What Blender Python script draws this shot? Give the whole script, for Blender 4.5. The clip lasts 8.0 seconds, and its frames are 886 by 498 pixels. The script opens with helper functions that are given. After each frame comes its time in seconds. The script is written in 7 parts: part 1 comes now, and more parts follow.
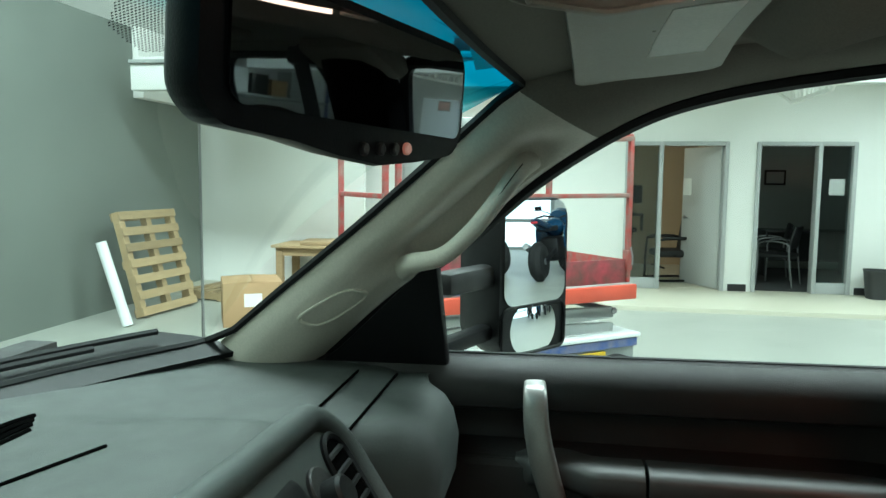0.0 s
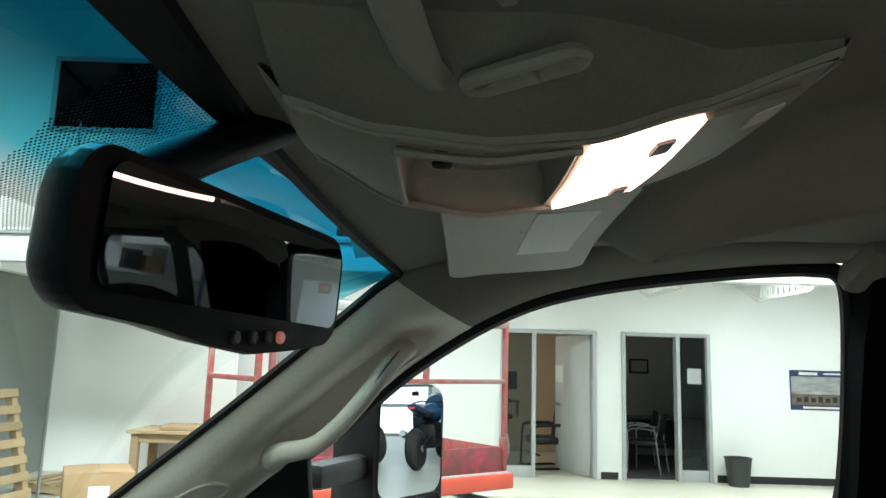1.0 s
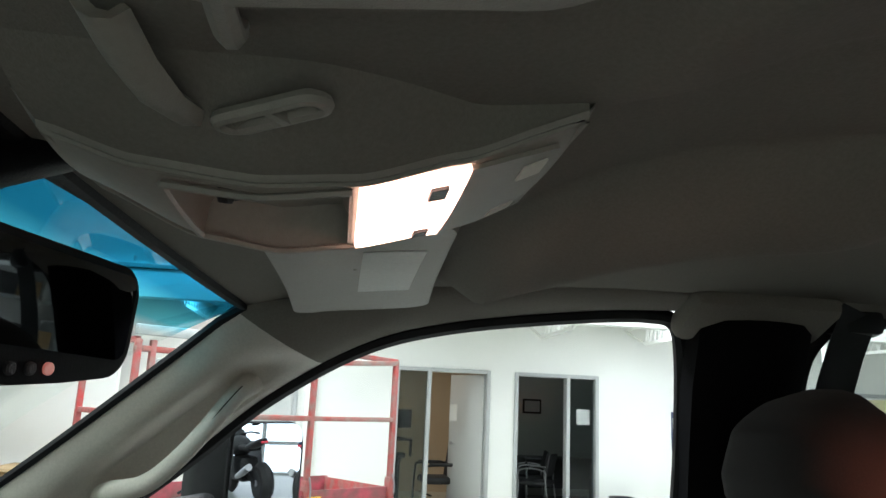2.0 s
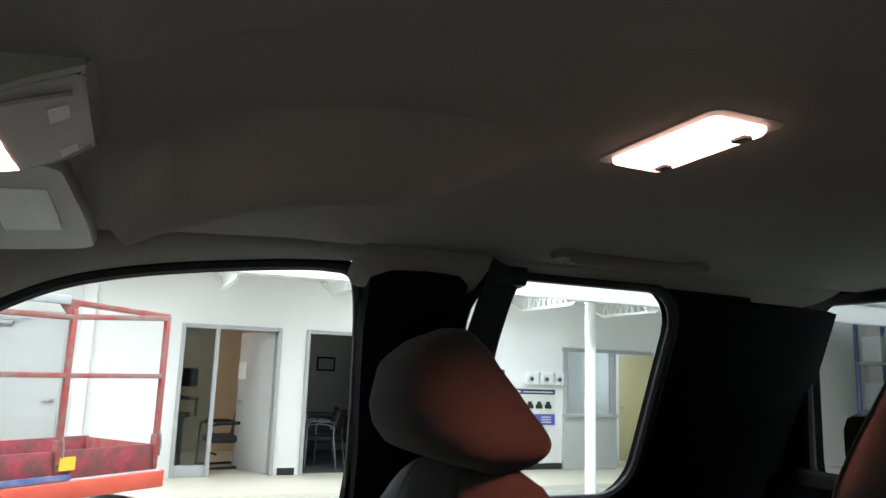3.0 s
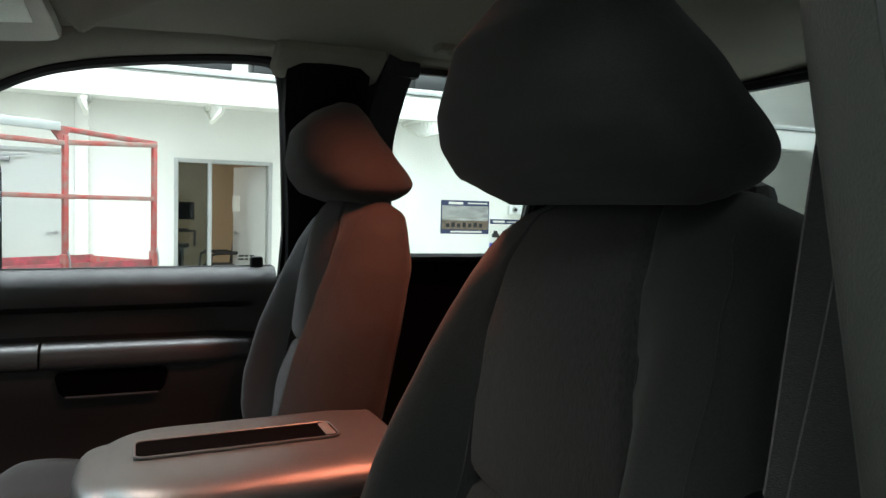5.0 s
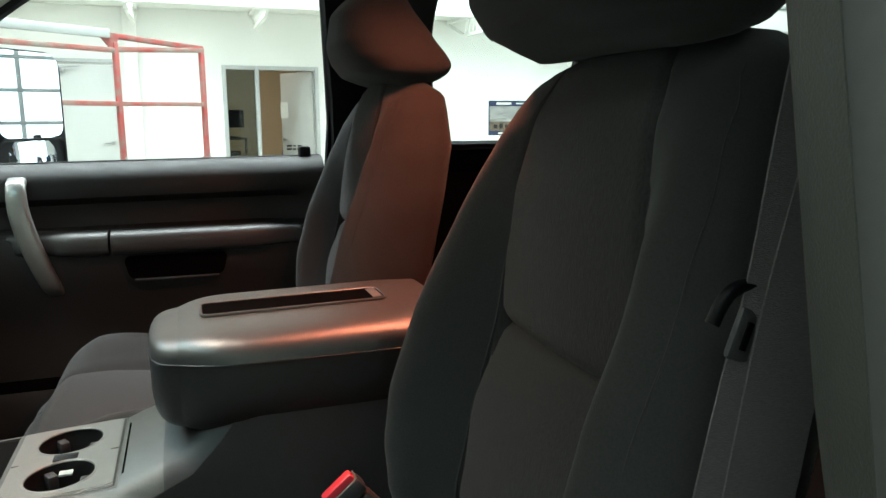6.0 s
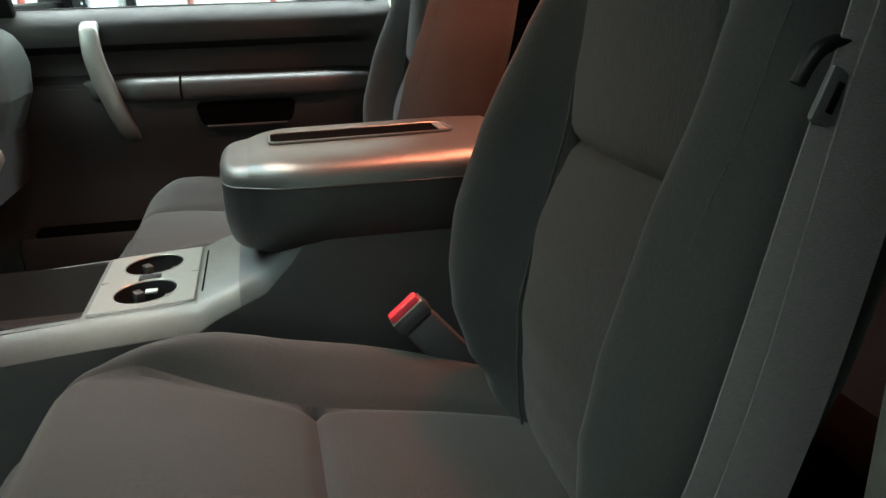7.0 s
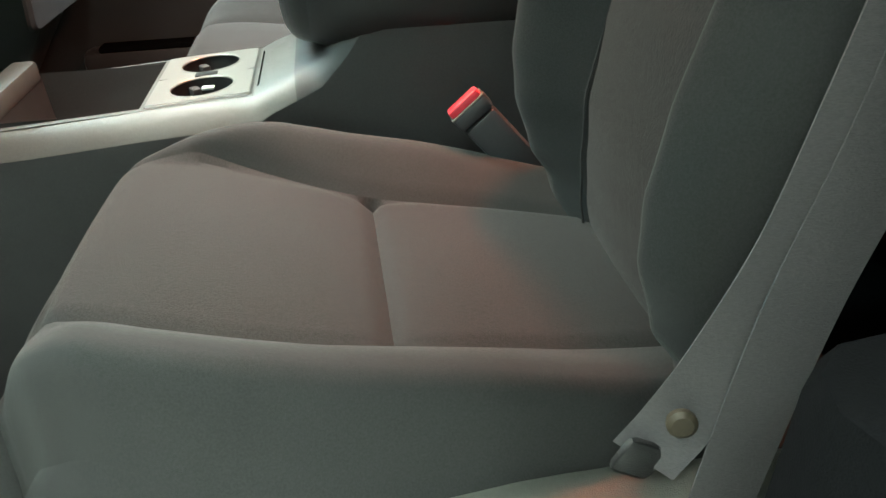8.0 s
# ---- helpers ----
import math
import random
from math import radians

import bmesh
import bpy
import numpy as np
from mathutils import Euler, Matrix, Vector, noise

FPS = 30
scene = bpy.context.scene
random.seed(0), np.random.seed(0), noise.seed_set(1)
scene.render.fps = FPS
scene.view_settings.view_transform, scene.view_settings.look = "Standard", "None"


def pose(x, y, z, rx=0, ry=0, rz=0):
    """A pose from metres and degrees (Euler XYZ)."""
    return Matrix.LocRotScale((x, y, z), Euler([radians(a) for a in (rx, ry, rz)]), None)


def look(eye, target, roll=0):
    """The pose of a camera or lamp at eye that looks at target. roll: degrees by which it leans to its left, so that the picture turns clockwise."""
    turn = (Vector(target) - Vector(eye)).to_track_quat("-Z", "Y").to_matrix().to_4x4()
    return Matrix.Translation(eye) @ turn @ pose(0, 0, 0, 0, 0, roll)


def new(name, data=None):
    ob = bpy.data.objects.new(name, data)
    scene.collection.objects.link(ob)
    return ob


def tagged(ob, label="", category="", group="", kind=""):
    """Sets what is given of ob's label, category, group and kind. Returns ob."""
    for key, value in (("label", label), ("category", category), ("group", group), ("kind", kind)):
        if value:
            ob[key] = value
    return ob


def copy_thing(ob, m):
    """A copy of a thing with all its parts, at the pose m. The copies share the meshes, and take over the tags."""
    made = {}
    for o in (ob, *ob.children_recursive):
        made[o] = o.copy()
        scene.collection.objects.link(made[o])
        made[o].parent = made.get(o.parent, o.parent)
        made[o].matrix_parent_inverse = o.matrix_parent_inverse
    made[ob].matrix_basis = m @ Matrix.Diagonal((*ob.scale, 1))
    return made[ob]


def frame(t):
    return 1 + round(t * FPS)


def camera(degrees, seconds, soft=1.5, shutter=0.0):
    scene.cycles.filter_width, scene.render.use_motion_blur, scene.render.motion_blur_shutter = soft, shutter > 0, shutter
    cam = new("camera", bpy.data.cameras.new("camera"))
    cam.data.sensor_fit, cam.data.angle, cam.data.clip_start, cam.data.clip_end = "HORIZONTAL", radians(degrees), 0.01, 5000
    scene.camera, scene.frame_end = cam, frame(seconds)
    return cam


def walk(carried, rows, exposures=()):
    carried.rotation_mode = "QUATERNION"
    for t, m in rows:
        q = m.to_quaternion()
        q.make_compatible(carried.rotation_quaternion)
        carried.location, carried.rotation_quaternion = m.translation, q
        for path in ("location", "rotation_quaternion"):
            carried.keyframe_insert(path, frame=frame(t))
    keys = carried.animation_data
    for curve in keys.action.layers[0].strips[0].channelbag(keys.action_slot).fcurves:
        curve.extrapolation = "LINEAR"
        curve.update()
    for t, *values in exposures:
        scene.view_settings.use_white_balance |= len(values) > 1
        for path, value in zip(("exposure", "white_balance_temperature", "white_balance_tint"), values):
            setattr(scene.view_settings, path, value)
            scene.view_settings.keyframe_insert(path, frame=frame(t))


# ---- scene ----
cam = camera(63.0, 8.0)
PATH = [
    (0, (-0.395, 0.665, 1.701), (1.57, 0.986, 1.507), 0.6),
    (0.5, (-0.402, 0.672, 1.71), (1.591, 0.803, 1.814), 1.3),
    (1, (-0.4, 0.662, 1.706), (1.575, 0.663, 2.021), 1.7),
    (1.2, (-0.398, 0.644, 1.709), (1.568, 0.598, 2.07), 2.0),
    (2.3, (-0.430, 0.559, 1.707), (1.488, 0.176, 2.131), 2.8),
    (2.5, (-0.448, 0.531, 1.704), (1.443, 0.031, 2.120), 2.8),
    (2.7, (-0.485, 0.490, 1.697), (1.370, -0.151, 2.085), 2.3),
    (3, (-0.547, 0.418, 1.685), (1.269, -0.348, 2.023), 2.0),
    (3.5, (-0.678, 0.353, 1.633), (1.125, -0.481, 1.858), 1.9),
    (4, (-0.773, 0.353, 1.615), (1.027, -0.513, 1.723), 1.8),
    (4.2, (-0.803, 0.343, 1.617), (1.006, -0.508, 1.668), 2.4),
    (5.3, (-0.956, 0.368, 1.531), (0.884, -0.398, 1.364), 0.8),
    (5.5, (-0.968, 0.369, 1.532), (0.876, -0.371, 1.305), 0.6),
    (6, (-0.978, 0.364, 1.503), (0.877, -0.293, 1.145), -0.1),
    (6.5, (-0.981, 0.366, 1.473), (0.873, -0.187, 0.966), -0.6),
    (7, (-0.985, 0.362, 1.442), (0.84, -0.086, 0.756), -0.9),
    (7.5, (-0.979, 0.355, 1.407), (0.786, 0.028, 0.525), -1.5),
    (8, (-0.987, 0.358, 1.363), (0.707, 0.125, 0.326), -2.2),
]
walk(cam, [(t, look(eye, target, roll)) for t, eye, target, roll in PATH],
     [(0.0, -0.27, 5950, -11), (0.5, -0.12, 6300, 0), (1.0, -0.05, 6200, 5), (2.5, 0.05, 6150, 15), (4.0, 0.05, 6150, 17), (5.5, 0.24, 6150, 3), (6.5, 0.52, 6300, 2), (7.0, 0.80, 6300, 0), (7.5, 1.52, 6250, -3), (8.0, 1.60, 6350, -2)])

# ---- world and large lights ----
world = bpy.data.worlds.new("world")
scene.world = world
world.use_nodes = True
_wn = world.node_tree.nodes
_sky = _wn.new("ShaderNodeTexSky")
_sky.sky_type, _sky.sun_disc = "NISHITA", False
_sky.sun_elevation, _sky.sun_rotation = radians(35), radians(200)
world.node_tree.links.new(_sky.outputs[0], _wn["Background"].inputs[0])
_wn["Background"].inputs[1].default_value = 0.1

SHOP_LIGHT = 1.0


def area_lamp(name, loc, rot, sx, sy, watts, color):
    d = bpy.data.lights.new(name, "AREA")
    d.shape, d.size, d.size_y, d.energy, d.color = "RECTANGLE", sx, sy, watts, color
    o = new(name, d)
    o.matrix_world = pose(*loc, *rot)
    return tagged(o, "long white area lamp over the workshop floor", "lamp", "workshop lamps")


# lamp at (-1, 5) is unseen, added to light the dash through the windscreen
for lx, ly in ((-1.0, 5.0), (-4.5, 3.0), (-4.5, -3.0), (3.2, 4.5), (3.2, 0.3), (3.2, -4.5), (8.3, 1.6), (8.3, -4.2)):
    low = lx > 5
    area_lamp("shop_area_lamp", (lx, ly, 2.94 if low else 6.4), (0, 0, 0), 0.4 if low else 1.2, 3.6, SHOP_LIGHT * (120 if low else 280 if lx == -1 else (140 if ly > 0 else 440) if lx < 0 else 640), (0.90, 1.0, 0.95) if lx < 0 else (0.93, 0.99, 1.0))

# ---- materials ----


def material(name, color, rough=0.6, metal=0.0, grain=0.0, grain_scale=200.0, stain=0.0, stain_scale=4.0, bump=0.0, bump_scale=300.0,
             spec=0.5, stain_color=None, rough_var=0.0, sheen=0.0, stretch=(1, 1, 1), island=0.0):
    m = bpy.data.materials.new(name)
    m.use_nodes = True
    nt = m.node_tree
    n, l = nt.nodes, nt.links
    b = n["Principled BSDF"]
    b.inputs["Roughness"].default_value, b.inputs["Metallic"].default_value = rough, metal
    b.inputs["Specular IOR Level"].default_value = spec
    if sheen:
        b.inputs["Sheen Weight"].default_value = sheen
        b.inputs["Sheen Roughness"].default_value = 0.5
    co = n.new("ShaderNodeTexCoord")
    mp = n.new("ShaderNodeMapping")
    mp.inputs["Scale"].default_value = stretch
    l.new(co.outputs["Object"], mp.inputs[0])
    rgb = n.new("ShaderNodeRGB")
    rgb.outputs[0].default_value = (*color, 1)
    out = rgb.outputs[0]

    def tex(scale, detail=4.0):
        t = n.new("ShaderNodeTexNoise")
        t.inputs["Scale"].default_value, t.inputs["Detail"].default_value = scale, detail
        l.new(mp.outputs[0], t.inputs["Vector"])
        return t.outputs["Fac"]

    def spread(fac, lo, hi):
        r = n.new("ShaderNodeMapRange")
        r.inputs["From Min"].default_value, r.inputs["From Max"].default_value = 0.3, 0.7
        r.inputs["To Min"].default_value, r.inputs["To Max"].default_value = lo, hi
        l.new(fac, r.inputs["Value"])
        return r.outputs["Result"]

    def mix(fac, a, bcol, blend="MIX"):
        x = n.new("ShaderNodeMix")
        x.data_type, x.blend_type = "RGBA", blend
        for sock, val in ((x.inputs[0], fac), (x.inputs[6], a), (x.inputs[7], bcol)):
            if hasattr(val, "links"):
                l.new(val, sock)
            else:
                sock.default_value = val
        return x.outputs[2]

    def grey(v):
        c = n.new("ShaderNodeCombineColor")
        for i in range(3):
            l.new(v, c.inputs[i])
        return c.outputs[0]

    if stain:
        dark = stain_color or tuple(c * 0.45 for c in color)
        out = mix(spread(tex(stain_scale, 6), 0.0, stain), out, (*dark, 1))
    if grain:
        out = mix(1.0, out, grey(spread(tex(grain_scale), 1 - grain, 1 + grain)), "MULTIPLY")
    if island:
        oi = n.new("ShaderNodeObjectInfo")
        r = n.new("ShaderNodeMapRange")
        r.inputs["To Min"].default_value, r.inputs["To Max"].default_value = 1 - island, 1 + island
        l.new(oi.outputs["Random"], r.inputs["Value"])
        out = mix(1.0, out, grey(r.outputs["Result"]), "MULTIPLY")
    l.new(out, b.inputs["Base Color"])
    if rough_var:
        l.new(spread(tex(stain_scale * 3, 5), max(0.02, rough - rough_var), min(1, rough + rough_var)), b.inputs["Roughness"])
    if bump:
        bp = n.new("ShaderNodeBump")
        bp.inputs["Strength"].default_value, bp.inputs["Distance"].default_value = bump, 0.002
        l.new(tex(bump_scale, 3), bp.inputs["Height"])
        l.new(bp.outputs[0], b.inputs["Normal"])
    return m


def glowing(name, color, strength):
    m = bpy.data.materials.new(name)
    m.use_nodes = True
    b = m.node_tree.nodes["Principled BSDF"]
    b.inputs["Base Color"].default_value = (0.8, 0.75, 0.7, 1)
    b.inputs["Emission Color"].default_value, b.inputs["Emission Strength"].default_value = (*color, 1), strength
    return m


def glass(name, tint=(1, 1, 1), gloss=0.06, band=None):
    """Clear pane: tinted see-through with a faint reflection; band: (from, to, colour) of a shade strip, in the second texture coordinate."""
    m = bpy.data.materials.new(name)
    m.use_nodes = True
    nt = m.node_tree
    n, l = nt.nodes, nt.links
    n.remove(n["Principled BSDF"])
    tr, gl, mx = n.new("ShaderNodeBsdfTransparent"), n.new("ShaderNodeBsdfGlossy"), n.new("ShaderNodeMixShader")
    gl.inputs["Roughness"].default_value = 0.02
    tr.inputs[0].default_value = (*tint, 1)
    if band:
        co, sp, rp = n.new("ShaderNodeUVMap"), n.new("ShaderNodeSeparateXYZ"), n.new("ShaderNodeValToRGB")
        mr = n.new("ShaderNodeMapRange")
        mr.inputs["From Min"].default_value, mr.inputs["From Max"].default_value = band[0], band[1]
        l.new(co.outputs[0], sp.inputs[0])
        l.new(sp.outputs[1], mr.inputs["Value"])
        l.new(mr.outputs["Result"], rp.inputs[0])
        rp.color_ramp.elements[0].color = (*tint, 1)
        rp.color_ramp.elements[1].color = (*band[2], 1)
        e = rp.color_ramp.elements.new(0.35)
        e.color = (0.12, 0.62, 0.78, 1)
        l.new(rp.outputs[0], tr.inputs[0])
    lw, pw = n.new("ShaderNodeLayerWeight"), n.new("ShaderNodeMath")
    pw.operation, pw.inputs[1].default_value = "POWER", 4.0
    ml = n.new("ShaderNodeMath")
    ml.operation, ml.inputs[1].default_value, ml.inputs[2].default_value = "MULTIPLY_ADD", 0.45, gloss * 0.5
    lw.inputs[0].default_value = 0.5
    l.new(lw.outputs["Facing"], pw.inputs[0])
    l.new(pw.outputs[0], ml.inputs[0])
    l.new(ml.outputs[0], mx.inputs[0])
    l.new(tr.outputs[0], mx.inputs[1])
    l.new(gl.outputs[0], mx.inputs[2])
    l.new(mx.outputs[0], n["Material Output"].inputs[0])
    return m


M = {}
# cab
M["fabric"] = material("seat_cloth", (0.027, 0.027, 0.027), 0.95, grain=0.16, grain_scale=600, stain=0.2, stain_scale=9, bump=0.3, bump_scale=1200, sheen=0.07, spec=0.15)
M["insert"] = material("seat_insert_cloth", (0.029, 0.0278, 0.0278), 0.95, grain=0.22, grain_scale=600, stain=0.2, stain_scale=7, bump=0.45, bump_scale=900, sheen=0.06, spec=0.1, stretch=(1, 1, 0.2))
M["headliner"] = material("headliner_cloth", (0.200, 0.185, 0.158), 0.95, grain=0.07, grain_scale=350, stain=0.12, stain_scale=3, bump=0.3, bump_scale=700, spec=0.15)
M["pillar"] = material("pillar_plastic", (0.64, 0.60, 0.525), 0.55, grain=0.06, grain_scale=300, stain=0.12, stain_scale=5, bump=0.35, bump_scale=900, spec=0.35)
M["overhead"] = material("overhead_plastic", (0.29, 0.265, 0.228), 0.5, grain=0.05, stain=0.1, stain_scale=8, bump=0.25, bump_scale=900)
M["dash"] = material("dash_vinyl", (0.054, 0.061, 0.058), 0.5, grain=0.12, grain_scale=500, stain=0.2, stain_scale=6, bump=0.5, bump_scale=800, rough_var=0.08)
M["trim"] = material("dark_trim_plastic", (0.024, 0.023, 0.024), 0.5, grain=0.15, grain_scale=400, stain=0.2, stain_scale=6, bump=0.4, bump_scale=900, rough_var=0.08)
M["black"] = material("black_plastic", (0.005, 0.005, 0.006), 0.5, grain=0.1, stain=0.2, stain_scale=10, bump=0.2, bump_scale=700, spec=0.28)
M["gloss_black"] = material("satin_black_plastic", (0.004, 0.004, 0.005), 0.38, grain=0.1, stain=0.2, stain_scale=10, bump=0.1, bump_scale=700, spec=0.10)
M["tan"] = material("tan_plastic", (0.045, 0.034, 0.02), 0.6, grain=0.1, stain=0.4, stain_scale=60)
M["rubber"] = material("black_rubber", (0.006, 0.006, 0.007), 0.6, grain=0.1, bump=0.2, spec=0.3)
# near-black without gloss: paints the dark inside of slots and pockets left uncut
M["void"] = material("painted_dark", (0.003, 0.003, 0.003), 1.0, spec=0.0)
M["doorpanel"] = material("door_panel_vinyl", (0.022, 0.020, 0.020), 0.45, spec=0.35, grain=0.12, grain_scale=500, stain=0.2, stain_scale=5, bump=0.5, bump_scale=800, rough_var=0.08)
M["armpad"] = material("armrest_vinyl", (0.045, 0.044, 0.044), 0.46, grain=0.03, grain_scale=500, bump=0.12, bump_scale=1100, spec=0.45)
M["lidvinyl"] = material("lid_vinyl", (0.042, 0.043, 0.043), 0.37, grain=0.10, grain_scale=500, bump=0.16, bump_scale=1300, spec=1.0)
M["aperture"] = material("painted_door_opening", (0.045, 0.045, 0.043), 0.45, grain=0.06, stain=0.2, stain_scale=6)
M["buckle"] = material("grey_buckle_plastic", (0.034, 0.035, 0.038), 0.45, grain=0.08, bump=0.2, bump_scale=900)
M["shieldgrey"] = material("grey_seat_shield", (0.10, 0.10, 0.09), 0.4, grain=0.08, stain=0.2, stain_scale=8, bump=0.3, bump_scale=900)
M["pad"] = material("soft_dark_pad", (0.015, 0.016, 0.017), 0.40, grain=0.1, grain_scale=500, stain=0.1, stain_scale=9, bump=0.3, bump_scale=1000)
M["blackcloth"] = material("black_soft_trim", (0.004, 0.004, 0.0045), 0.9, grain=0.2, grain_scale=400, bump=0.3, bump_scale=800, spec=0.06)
M["silver"] = material("silver_paint", (0.27, 0.265, 0.255), 0.36, metal=0.6, grain=0.05, grain_scale=300, stain=0.1, stain_scale=10)
M["console"] = material("console_plastic", (0.072, 0.072, 0.069), 0.42, grain=0.08, grain_scale=400, stain=0.15, stain_scale=7, bump=0.3, bump_scale=900, rough_var=0.06)
M["belt"] = material("belt_webbing", (0.085, 0.078, 0.082), 0.8, grain=0.15, grain_scale=300, bump=0.6, bump_scale=500, stretch=(1, 1, 4))
M["bpillar"] = material("grey_pillar_trim", (0.031, 0.032, 0.028), 0.55, grain=0.06, grain_scale=400, stain=0.15, stain_scale=5, bump=0.2, bump_scale=800)
M["carpet"] = material("carpet", (0.006, 0.0055, 0.0055), 1.0, grain=0.4, grain_scale=250, bump=1.0, bump_scale=300)
M["redplastic"] = material("red_plastic", (0.55, 0.03, 0.05), 0.4, grain=0.05)
M["label"] = material("printed_paper", (0.7, 0.7, 0.66), 0.6, grain=0.05, stain=0.1, stain_scale=20)
M["mirror_dim"] = material("dimmed_mirror", (0.30, 0.31, 0.33), 0.02, metal=1.0)
M["mirror"] = material("mirror_silvering", (0.86, 0.88, 0.9), 0.01, metal=1.0)
M["shield"] = glass("windshield_glass", (0.93, 0.97, 0.95), band=(0.16, 0.055, (0.012, 0.17, 0.30)))
M["pane"] = glass("side_glass", (0.93, 0.96, 0.95))
M["smoke"] = glass("office_glass", (0.62, 0.68, 0.68))
M["lens"] = glowing("lit_lamp_lens", (1.0, 0.58, 0.44), 8.0)
M["redled"] = glowing("red_button_light", (1.0, 0.08, 0.05), 0.18)
# workshop
M["concrete"] = material("sealed_concrete", (0.33, 0.335, 0.30), 0.42, grain=0.06, grain_scale=60, stain=0.16, stain_scale=0.8, bump=0.1, bump_scale=40, rough_var=0.04)
M["slab"] = material("office_floor_tile", (0.47, 0.445, 0.36), 0.35, grain=0.03, grain_scale=40, stain=0.06, stain_scale=2)
M["white"] = material("white_wall_paint", (0.80, 0.80, 0.77), 0.7, grain=0.02, grain_scale=90, stain=0.1, stain_scale=1.3, bump=0.15, bump_scale=150)
M["grey"] = material("grey_wall_paint", (0.20, 0.22, 0.20), 0.7, grain=0.04, grain_scale=80, stain=0.25, stain_scale=1.0, bump=0.15, bump_scale=120)
M["base"] = material("black_baseboard", (0.015, 0.015, 0.016), 0.5, grain=0.1)
M["frame"] = material("grey_frame_paint", (0.42, 0.43, 0.43), 0.45, grain=0.03, stain=0.1, stain_scale=4)
M["doorgrey"] = material("grey_door_paint", (0.50, 0.51, 0.50), 0.5, grain=0.03, stain=0.12, stain_scale=2.5)
M["beige"] = material("beige_office_paint", (0.52, 0.42, 0.30), 0.8, grain=0.02, stain=0.1, stain_scale=1.5)
M["officedark"] = material("office_wall_paint", (0.52, 0.53, 0.50), 0.8, grain=0.02, stain=0.1, stain_scale=1.5)
M["officefloor"] = material("office_carpet", (0.06, 0.06, 0.06), 1.0, grain=0.2)
M["yellowdoor"] = material("pale_yellow_door", (0.55, 0.50, 0.26), 0.6, grain=0.03, stain=0.1)
M["liftred"] = material("worn_red_paint", (0.36, 0.03, 0.028), 0.5, grain=0.1, stain=0.85, stain_scale=16, stain_color=(0.20, 0.15, 0.13), rough_var=0.15)
M["liftbare"] = material("bare_worn_steel", (0.26, 0.24, 0.21), 0.6, metal=0.3, grain=0.15, stain=0.9, stain_scale=9, stain_color=(0.36, 0.05, 0.04))
M["liftdeck"] = material("scuffed_red_toe_board", (0.085, 0.055, 0.042), 0.6, grain=0.15, grain_scale=25, stain=0.75, stain_scale=9, stain_color=(0.40, 0.03, 0.06))
M["orange"] = material("orange_red_paint", (0.62, 0.09, 0.05), 0.5, grain=0.08, stain=0.3, stain_scale=8)
M["liftgrey"] = material("grey_machine_paint", (0.42, 0.44, 0.43), 0.5, grain=0.06, stain=0.3, stain_scale=5)
M["blue"] = material("blue_marking", (0.05, 0.10, 0.32), 0.5, stain=0.6, stain_scale=14, stain_color=(0.35, 0.3, 0.28))
M["yellow"] = material("yellow_sticker", (0.75, 0.5, 0.03), 0.5, grain=0.05)
M["wood"] = material("pallet_pine", (0.38, 0.275, 0.15), 0.8, grain=0.2, grain_scale=60, stain=0.35, stain_scale=5, bump=0.4, bump_scale=90, stretch=(1, 1, 6), island=0.22)
M["card"] = material("corrugated_cardboard", (0.38, 0.25, 0.13), 0.85, grain=0.06, stain=0.2, stain_scale=4, bump=0.2, bump_scale=60)
M["tube"] = material("white_plastic_pipe", (0.78, 0.80, 0.80), 0.35, grain=0.02, stain=0.08)
M["bin"] = material("dark_bin_plastic", (0.03, 0.032, 0.034), 0.5, grain=0.1, stain=0.2)
M["chair"] = material("black_upholstery", (0.012, 0.012, 0.013), 0.6, grain=0.2, bump=0.3)
M["postphoto"] = material("landscape_print", (0.13, 0.115, 0.10), 0.5, stain=1.0, stain_scale=4, stain_color=(0.42, 0.43, 0.42), stretch=(1, 1, 3))
M["postsky"] = material("cloudy_print", (0.36, 0.36, 0.35), 0.5, stain=0.8, stain_scale=5, stain_color=(0.16, 0.16, 0.16), stretch=(1, 1, 3))
M["postground"] = material("brown_ground_print", (0.16, 0.12, 0.085), 0.5, stain=0.7, stain_scale=9, stain_color=(0.06, 0.045, 0.035))
M["navy"] = material("navy_print", (0.02, 0.03, 0.09), 0.5, grain=0.05)
M["violet"] = material("blue_violet_print", (0.10, 0.09, 0.45), 0.5, grain=0.05)
M["sky"] = glowing("daylight_beyond_glass", (0.75, 0.88, 1.0), 2.2)
M["tyre"] = material("tyre_rubber", (0.012, 0.012, 0.012), 0.8, grain=0.2, bump=0.5, bump_scale=80)
M["atvblue"] = material("blue_bodywork", (0.012, 0.05, 0.11), 0.25, grain=0.03)
M["steel"] = material("dull_steel", (0.35, 0.35, 0.36), 0.35, metal=0.9, grain=0.05)

# ---- shape tools ----


def thing(name, label, category, loc=(0, 0, 0), group="", kind=""):
    e = new(name)
    e.location = loc
    e.empty_display_size = 0.05
    return tagged(e, label, category, group, kind)


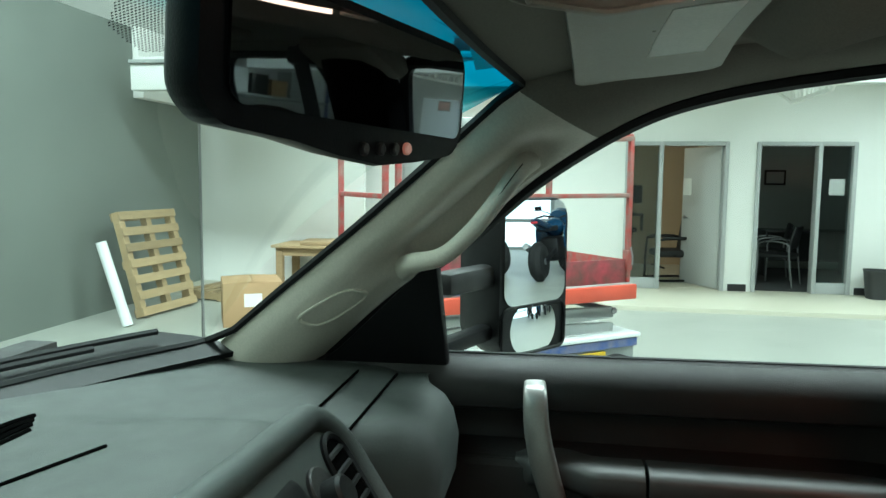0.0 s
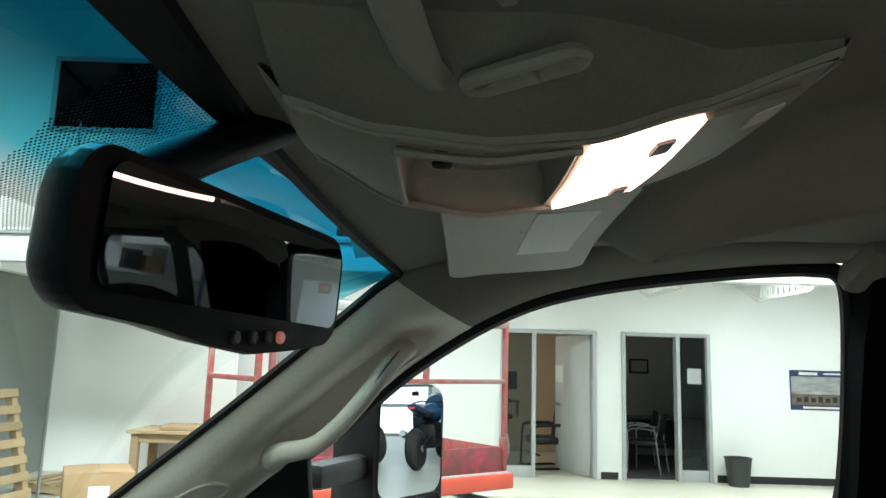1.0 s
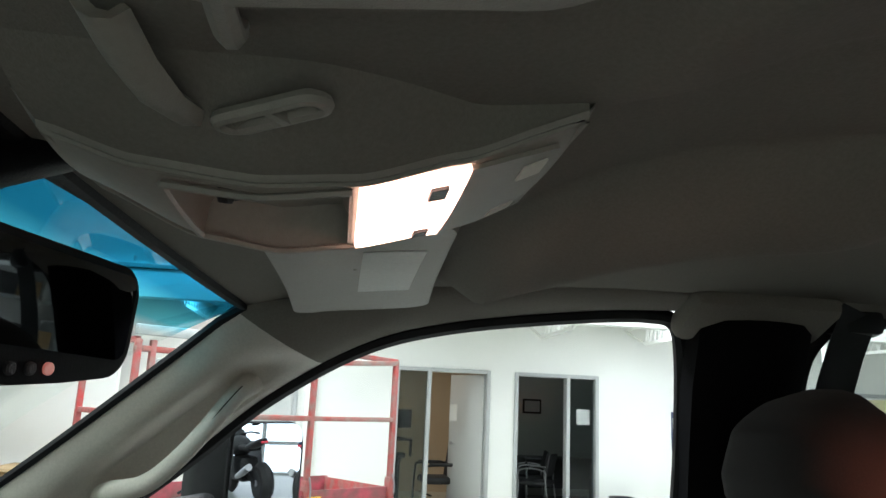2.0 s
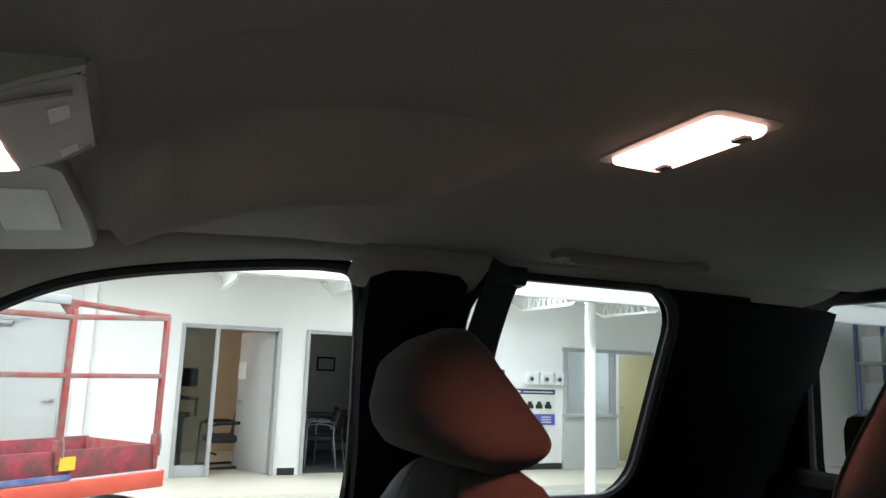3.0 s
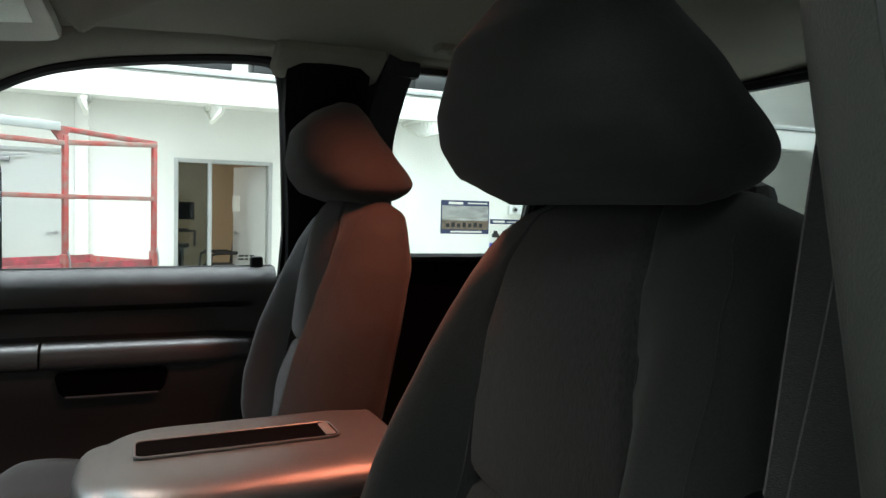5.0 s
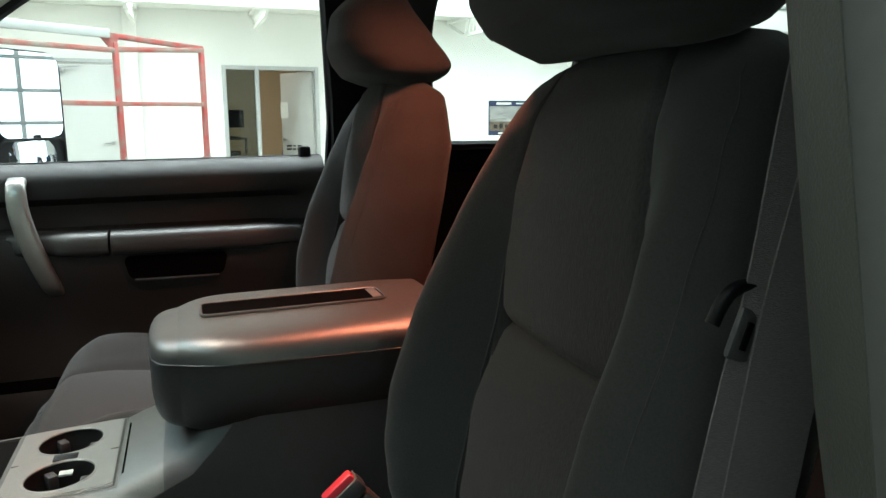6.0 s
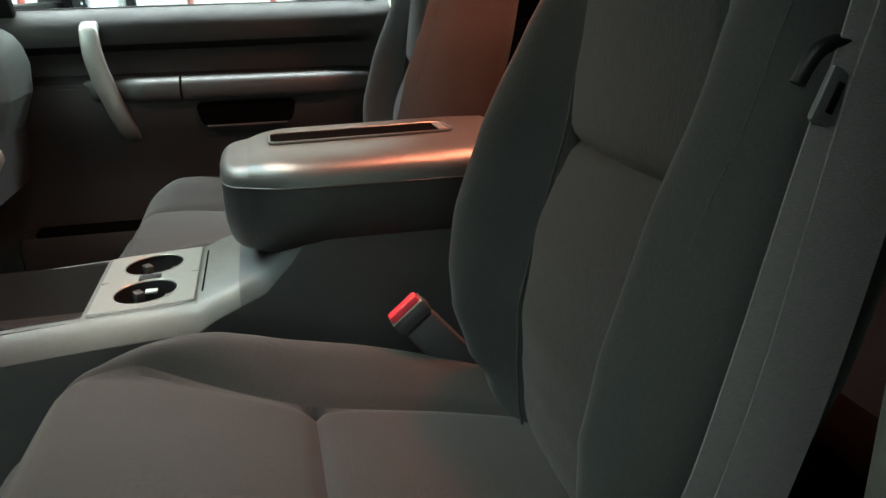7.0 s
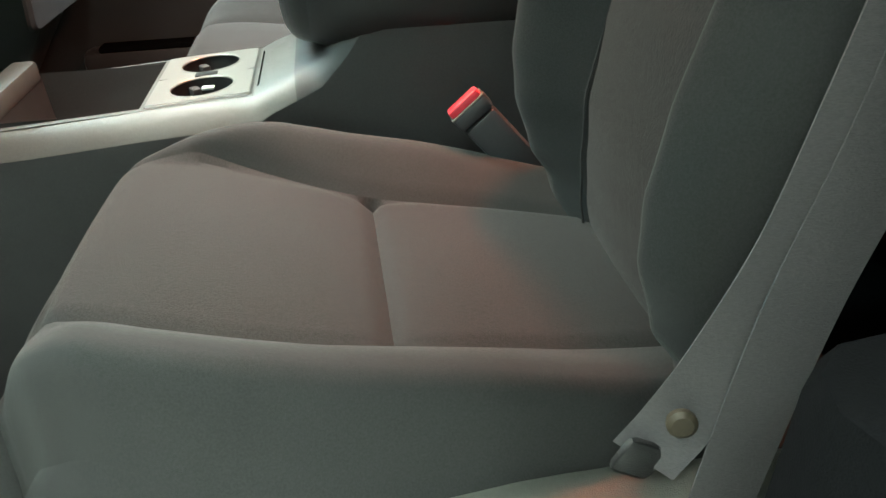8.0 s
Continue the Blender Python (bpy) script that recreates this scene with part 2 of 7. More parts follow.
def part(name, bm, mat, parent=None, label="", smooth=True, angle=40):
    """Links a bmesh, in world metres, as one mesh object under its parent."""
    bmesh.ops.recalc_face_normals(bm, faces=bm.faces)
    me = bpy.data.meshes.new(name)
    bm.to_mesh(me)
    bm.free()
    me.materials.append(M[mat] if isinstance(mat, str) else mat)
    if smooth:
        me.shade_smooth()
        me.set_sharp_from_angle(angle=radians(angle))
    o = new(name, me)
    if parent is not None:
        o.parent = parent
        o.matrix_parent_inverse = parent.matrix_basis.inverted()
    if label:
        o["label"] = label
    return o


def solo(name, bm, mat, label, category, group="", kind="", **k):
    return tagged(part(name, bm, mat, **k), label, category, group, kind)


def box(c, s, r=0.0, m=None, seg=2, bm=None):
    """A box with centre c, size s and edges rounded by r, turned by m about its centre."""
    bm = bm or bmesh.new()
    vs = bmesh.ops.create_cube(bm, size=1.0)["verts"]
    bmesh.ops.scale(bm, vec=s, verts=vs)
    if r:
        es = list({e for v in vs for e in v.link_edges})
        got = bmesh.ops.bevel(bm, geom=es, offset=r, segments=seg, profile=0.5, affect="EDGES")
        vs = list({v for f in got["faces"] for v in f.verts} | {v for v in vs if v.is_valid})
    if m is not None:
        bmesh.ops.transform(bm, matrix=m, verts=vs)
    bmesh.ops.translate(bm, vec=c, verts=vs)
    return bm


def span(a, b, w, h, r=0.0, up=(0, 0, 1), bm=None):
    """A bar of section w by h from a to b."""
    a, b = Vector(a), Vector(b)
    d = b - a
    y = d.normalized()
    x = y.cross(Vector(up)).normalized()
    z = x.cross(y)
    m = Matrix((x, y, z)).transposed().to_4x4()
    return box((a + b) / 2, (w, d.length, h), r, m, bm=bm)


def spline(pts, n):
    """n + 1 points along a smooth curve through pts."""
    p = [Vector(q) for q in pts]
    p = [2 * p[0] - p[1]] + p + [2 * p[-1] - p[-2]]
    out = []
    for k in range(n + 1):
        s = k / n * (len(p) - 3)
        i = min(int(s), len(p) - 4)
        t = s - i
        a, b, c, d = p[i:i + 4]
        out.append(0.5 * (2 * b + (c - a) * t + (2 * a - 5 * b + 4 * c - d) * t * t + (3 * b - a - 3 * c + d) * t ** 3))
    return out


def skin(rows, closed=False, caps=False, bm=None):
    """A skin over equal rows of points; closed: each row is a ring."""
    bm = bm or bmesh.new()
    vs = [[bm.verts.new(p) for p in r] for r in rows]
    n = len(rows[0])
    for a, b in zip(vs, vs[1:]):
        for i in range(n if closed else n - 1):
            j = (i + 1) % n
            bm.faces.new((a[i], a[j], b[j], b[i]))
    if caps and closed:
        bm.faces.new(vs[0][::-1])
        bm.faces.new(vs[-1])
    return bm


def thick(bm, d, away=(0, 0, 1)):
    """Gives a sheet the thickness d, added on the side that faces away."""
    bmesh.ops.recalc_face_normals(bm, faces=bm.faces)
    bm.normal_update()
    away = Vector(away)
    sgn = 1 if sum(f.normal.dot(away) * f.calc_area() for f in bm.faces) > 0 else -1
    faces, rim = list(bm.faces), [e for e in bm.edges if e.is_boundary]
    twin = {v: bm.verts.new(v.co + v.normal * sgn * d) for v in list(bm.verts)}
    for f in faces:
        bm.faces.new([twin[v] for v in reversed(f.verts)])
    for e in rim:
        a, b = e.verts
        bm.faces.new((a, b, twin[b], twin[a]))
    return bm


def tube(pts, r, n=10, caps=True, flat=1.0, bm=None, loop=False):
    """A round rod along pts; flat squeezes its section sideways."""
    pts = [Vector(p) for p in pts]
    rows = []
    side = None
    for i, p in enumerate(pts):
        if loop:
            d = pts[(i + 1) % len(pts)] - pts[i - 1]
        else:
            d = pts[min(i + 1, len(pts) - 1)] - pts[max(i - 1, 0)]
        d.normalize()
        if side is None:
            side = d.cross(Vector((0.13, 0.21, 0.97))).normalized()
        side = (side - side.dot(d) * d).normalized()
        up = side.cross(d)
        rr = r[i] if isinstance(r, (list, tuple)) else r
        rows.append([p + rr * (math.cos(a) * side * flat + math.sin(a) * up) for a in (2 * math.pi * k / n for k in range(n))])
    if loop:
        rows.append(rows[0])
    return skin(rows, True, caps and not loop, bm)


def disc(c, axis, r, h, n=24, bevel=0.0, bm=None):
    """A round slab with centre c."""
    ax = Vector(axis).normalized()
    s = ax.cross(Vector((0.3, 0.5, 0.81))).normalized()
    u = ax.cross(s)
    prof = [(r - bevel, -h / 2), (r, -h / 2 + bevel), (r, h / 2 - bevel), (r - bevel, h / 2)] if bevel else [(r, -h / 2), (r, h / 2)]
    rows = [[Vector(c) + ax * z + q * (math.cos(a) * s + math.sin(a) * u) for a in (2 * math.pi * k / n for k in range(n))] for q, z in prof]
    return skin(rows, True, True, bm)


def rounded(w, h, r, n=6):
    """The outline of a rounded rectangle, counter-clockwise from its right."""
    out = []
    for cx, cy, a0 in ((w / 2 - r, h / 2 - r, 0), (-w / 2 + r, h / 2 - r, 90), (-w / 2 + r, -h / 2 + r, 180), (w / 2 - r, -h / 2 + r, 270)):
        out += [(cx + r * math.cos(radians(a0 + 90 * k / n)), cy + r * math.sin(radians(a0 + 90 * k / n))) for k in range(n + 1)]
    return out


def fine(outline, k=4):
    """The same closed outline with k points on each of its edges."""
    out = []
    for (a, b), (c, d) in zip(outline, outline[1:] + outline[:1]):
        out += [(a + (c - a) * i / k, b + (d - b) * i / k) for i in range(k)]
    return out


def slab(outline, place, h, edge=0.0):
    """A plate of outline (u, v) and thickness h; place(u, v, w) gives its world points, w from 0 to h."""
    bm = bmesh.new()
    cu = sum(p[0] for p in outline) / len(outline)
    cv = sum(p[1] for p in outline) / len(outline)
    size = max(max(abs(p[0] - cu), abs(p[1] - cv)) for p in outline)
    k = 1 - edge / size if edge else 1
    shrunk = [(cu + (u - cu) * k, cv + (v - cv) * k) for u, v in outline]
    rows = [[place(u, v, 0) for u, v in outline]]
    if edge:
        rows += [[place(u, v, h - edge) for u, v in outline]]
    rows += [[place(u, v, h) for u, v in shrunk]]
    return skin(rows, True, True, bm)


def framed(outer, inner, place, h):
    """A plate with a hole: both outlines have the same number of points."""
    rows = [[place(u, v, w) for u, v in o] for o, w in ((outer, 0), (inner, 0), (inner, h), (outer, h), (outer, 0))]
    bm = skin(rows, True)
    bmesh.ops.remove_doubles(bm, verts=bm.verts, dist=1e-6)
    return bm


def clamp(v, a=0.0, b=1.0):
    return max(a, min(b, v))


def ease(a, b, v):
    t = clamp((v - a) / (b - a))
    return t * t * (3 - 2 * t)


def bell(v, c, w):
    return math.exp(-((v - c) / w) ** 2)


def table(x, keys):
    """Value at x on the smooth line through the keys (x, value)."""
    if x <= keys[0][0]:
        return keys[0][1]
    for (a, u), (b, v) in zip(keys, keys[1:]):
        if x <= b:
            return u + (v - u) * ease(a, b, x) * 0.35 + (v - u) * (x - a) / (b - a) * 0.65
    return keys[-1][1]

# ---- workshop: floor, walls, roof ----
GROUND, SLAB = 0.11, 0.17
WALL_X, GREY_Y = 10.19, 5.9
solo("floor", box((0.5, -2.0, GROUND - 0.1), (26, 26, 0.2)), "concrete", "sealed pale concrete workshop floor", "floor", kind="structure")
solo("floor_office_strip", box((10.6, -3.0, SLAB - 0.1), (3.9, 18.2, 0.2), 0.01), "slab", "pale tiled strip of floor in front of the offices", "floor", kind="structure")


def wall_holes(y0, y1, z0, z1, holes, x, t=0.14):
    """A wall in the plane x from y0 to y1, as upright and lintel blocks round its openings (y low, y high, z low, z high)."""
    bm = bmesh.new()
    ys = sorted({y0, y1, *[h[0] for h in holes], *[h[1] for h in holes]})
    for a, b in zip(ys, ys[1:]):
        hole = [h for h in holes if h[0] <= a and b <= h[1]]
        if not hole:
            box((x + t / 2, (a + b) / 2, (z0 + z1) / 2), (t, b - a, z1 - z0), bm=bm)
        else:
            _, _, h0, h1 = hole[0]
            box((x + t / 2, (a + b) / 2, (h1 + z1) / 2), (t, b - a, z1 - h1), bm=bm)
            if h0 > z0:
                box((x + t / 2, (a + b) / 2, (z0 + h0) / 2), (t, b - a, h0 - z0), bm=bm)
    bmesh.ops.remove_doubles(bm, verts=bm.verts, dist=1e-5)
    return bm


O1 = (-1.60, -0.21)
O2 = (-3.25, -1.965)
DOOR_Z = 2.25
REC = (-7.44, -6.45)
YDOOR = (-8.50, -7.52)
HALL = (-10.3, -9.1)
solo("wall_office", wall_holes(-14, 9.0, 0.0, 7.0, [(*O1, 0, DOOR_Z), (*O2, 0, DOOR_Z), (*REC, 1.02, 2.15), (*YDOOR, 0, 2.12), (*HALL, 0, 2.5)], WALL_X),
     "white", "tall white wall with office openings", "wall", kind="structure", smooth=False)
solo("wall_grey", box((0.0, GREY_Y + 0.07, 1.75), (19.0, 0.14, 3.5), 0.01), "grey", "grey painted partition wall of the workshop", "wall", kind="structure")
solo("wall_partition_white", box((9.56, 4.65, 1.75), (0.12, 2.46, 3.5)), "white", "white partition wall", "wall", kind="structure")
solo("wall_side", box((0.5, 9.07, 3.5), (24, 0.14, 7.0)), "white", "white workshop wall", "wall", kind="structure")
solo("wall_back", box((-11.5, -2.5, 3.5), (0.14, 23, 7.0)), "white", "white workshop wall", "wall", kind="structure")
solo("wall_far", box((0.5, -14.07, 3.5), (24, 0.14, 7.0)), "white", "white workshop wall", "wall", kind="structure")
solo("ceiling", box((0.0, -2.5, 7.05), (25, 23.4, 0.1)), "white", "white metal roof deck", "ceiling", kind="structure")
solo("soffit", box((8.70, GREY_Y - 0.03, 3.24), (1.58, 0.10, 0.55), 0.01), "white", "white boxed-in bulkhead above the grey wall", "bulkhead", kind="structure")
solo("soffit_ledge", box((8.70, GREY_Y - 0.06, 2.80), (1.60, 0.16, 0.30), 0.01), "white", "white lower ledge of the bulkhead", "bulkhead", kind="structure")
for a, b in ((3.3, 2.2), (1.1, O1[1] + 0.06), (O1[0] - 0.06, O2[1] + 0.06), (O2[0] - 0.06, REC[1] + 0.05), (HALL[1] - 0.0, YDOOR[0] - 0.06)):
    solo("baseboard", box((WALL_X - 0.006, (a + b) / 2, SLAB + 0.05), (0.012, abs(a - b), 0.10)), "base", "black rubber baseboard", "baseboard", kind="structure")

# mezzanine edge above the offices
BEAM_X = 7.3
solo("mezzanine_fascia", box((BEAM_X + 0.08, -3.475, 2.815), (0.16, 18.05, 0.29), 0.006), "white", "deep white steel fascia beam of the mezzanine", "beam", kind="structure")
solo("mezzanine_lip", box((BEAM_X + 0.02, -3.475, 2.985), (0.12, 18.05, 0.04), 0.004), "liftgrey", "grey lip along the mezzanine edge", "beam", kind="structure")
solo("mezzanine_deck", box((8.80, -3.475, 3.03), (2.76, 18.05, 0.06)), "white", "white underside of the mezzanine deck", "ceiling", kind="structure")


def joist(y):
    """A white open-web joist from the wall to the fascia beam."""
    t = thing("bar_joist", "white open-web steel joist under the mezzanine", "joist", (BEAM_X, y, 2.7), "mezzanine joists", "structure")
    part("top_chord", span((BEAM_X + 0.2, y, 2.97), (WALL_X, y, 2.97), 0.05, 0.05), "white", t)
    part("bottom_chord", span((BEAM_X + 0.75, y, 2.70), (WALL_X - 0.75, y, 2.70), 0.05, 0.04), "white", t)
    n = 9
    for k in range(n):
        x0 = BEAM_X + 0.75 + k * (WALL_X - BEAM_X - 1.5) / n
        x1 = BEAM_X + 0.75 + (k + 1) * (WALL_X - BEAM_X - 1.5) / n
        lo, hi = ((x0, y, 2.70), ((x0 + x1) / 2, y, 2.95)), (((x0 + x1) / 2, y, 2.95), (x1, y, 2.70))
        for a, b in (lo, hi):
            part("web_bar", span(a, b, 0.018, 0.018), "white", t)
    part("end_bar", span((BEAM_X + 0.75, y, 2.70), (BEAM_X + 0.2, y, 2.95), 0.03, 0.03), "white", t)
    part("end_bar", span((WALL_X - 0.75, y, 2.70), (WALL_X, y, 2.95), 0.03, 0.03), "white", t)
    return t


first = joist(2.4)
for k in range(1, 8):
    copy_thing(first, Matrix.Translation((BEAM_X, 2.4 - 1.52 * k, 2.7)))
for y in (-5.47,):
    solo("steel_column", disc((8.0, y, 1.55), (0, 0, 1), 0.075, 2.88, 24), "white", "round white steel column", "column", kind="structure")
solo("pipe_chase", box((WALL_X - 0.06, 0.98, 1.58), (0.12, 0.17, 2.8), 0.01), "white", "white boxed pipe on the wall", "pipe", kind="structure")


# dark trays stored on the mezzanine
def tray(y, w, d, h):
    t = thing("storage_tray", "dark plastic storage tray on the mezzanine edge", "tray", (BEAM_X + 0.25, y, 3.07), "stored trays")
    part("tray_body", box((BEAM_X + 0.35, y, 3.07 + h / 2), (d, w, h), 0.02), "bin", t)
    part("tray_rim", box((BEAM_X + 0.35, y, 3.07 + h + 0.012), (d + 0.03, w + 0.02, 0.025), 0.008), "liftgrey", t, "pale grey rim")
    return t


for k in range(11):
    tray(1.6 - k * 0.66 - 0.1 * (k % 3), 0.5 + 0.07 * (k % 2), 0.4, 0.13 + 0.05 * ((k * 7) % 3))


# ---- offices behind the wall ----
def room(name, y0, y1, depth, wall_mat, floor_mat, label):
    x0 = WALL_X + 0.14
    bm = box((x0 + depth, (y0 + y1) / 2, 1.4), (0.1, y1 - y0 + 0.2, 2.8))
    box((x0 + depth / 2, y0 - 0.05, 1.4), (depth, 0.1, 2.8), bm=bm)
    box((x0 + depth / 2, y1 + 0.05, 1.4), (depth, 0.1, 2.8), bm=bm)
    solo("wall_" + name, bm, wall_mat, label, "wall", kind="structure", smooth=False)
    solo("floor_" + name, box((x0 + depth / 2, (y0 + y1) / 2, SLAB - 0.02), (depth, y1 - y0, 0.05)), floor_mat, "office floor", "floor", kind="structure")
    solo("ceiling_" + name, box((x0 + depth / 2, (y0 + y1) / 2, 2.82), (depth, y1 - y0 + 0.2, 0.06)), "white", "white office ceiling", "ceiling", kind="structure")


room("office_beige", -1.72, 1.9, 3.0, "beige", "slab", "beige painted office walls")
room("office_dark", -4.6, -1.90, 3.0, "officedark", "officefloor", "grey painted walls of an unlit office")
room("reception", -8.55, -6.3, 3.0, "white", "slab", "white painted reception walls")
_d = bpy.data.lights.new("office_lamp", "AREA")
_d.size, _d.energy, _d.color = 0.8, 26, (1.0, 0.9, 0.75)
_o = new("office_lamp", _d)
_o.matrix_world = pose(11.6, 0.2, 2.75)
tagged(_o, "square office ceiling lamp", "lamp")
_d = bpy.data.lights.new("office_lamp", "AREA")
_d.size, _d.energy, _d.color = 0.8, 30, (0.85, 0.93, 1.0)
_o = new("office_lamp", _d)
_o.matrix_world = pose(11.8, -7.2, 2.75)
tagged(_o, "square reception ceiling lamp", "lamp")


def office_front(name, y0, y1, post, glass_low, glass_high, label):
    """A grey metal door frame with a glazed side light between glass_low and glass_high."""
    t = thing(name, label, "door frame", (WALL_X, (y0 + y1) / 2, SLAB), kind="structure")
    f = 0.055
    x = WALL_X + 0.05
    for y in (y0 + f / 2, y1 - f / 2, post):
        part("jamb", box((x, y, (SLAB + DOOR_Z) / 2), (0.17, f, DOOR_Z - SLAB), 0.006), "frame", t)
    part("head", box((x, (y0 + y1) / 2, DOOR_Z - f / 2), (0.166, y1 - y0 - 2 * f, f), 0.005), "frame", t)
    part("bottom_rail", box((x, (glass_low + glass_high) / 2, SLAB + 0.075), (0.12, glass_high - glass_low - f, 0.15), 0.005), "frame", t)
    g = part("pane", box((x, (glass_low + glass_high) / 2, (SLAB + DOOR_Z) / 2 + 0.05), (0.008, glass_high - glass_low - f, DOOR_Z - SLAB - 0.2)), "smoke", t)
    g.visible_shadow = False
    return t


office_front("door_frame_1", O1[0], O1[1], -0.70, -0.70, O1[1] - 0.03, "grey metal office door frame with a glazed side light")
office_front("door_frame_2", O2[0], O2[1], -2.78, O2[0] + 0.03, -2.78, "grey metal office door frame with a dark side light")


def leaf(name, hinge, ang, w, h, mat, label, side=1):
    """A door leaf turned about its hinge."""
    t = thing(name, label, "door", hinge, kind="structure")
    m = pose(*hinge, 0, 0, ang)
    bm = box((0, side * w / 2, h / 2), (0.045, w, h), 0.004)
    bmesh.ops.transform(bm, matrix=m, verts=bm.verts)
    part("door_leaf", bm, mat, t)
    for s in (-1, 1):
        bm = disc((s * 0.03, side * (w - 0.07), 0.98), (1, 0, 0), 0.027, 0.012, 16)
        span((s * 0.055, side * (w - 0.07), 0.98), (s * 0.055, side * (w - 0.19), 0.98), 0.016, 0.016, 0.004, bm=bm)
        span((s * 0.03, side * (w - 0.07), 0.98), (s * 0.06, side * (w - 0.07), 0.98), 0.016, 0.016, bm=bm)
        bmesh.ops.transform(bm, matrix=m, verts=bm.verts)
        part("lever_handle", bm, "steel", t)
    for z in (0.25, 1.05, 1.85):
        bm = box((0.028, side * 0.01, z), (0.02, 0.03, 0.11), 0.003)
        bmesh.ops.transform(bm, matrix=m, verts=bm.verts)
        part("hinge", bm, "steel", t)
    return t


leaf("door_1", (WALL_X + 0.10, O1[0] + 0.06, SLAB + 0.01), -62, 0.82, 2.01, "doorgrey", "grey office door standing open into the room")
gd = leaf("door_2", (WALL_X - 0.02, 2.10, SLAB + 0.01), 0, 0.88, 2.03, "doorgrey", "closed grey steel door with a closer", -1)
part("door_closer", box((WALL_X - 0.08, 1.95, SLAB + 1.96), (0.07, 0.24, 0.06), 0.01), "steel", gd)
part("closer_arm", span((WALL_X - 0.12, 1.95, SLAB + 1.99), (WALL_X - 0.14, 1.62, SLAB + 2.02), 0.02, 0.015), "steel", gd)
gf = thing("door_frame_3", "grey steel frame round the closed door", "door frame", (WALL_X, 1.66, SLAB), kind="structure")
for y in (1.19, 2.13):
    part("jamb", box((WALL_X - 0.02, y, SLAB + 1.03), (0.06, 0.055, 2.1), 0.005), "frame", gf)
part("head", box((WALL_X - 0.02, 1.66, SLAB + 2.10), (0.058, 0.88, 0.055), 0.005), "frame", gf)
leaf("door_4", (WALL_X + 0.1, YDOOR[0] + 0.05, SLAB + 0.01), -75, 0.80, 1.95, "yellowdoor", "pale yellow door standing open", 1)


def reception():
    t = thing("reception_window", "grey reception counter with a glazed window above", "counter", (WALL_X, -6.95, SLAB), kind="structure")
    x = WALL_X - 0.03
    y0, y1 = REC
    part("counter_front", box((x, (y0 + y1) / 2, SLAB + 0.43), (0.07, y1 - y0 + 0.08, 0.86), 0.006), "doorgrey", t)
    part("counter_ledge", box((x - 0.04, (y0 + y1) / 2, SLAB + 0.88), (0.16, y1 - y0 + 0.1, 0.045), 0.006), "frame", t)
    for y in (y0, y1):
        part("jamb", box((x + 0.03, y, 1.60), (0.14, 0.055, 1.14), 0.005), "frame", t)
    part("head", box((x + 0.03, (y0 + y1) / 2 - 0.4, 2.16), (0.14, y1 - y0 + 0.9, 0.06), 0.005), "frame", t)
    g = part("pane", box((x + 0.05, (y0 + y1) / 2, 1.60), (0.008, y1 - y0 - 0.05, 1.1)), "pane", t)
    g.visible_shadow = False


reception()
solo("hall_glass_door", box((WALL_X + 1.2, sum(HALL) / 2, 1.35), (0.04, 1.3, 2.3)), "sky", "bright glazed entrance doors with daylight beyond", "door", kind="structure")
hall_bars = thing("hall_door_frame", "white bars of the glazed entrance doors", "door frame", (WALL_X + 1.1, sum(HALL) / 2, SLAB), kind="structure")
for y in (-10.27, -9.9, -9.5, -9.13):
    part("bar", box((WALL_X + 1.15, y, 1.35), (0.05, 0.06, 2.4), 0.006), "white", hall_bars)
for z in (0.4, 1.25, 1.8, 2.45):
    part("rail", box((WALL_X + 1.15, -9.7, z), (0.046, 1.14, 0.05), 0.005), "white", hall_bars)
bm = box((WALL_X + 0.67, HALL[0] - 0.05, 1.4), (1.1, 0.1, 2.8))
box((WALL_X + 0.67, HALL[1] + 0.05, 1.4), (1.1, 0.1, 2.8), bm=bm)
box((WALL_X + 0.67, sum(HALL) / 2, 2.65), (1.1, 1.3, 0.1), bm=bm)
solo("wall_hall", bm, "white", "white walls of the entrance hall", "wall", kind="structure", smooth=False)

# ---- truck cab: shell ----
XC = 0.42  # seat centre line, either side of the middle

# passenger side: windscreen edge or headliner joint, and door opening edge
EDGE_IN = [(0.747, 1.235, 1.42), (0.707, 1.115, 1.515), (0.657, 0.966, 1.63), (0.605, 0.829, 1.74), (0.56, 0.724, 1.825), (0.555, 0.60, 1.856),
           (0.555, 0.40, 1.876), (0.56, 0.20, 1.884), (0.56, -0.10, 1.888), (0.56, -0.60, 1.893), (0.56, -1.0, 1.896)]
EDGE_OUT = [(0.785, 1.06, 1.40), (0.765, 0.95, 1.50), (0.735, 0.80, 1.62), (0.70, 0.69, 1.713), (0.665, 0.56, 1.791), (0.65, 0.44, 1.828),
            (0.637, 0.27, 1.853), (0.628, 0.12, 1.865), (0.625, -0.10, 1.868), (0.64, -0.60, 1.865), (0.64, -0.95, 1.855)]


def mirrored(pts, side):
    return [Vector((p[0] * side, p[1], p[2])) for p in pts]


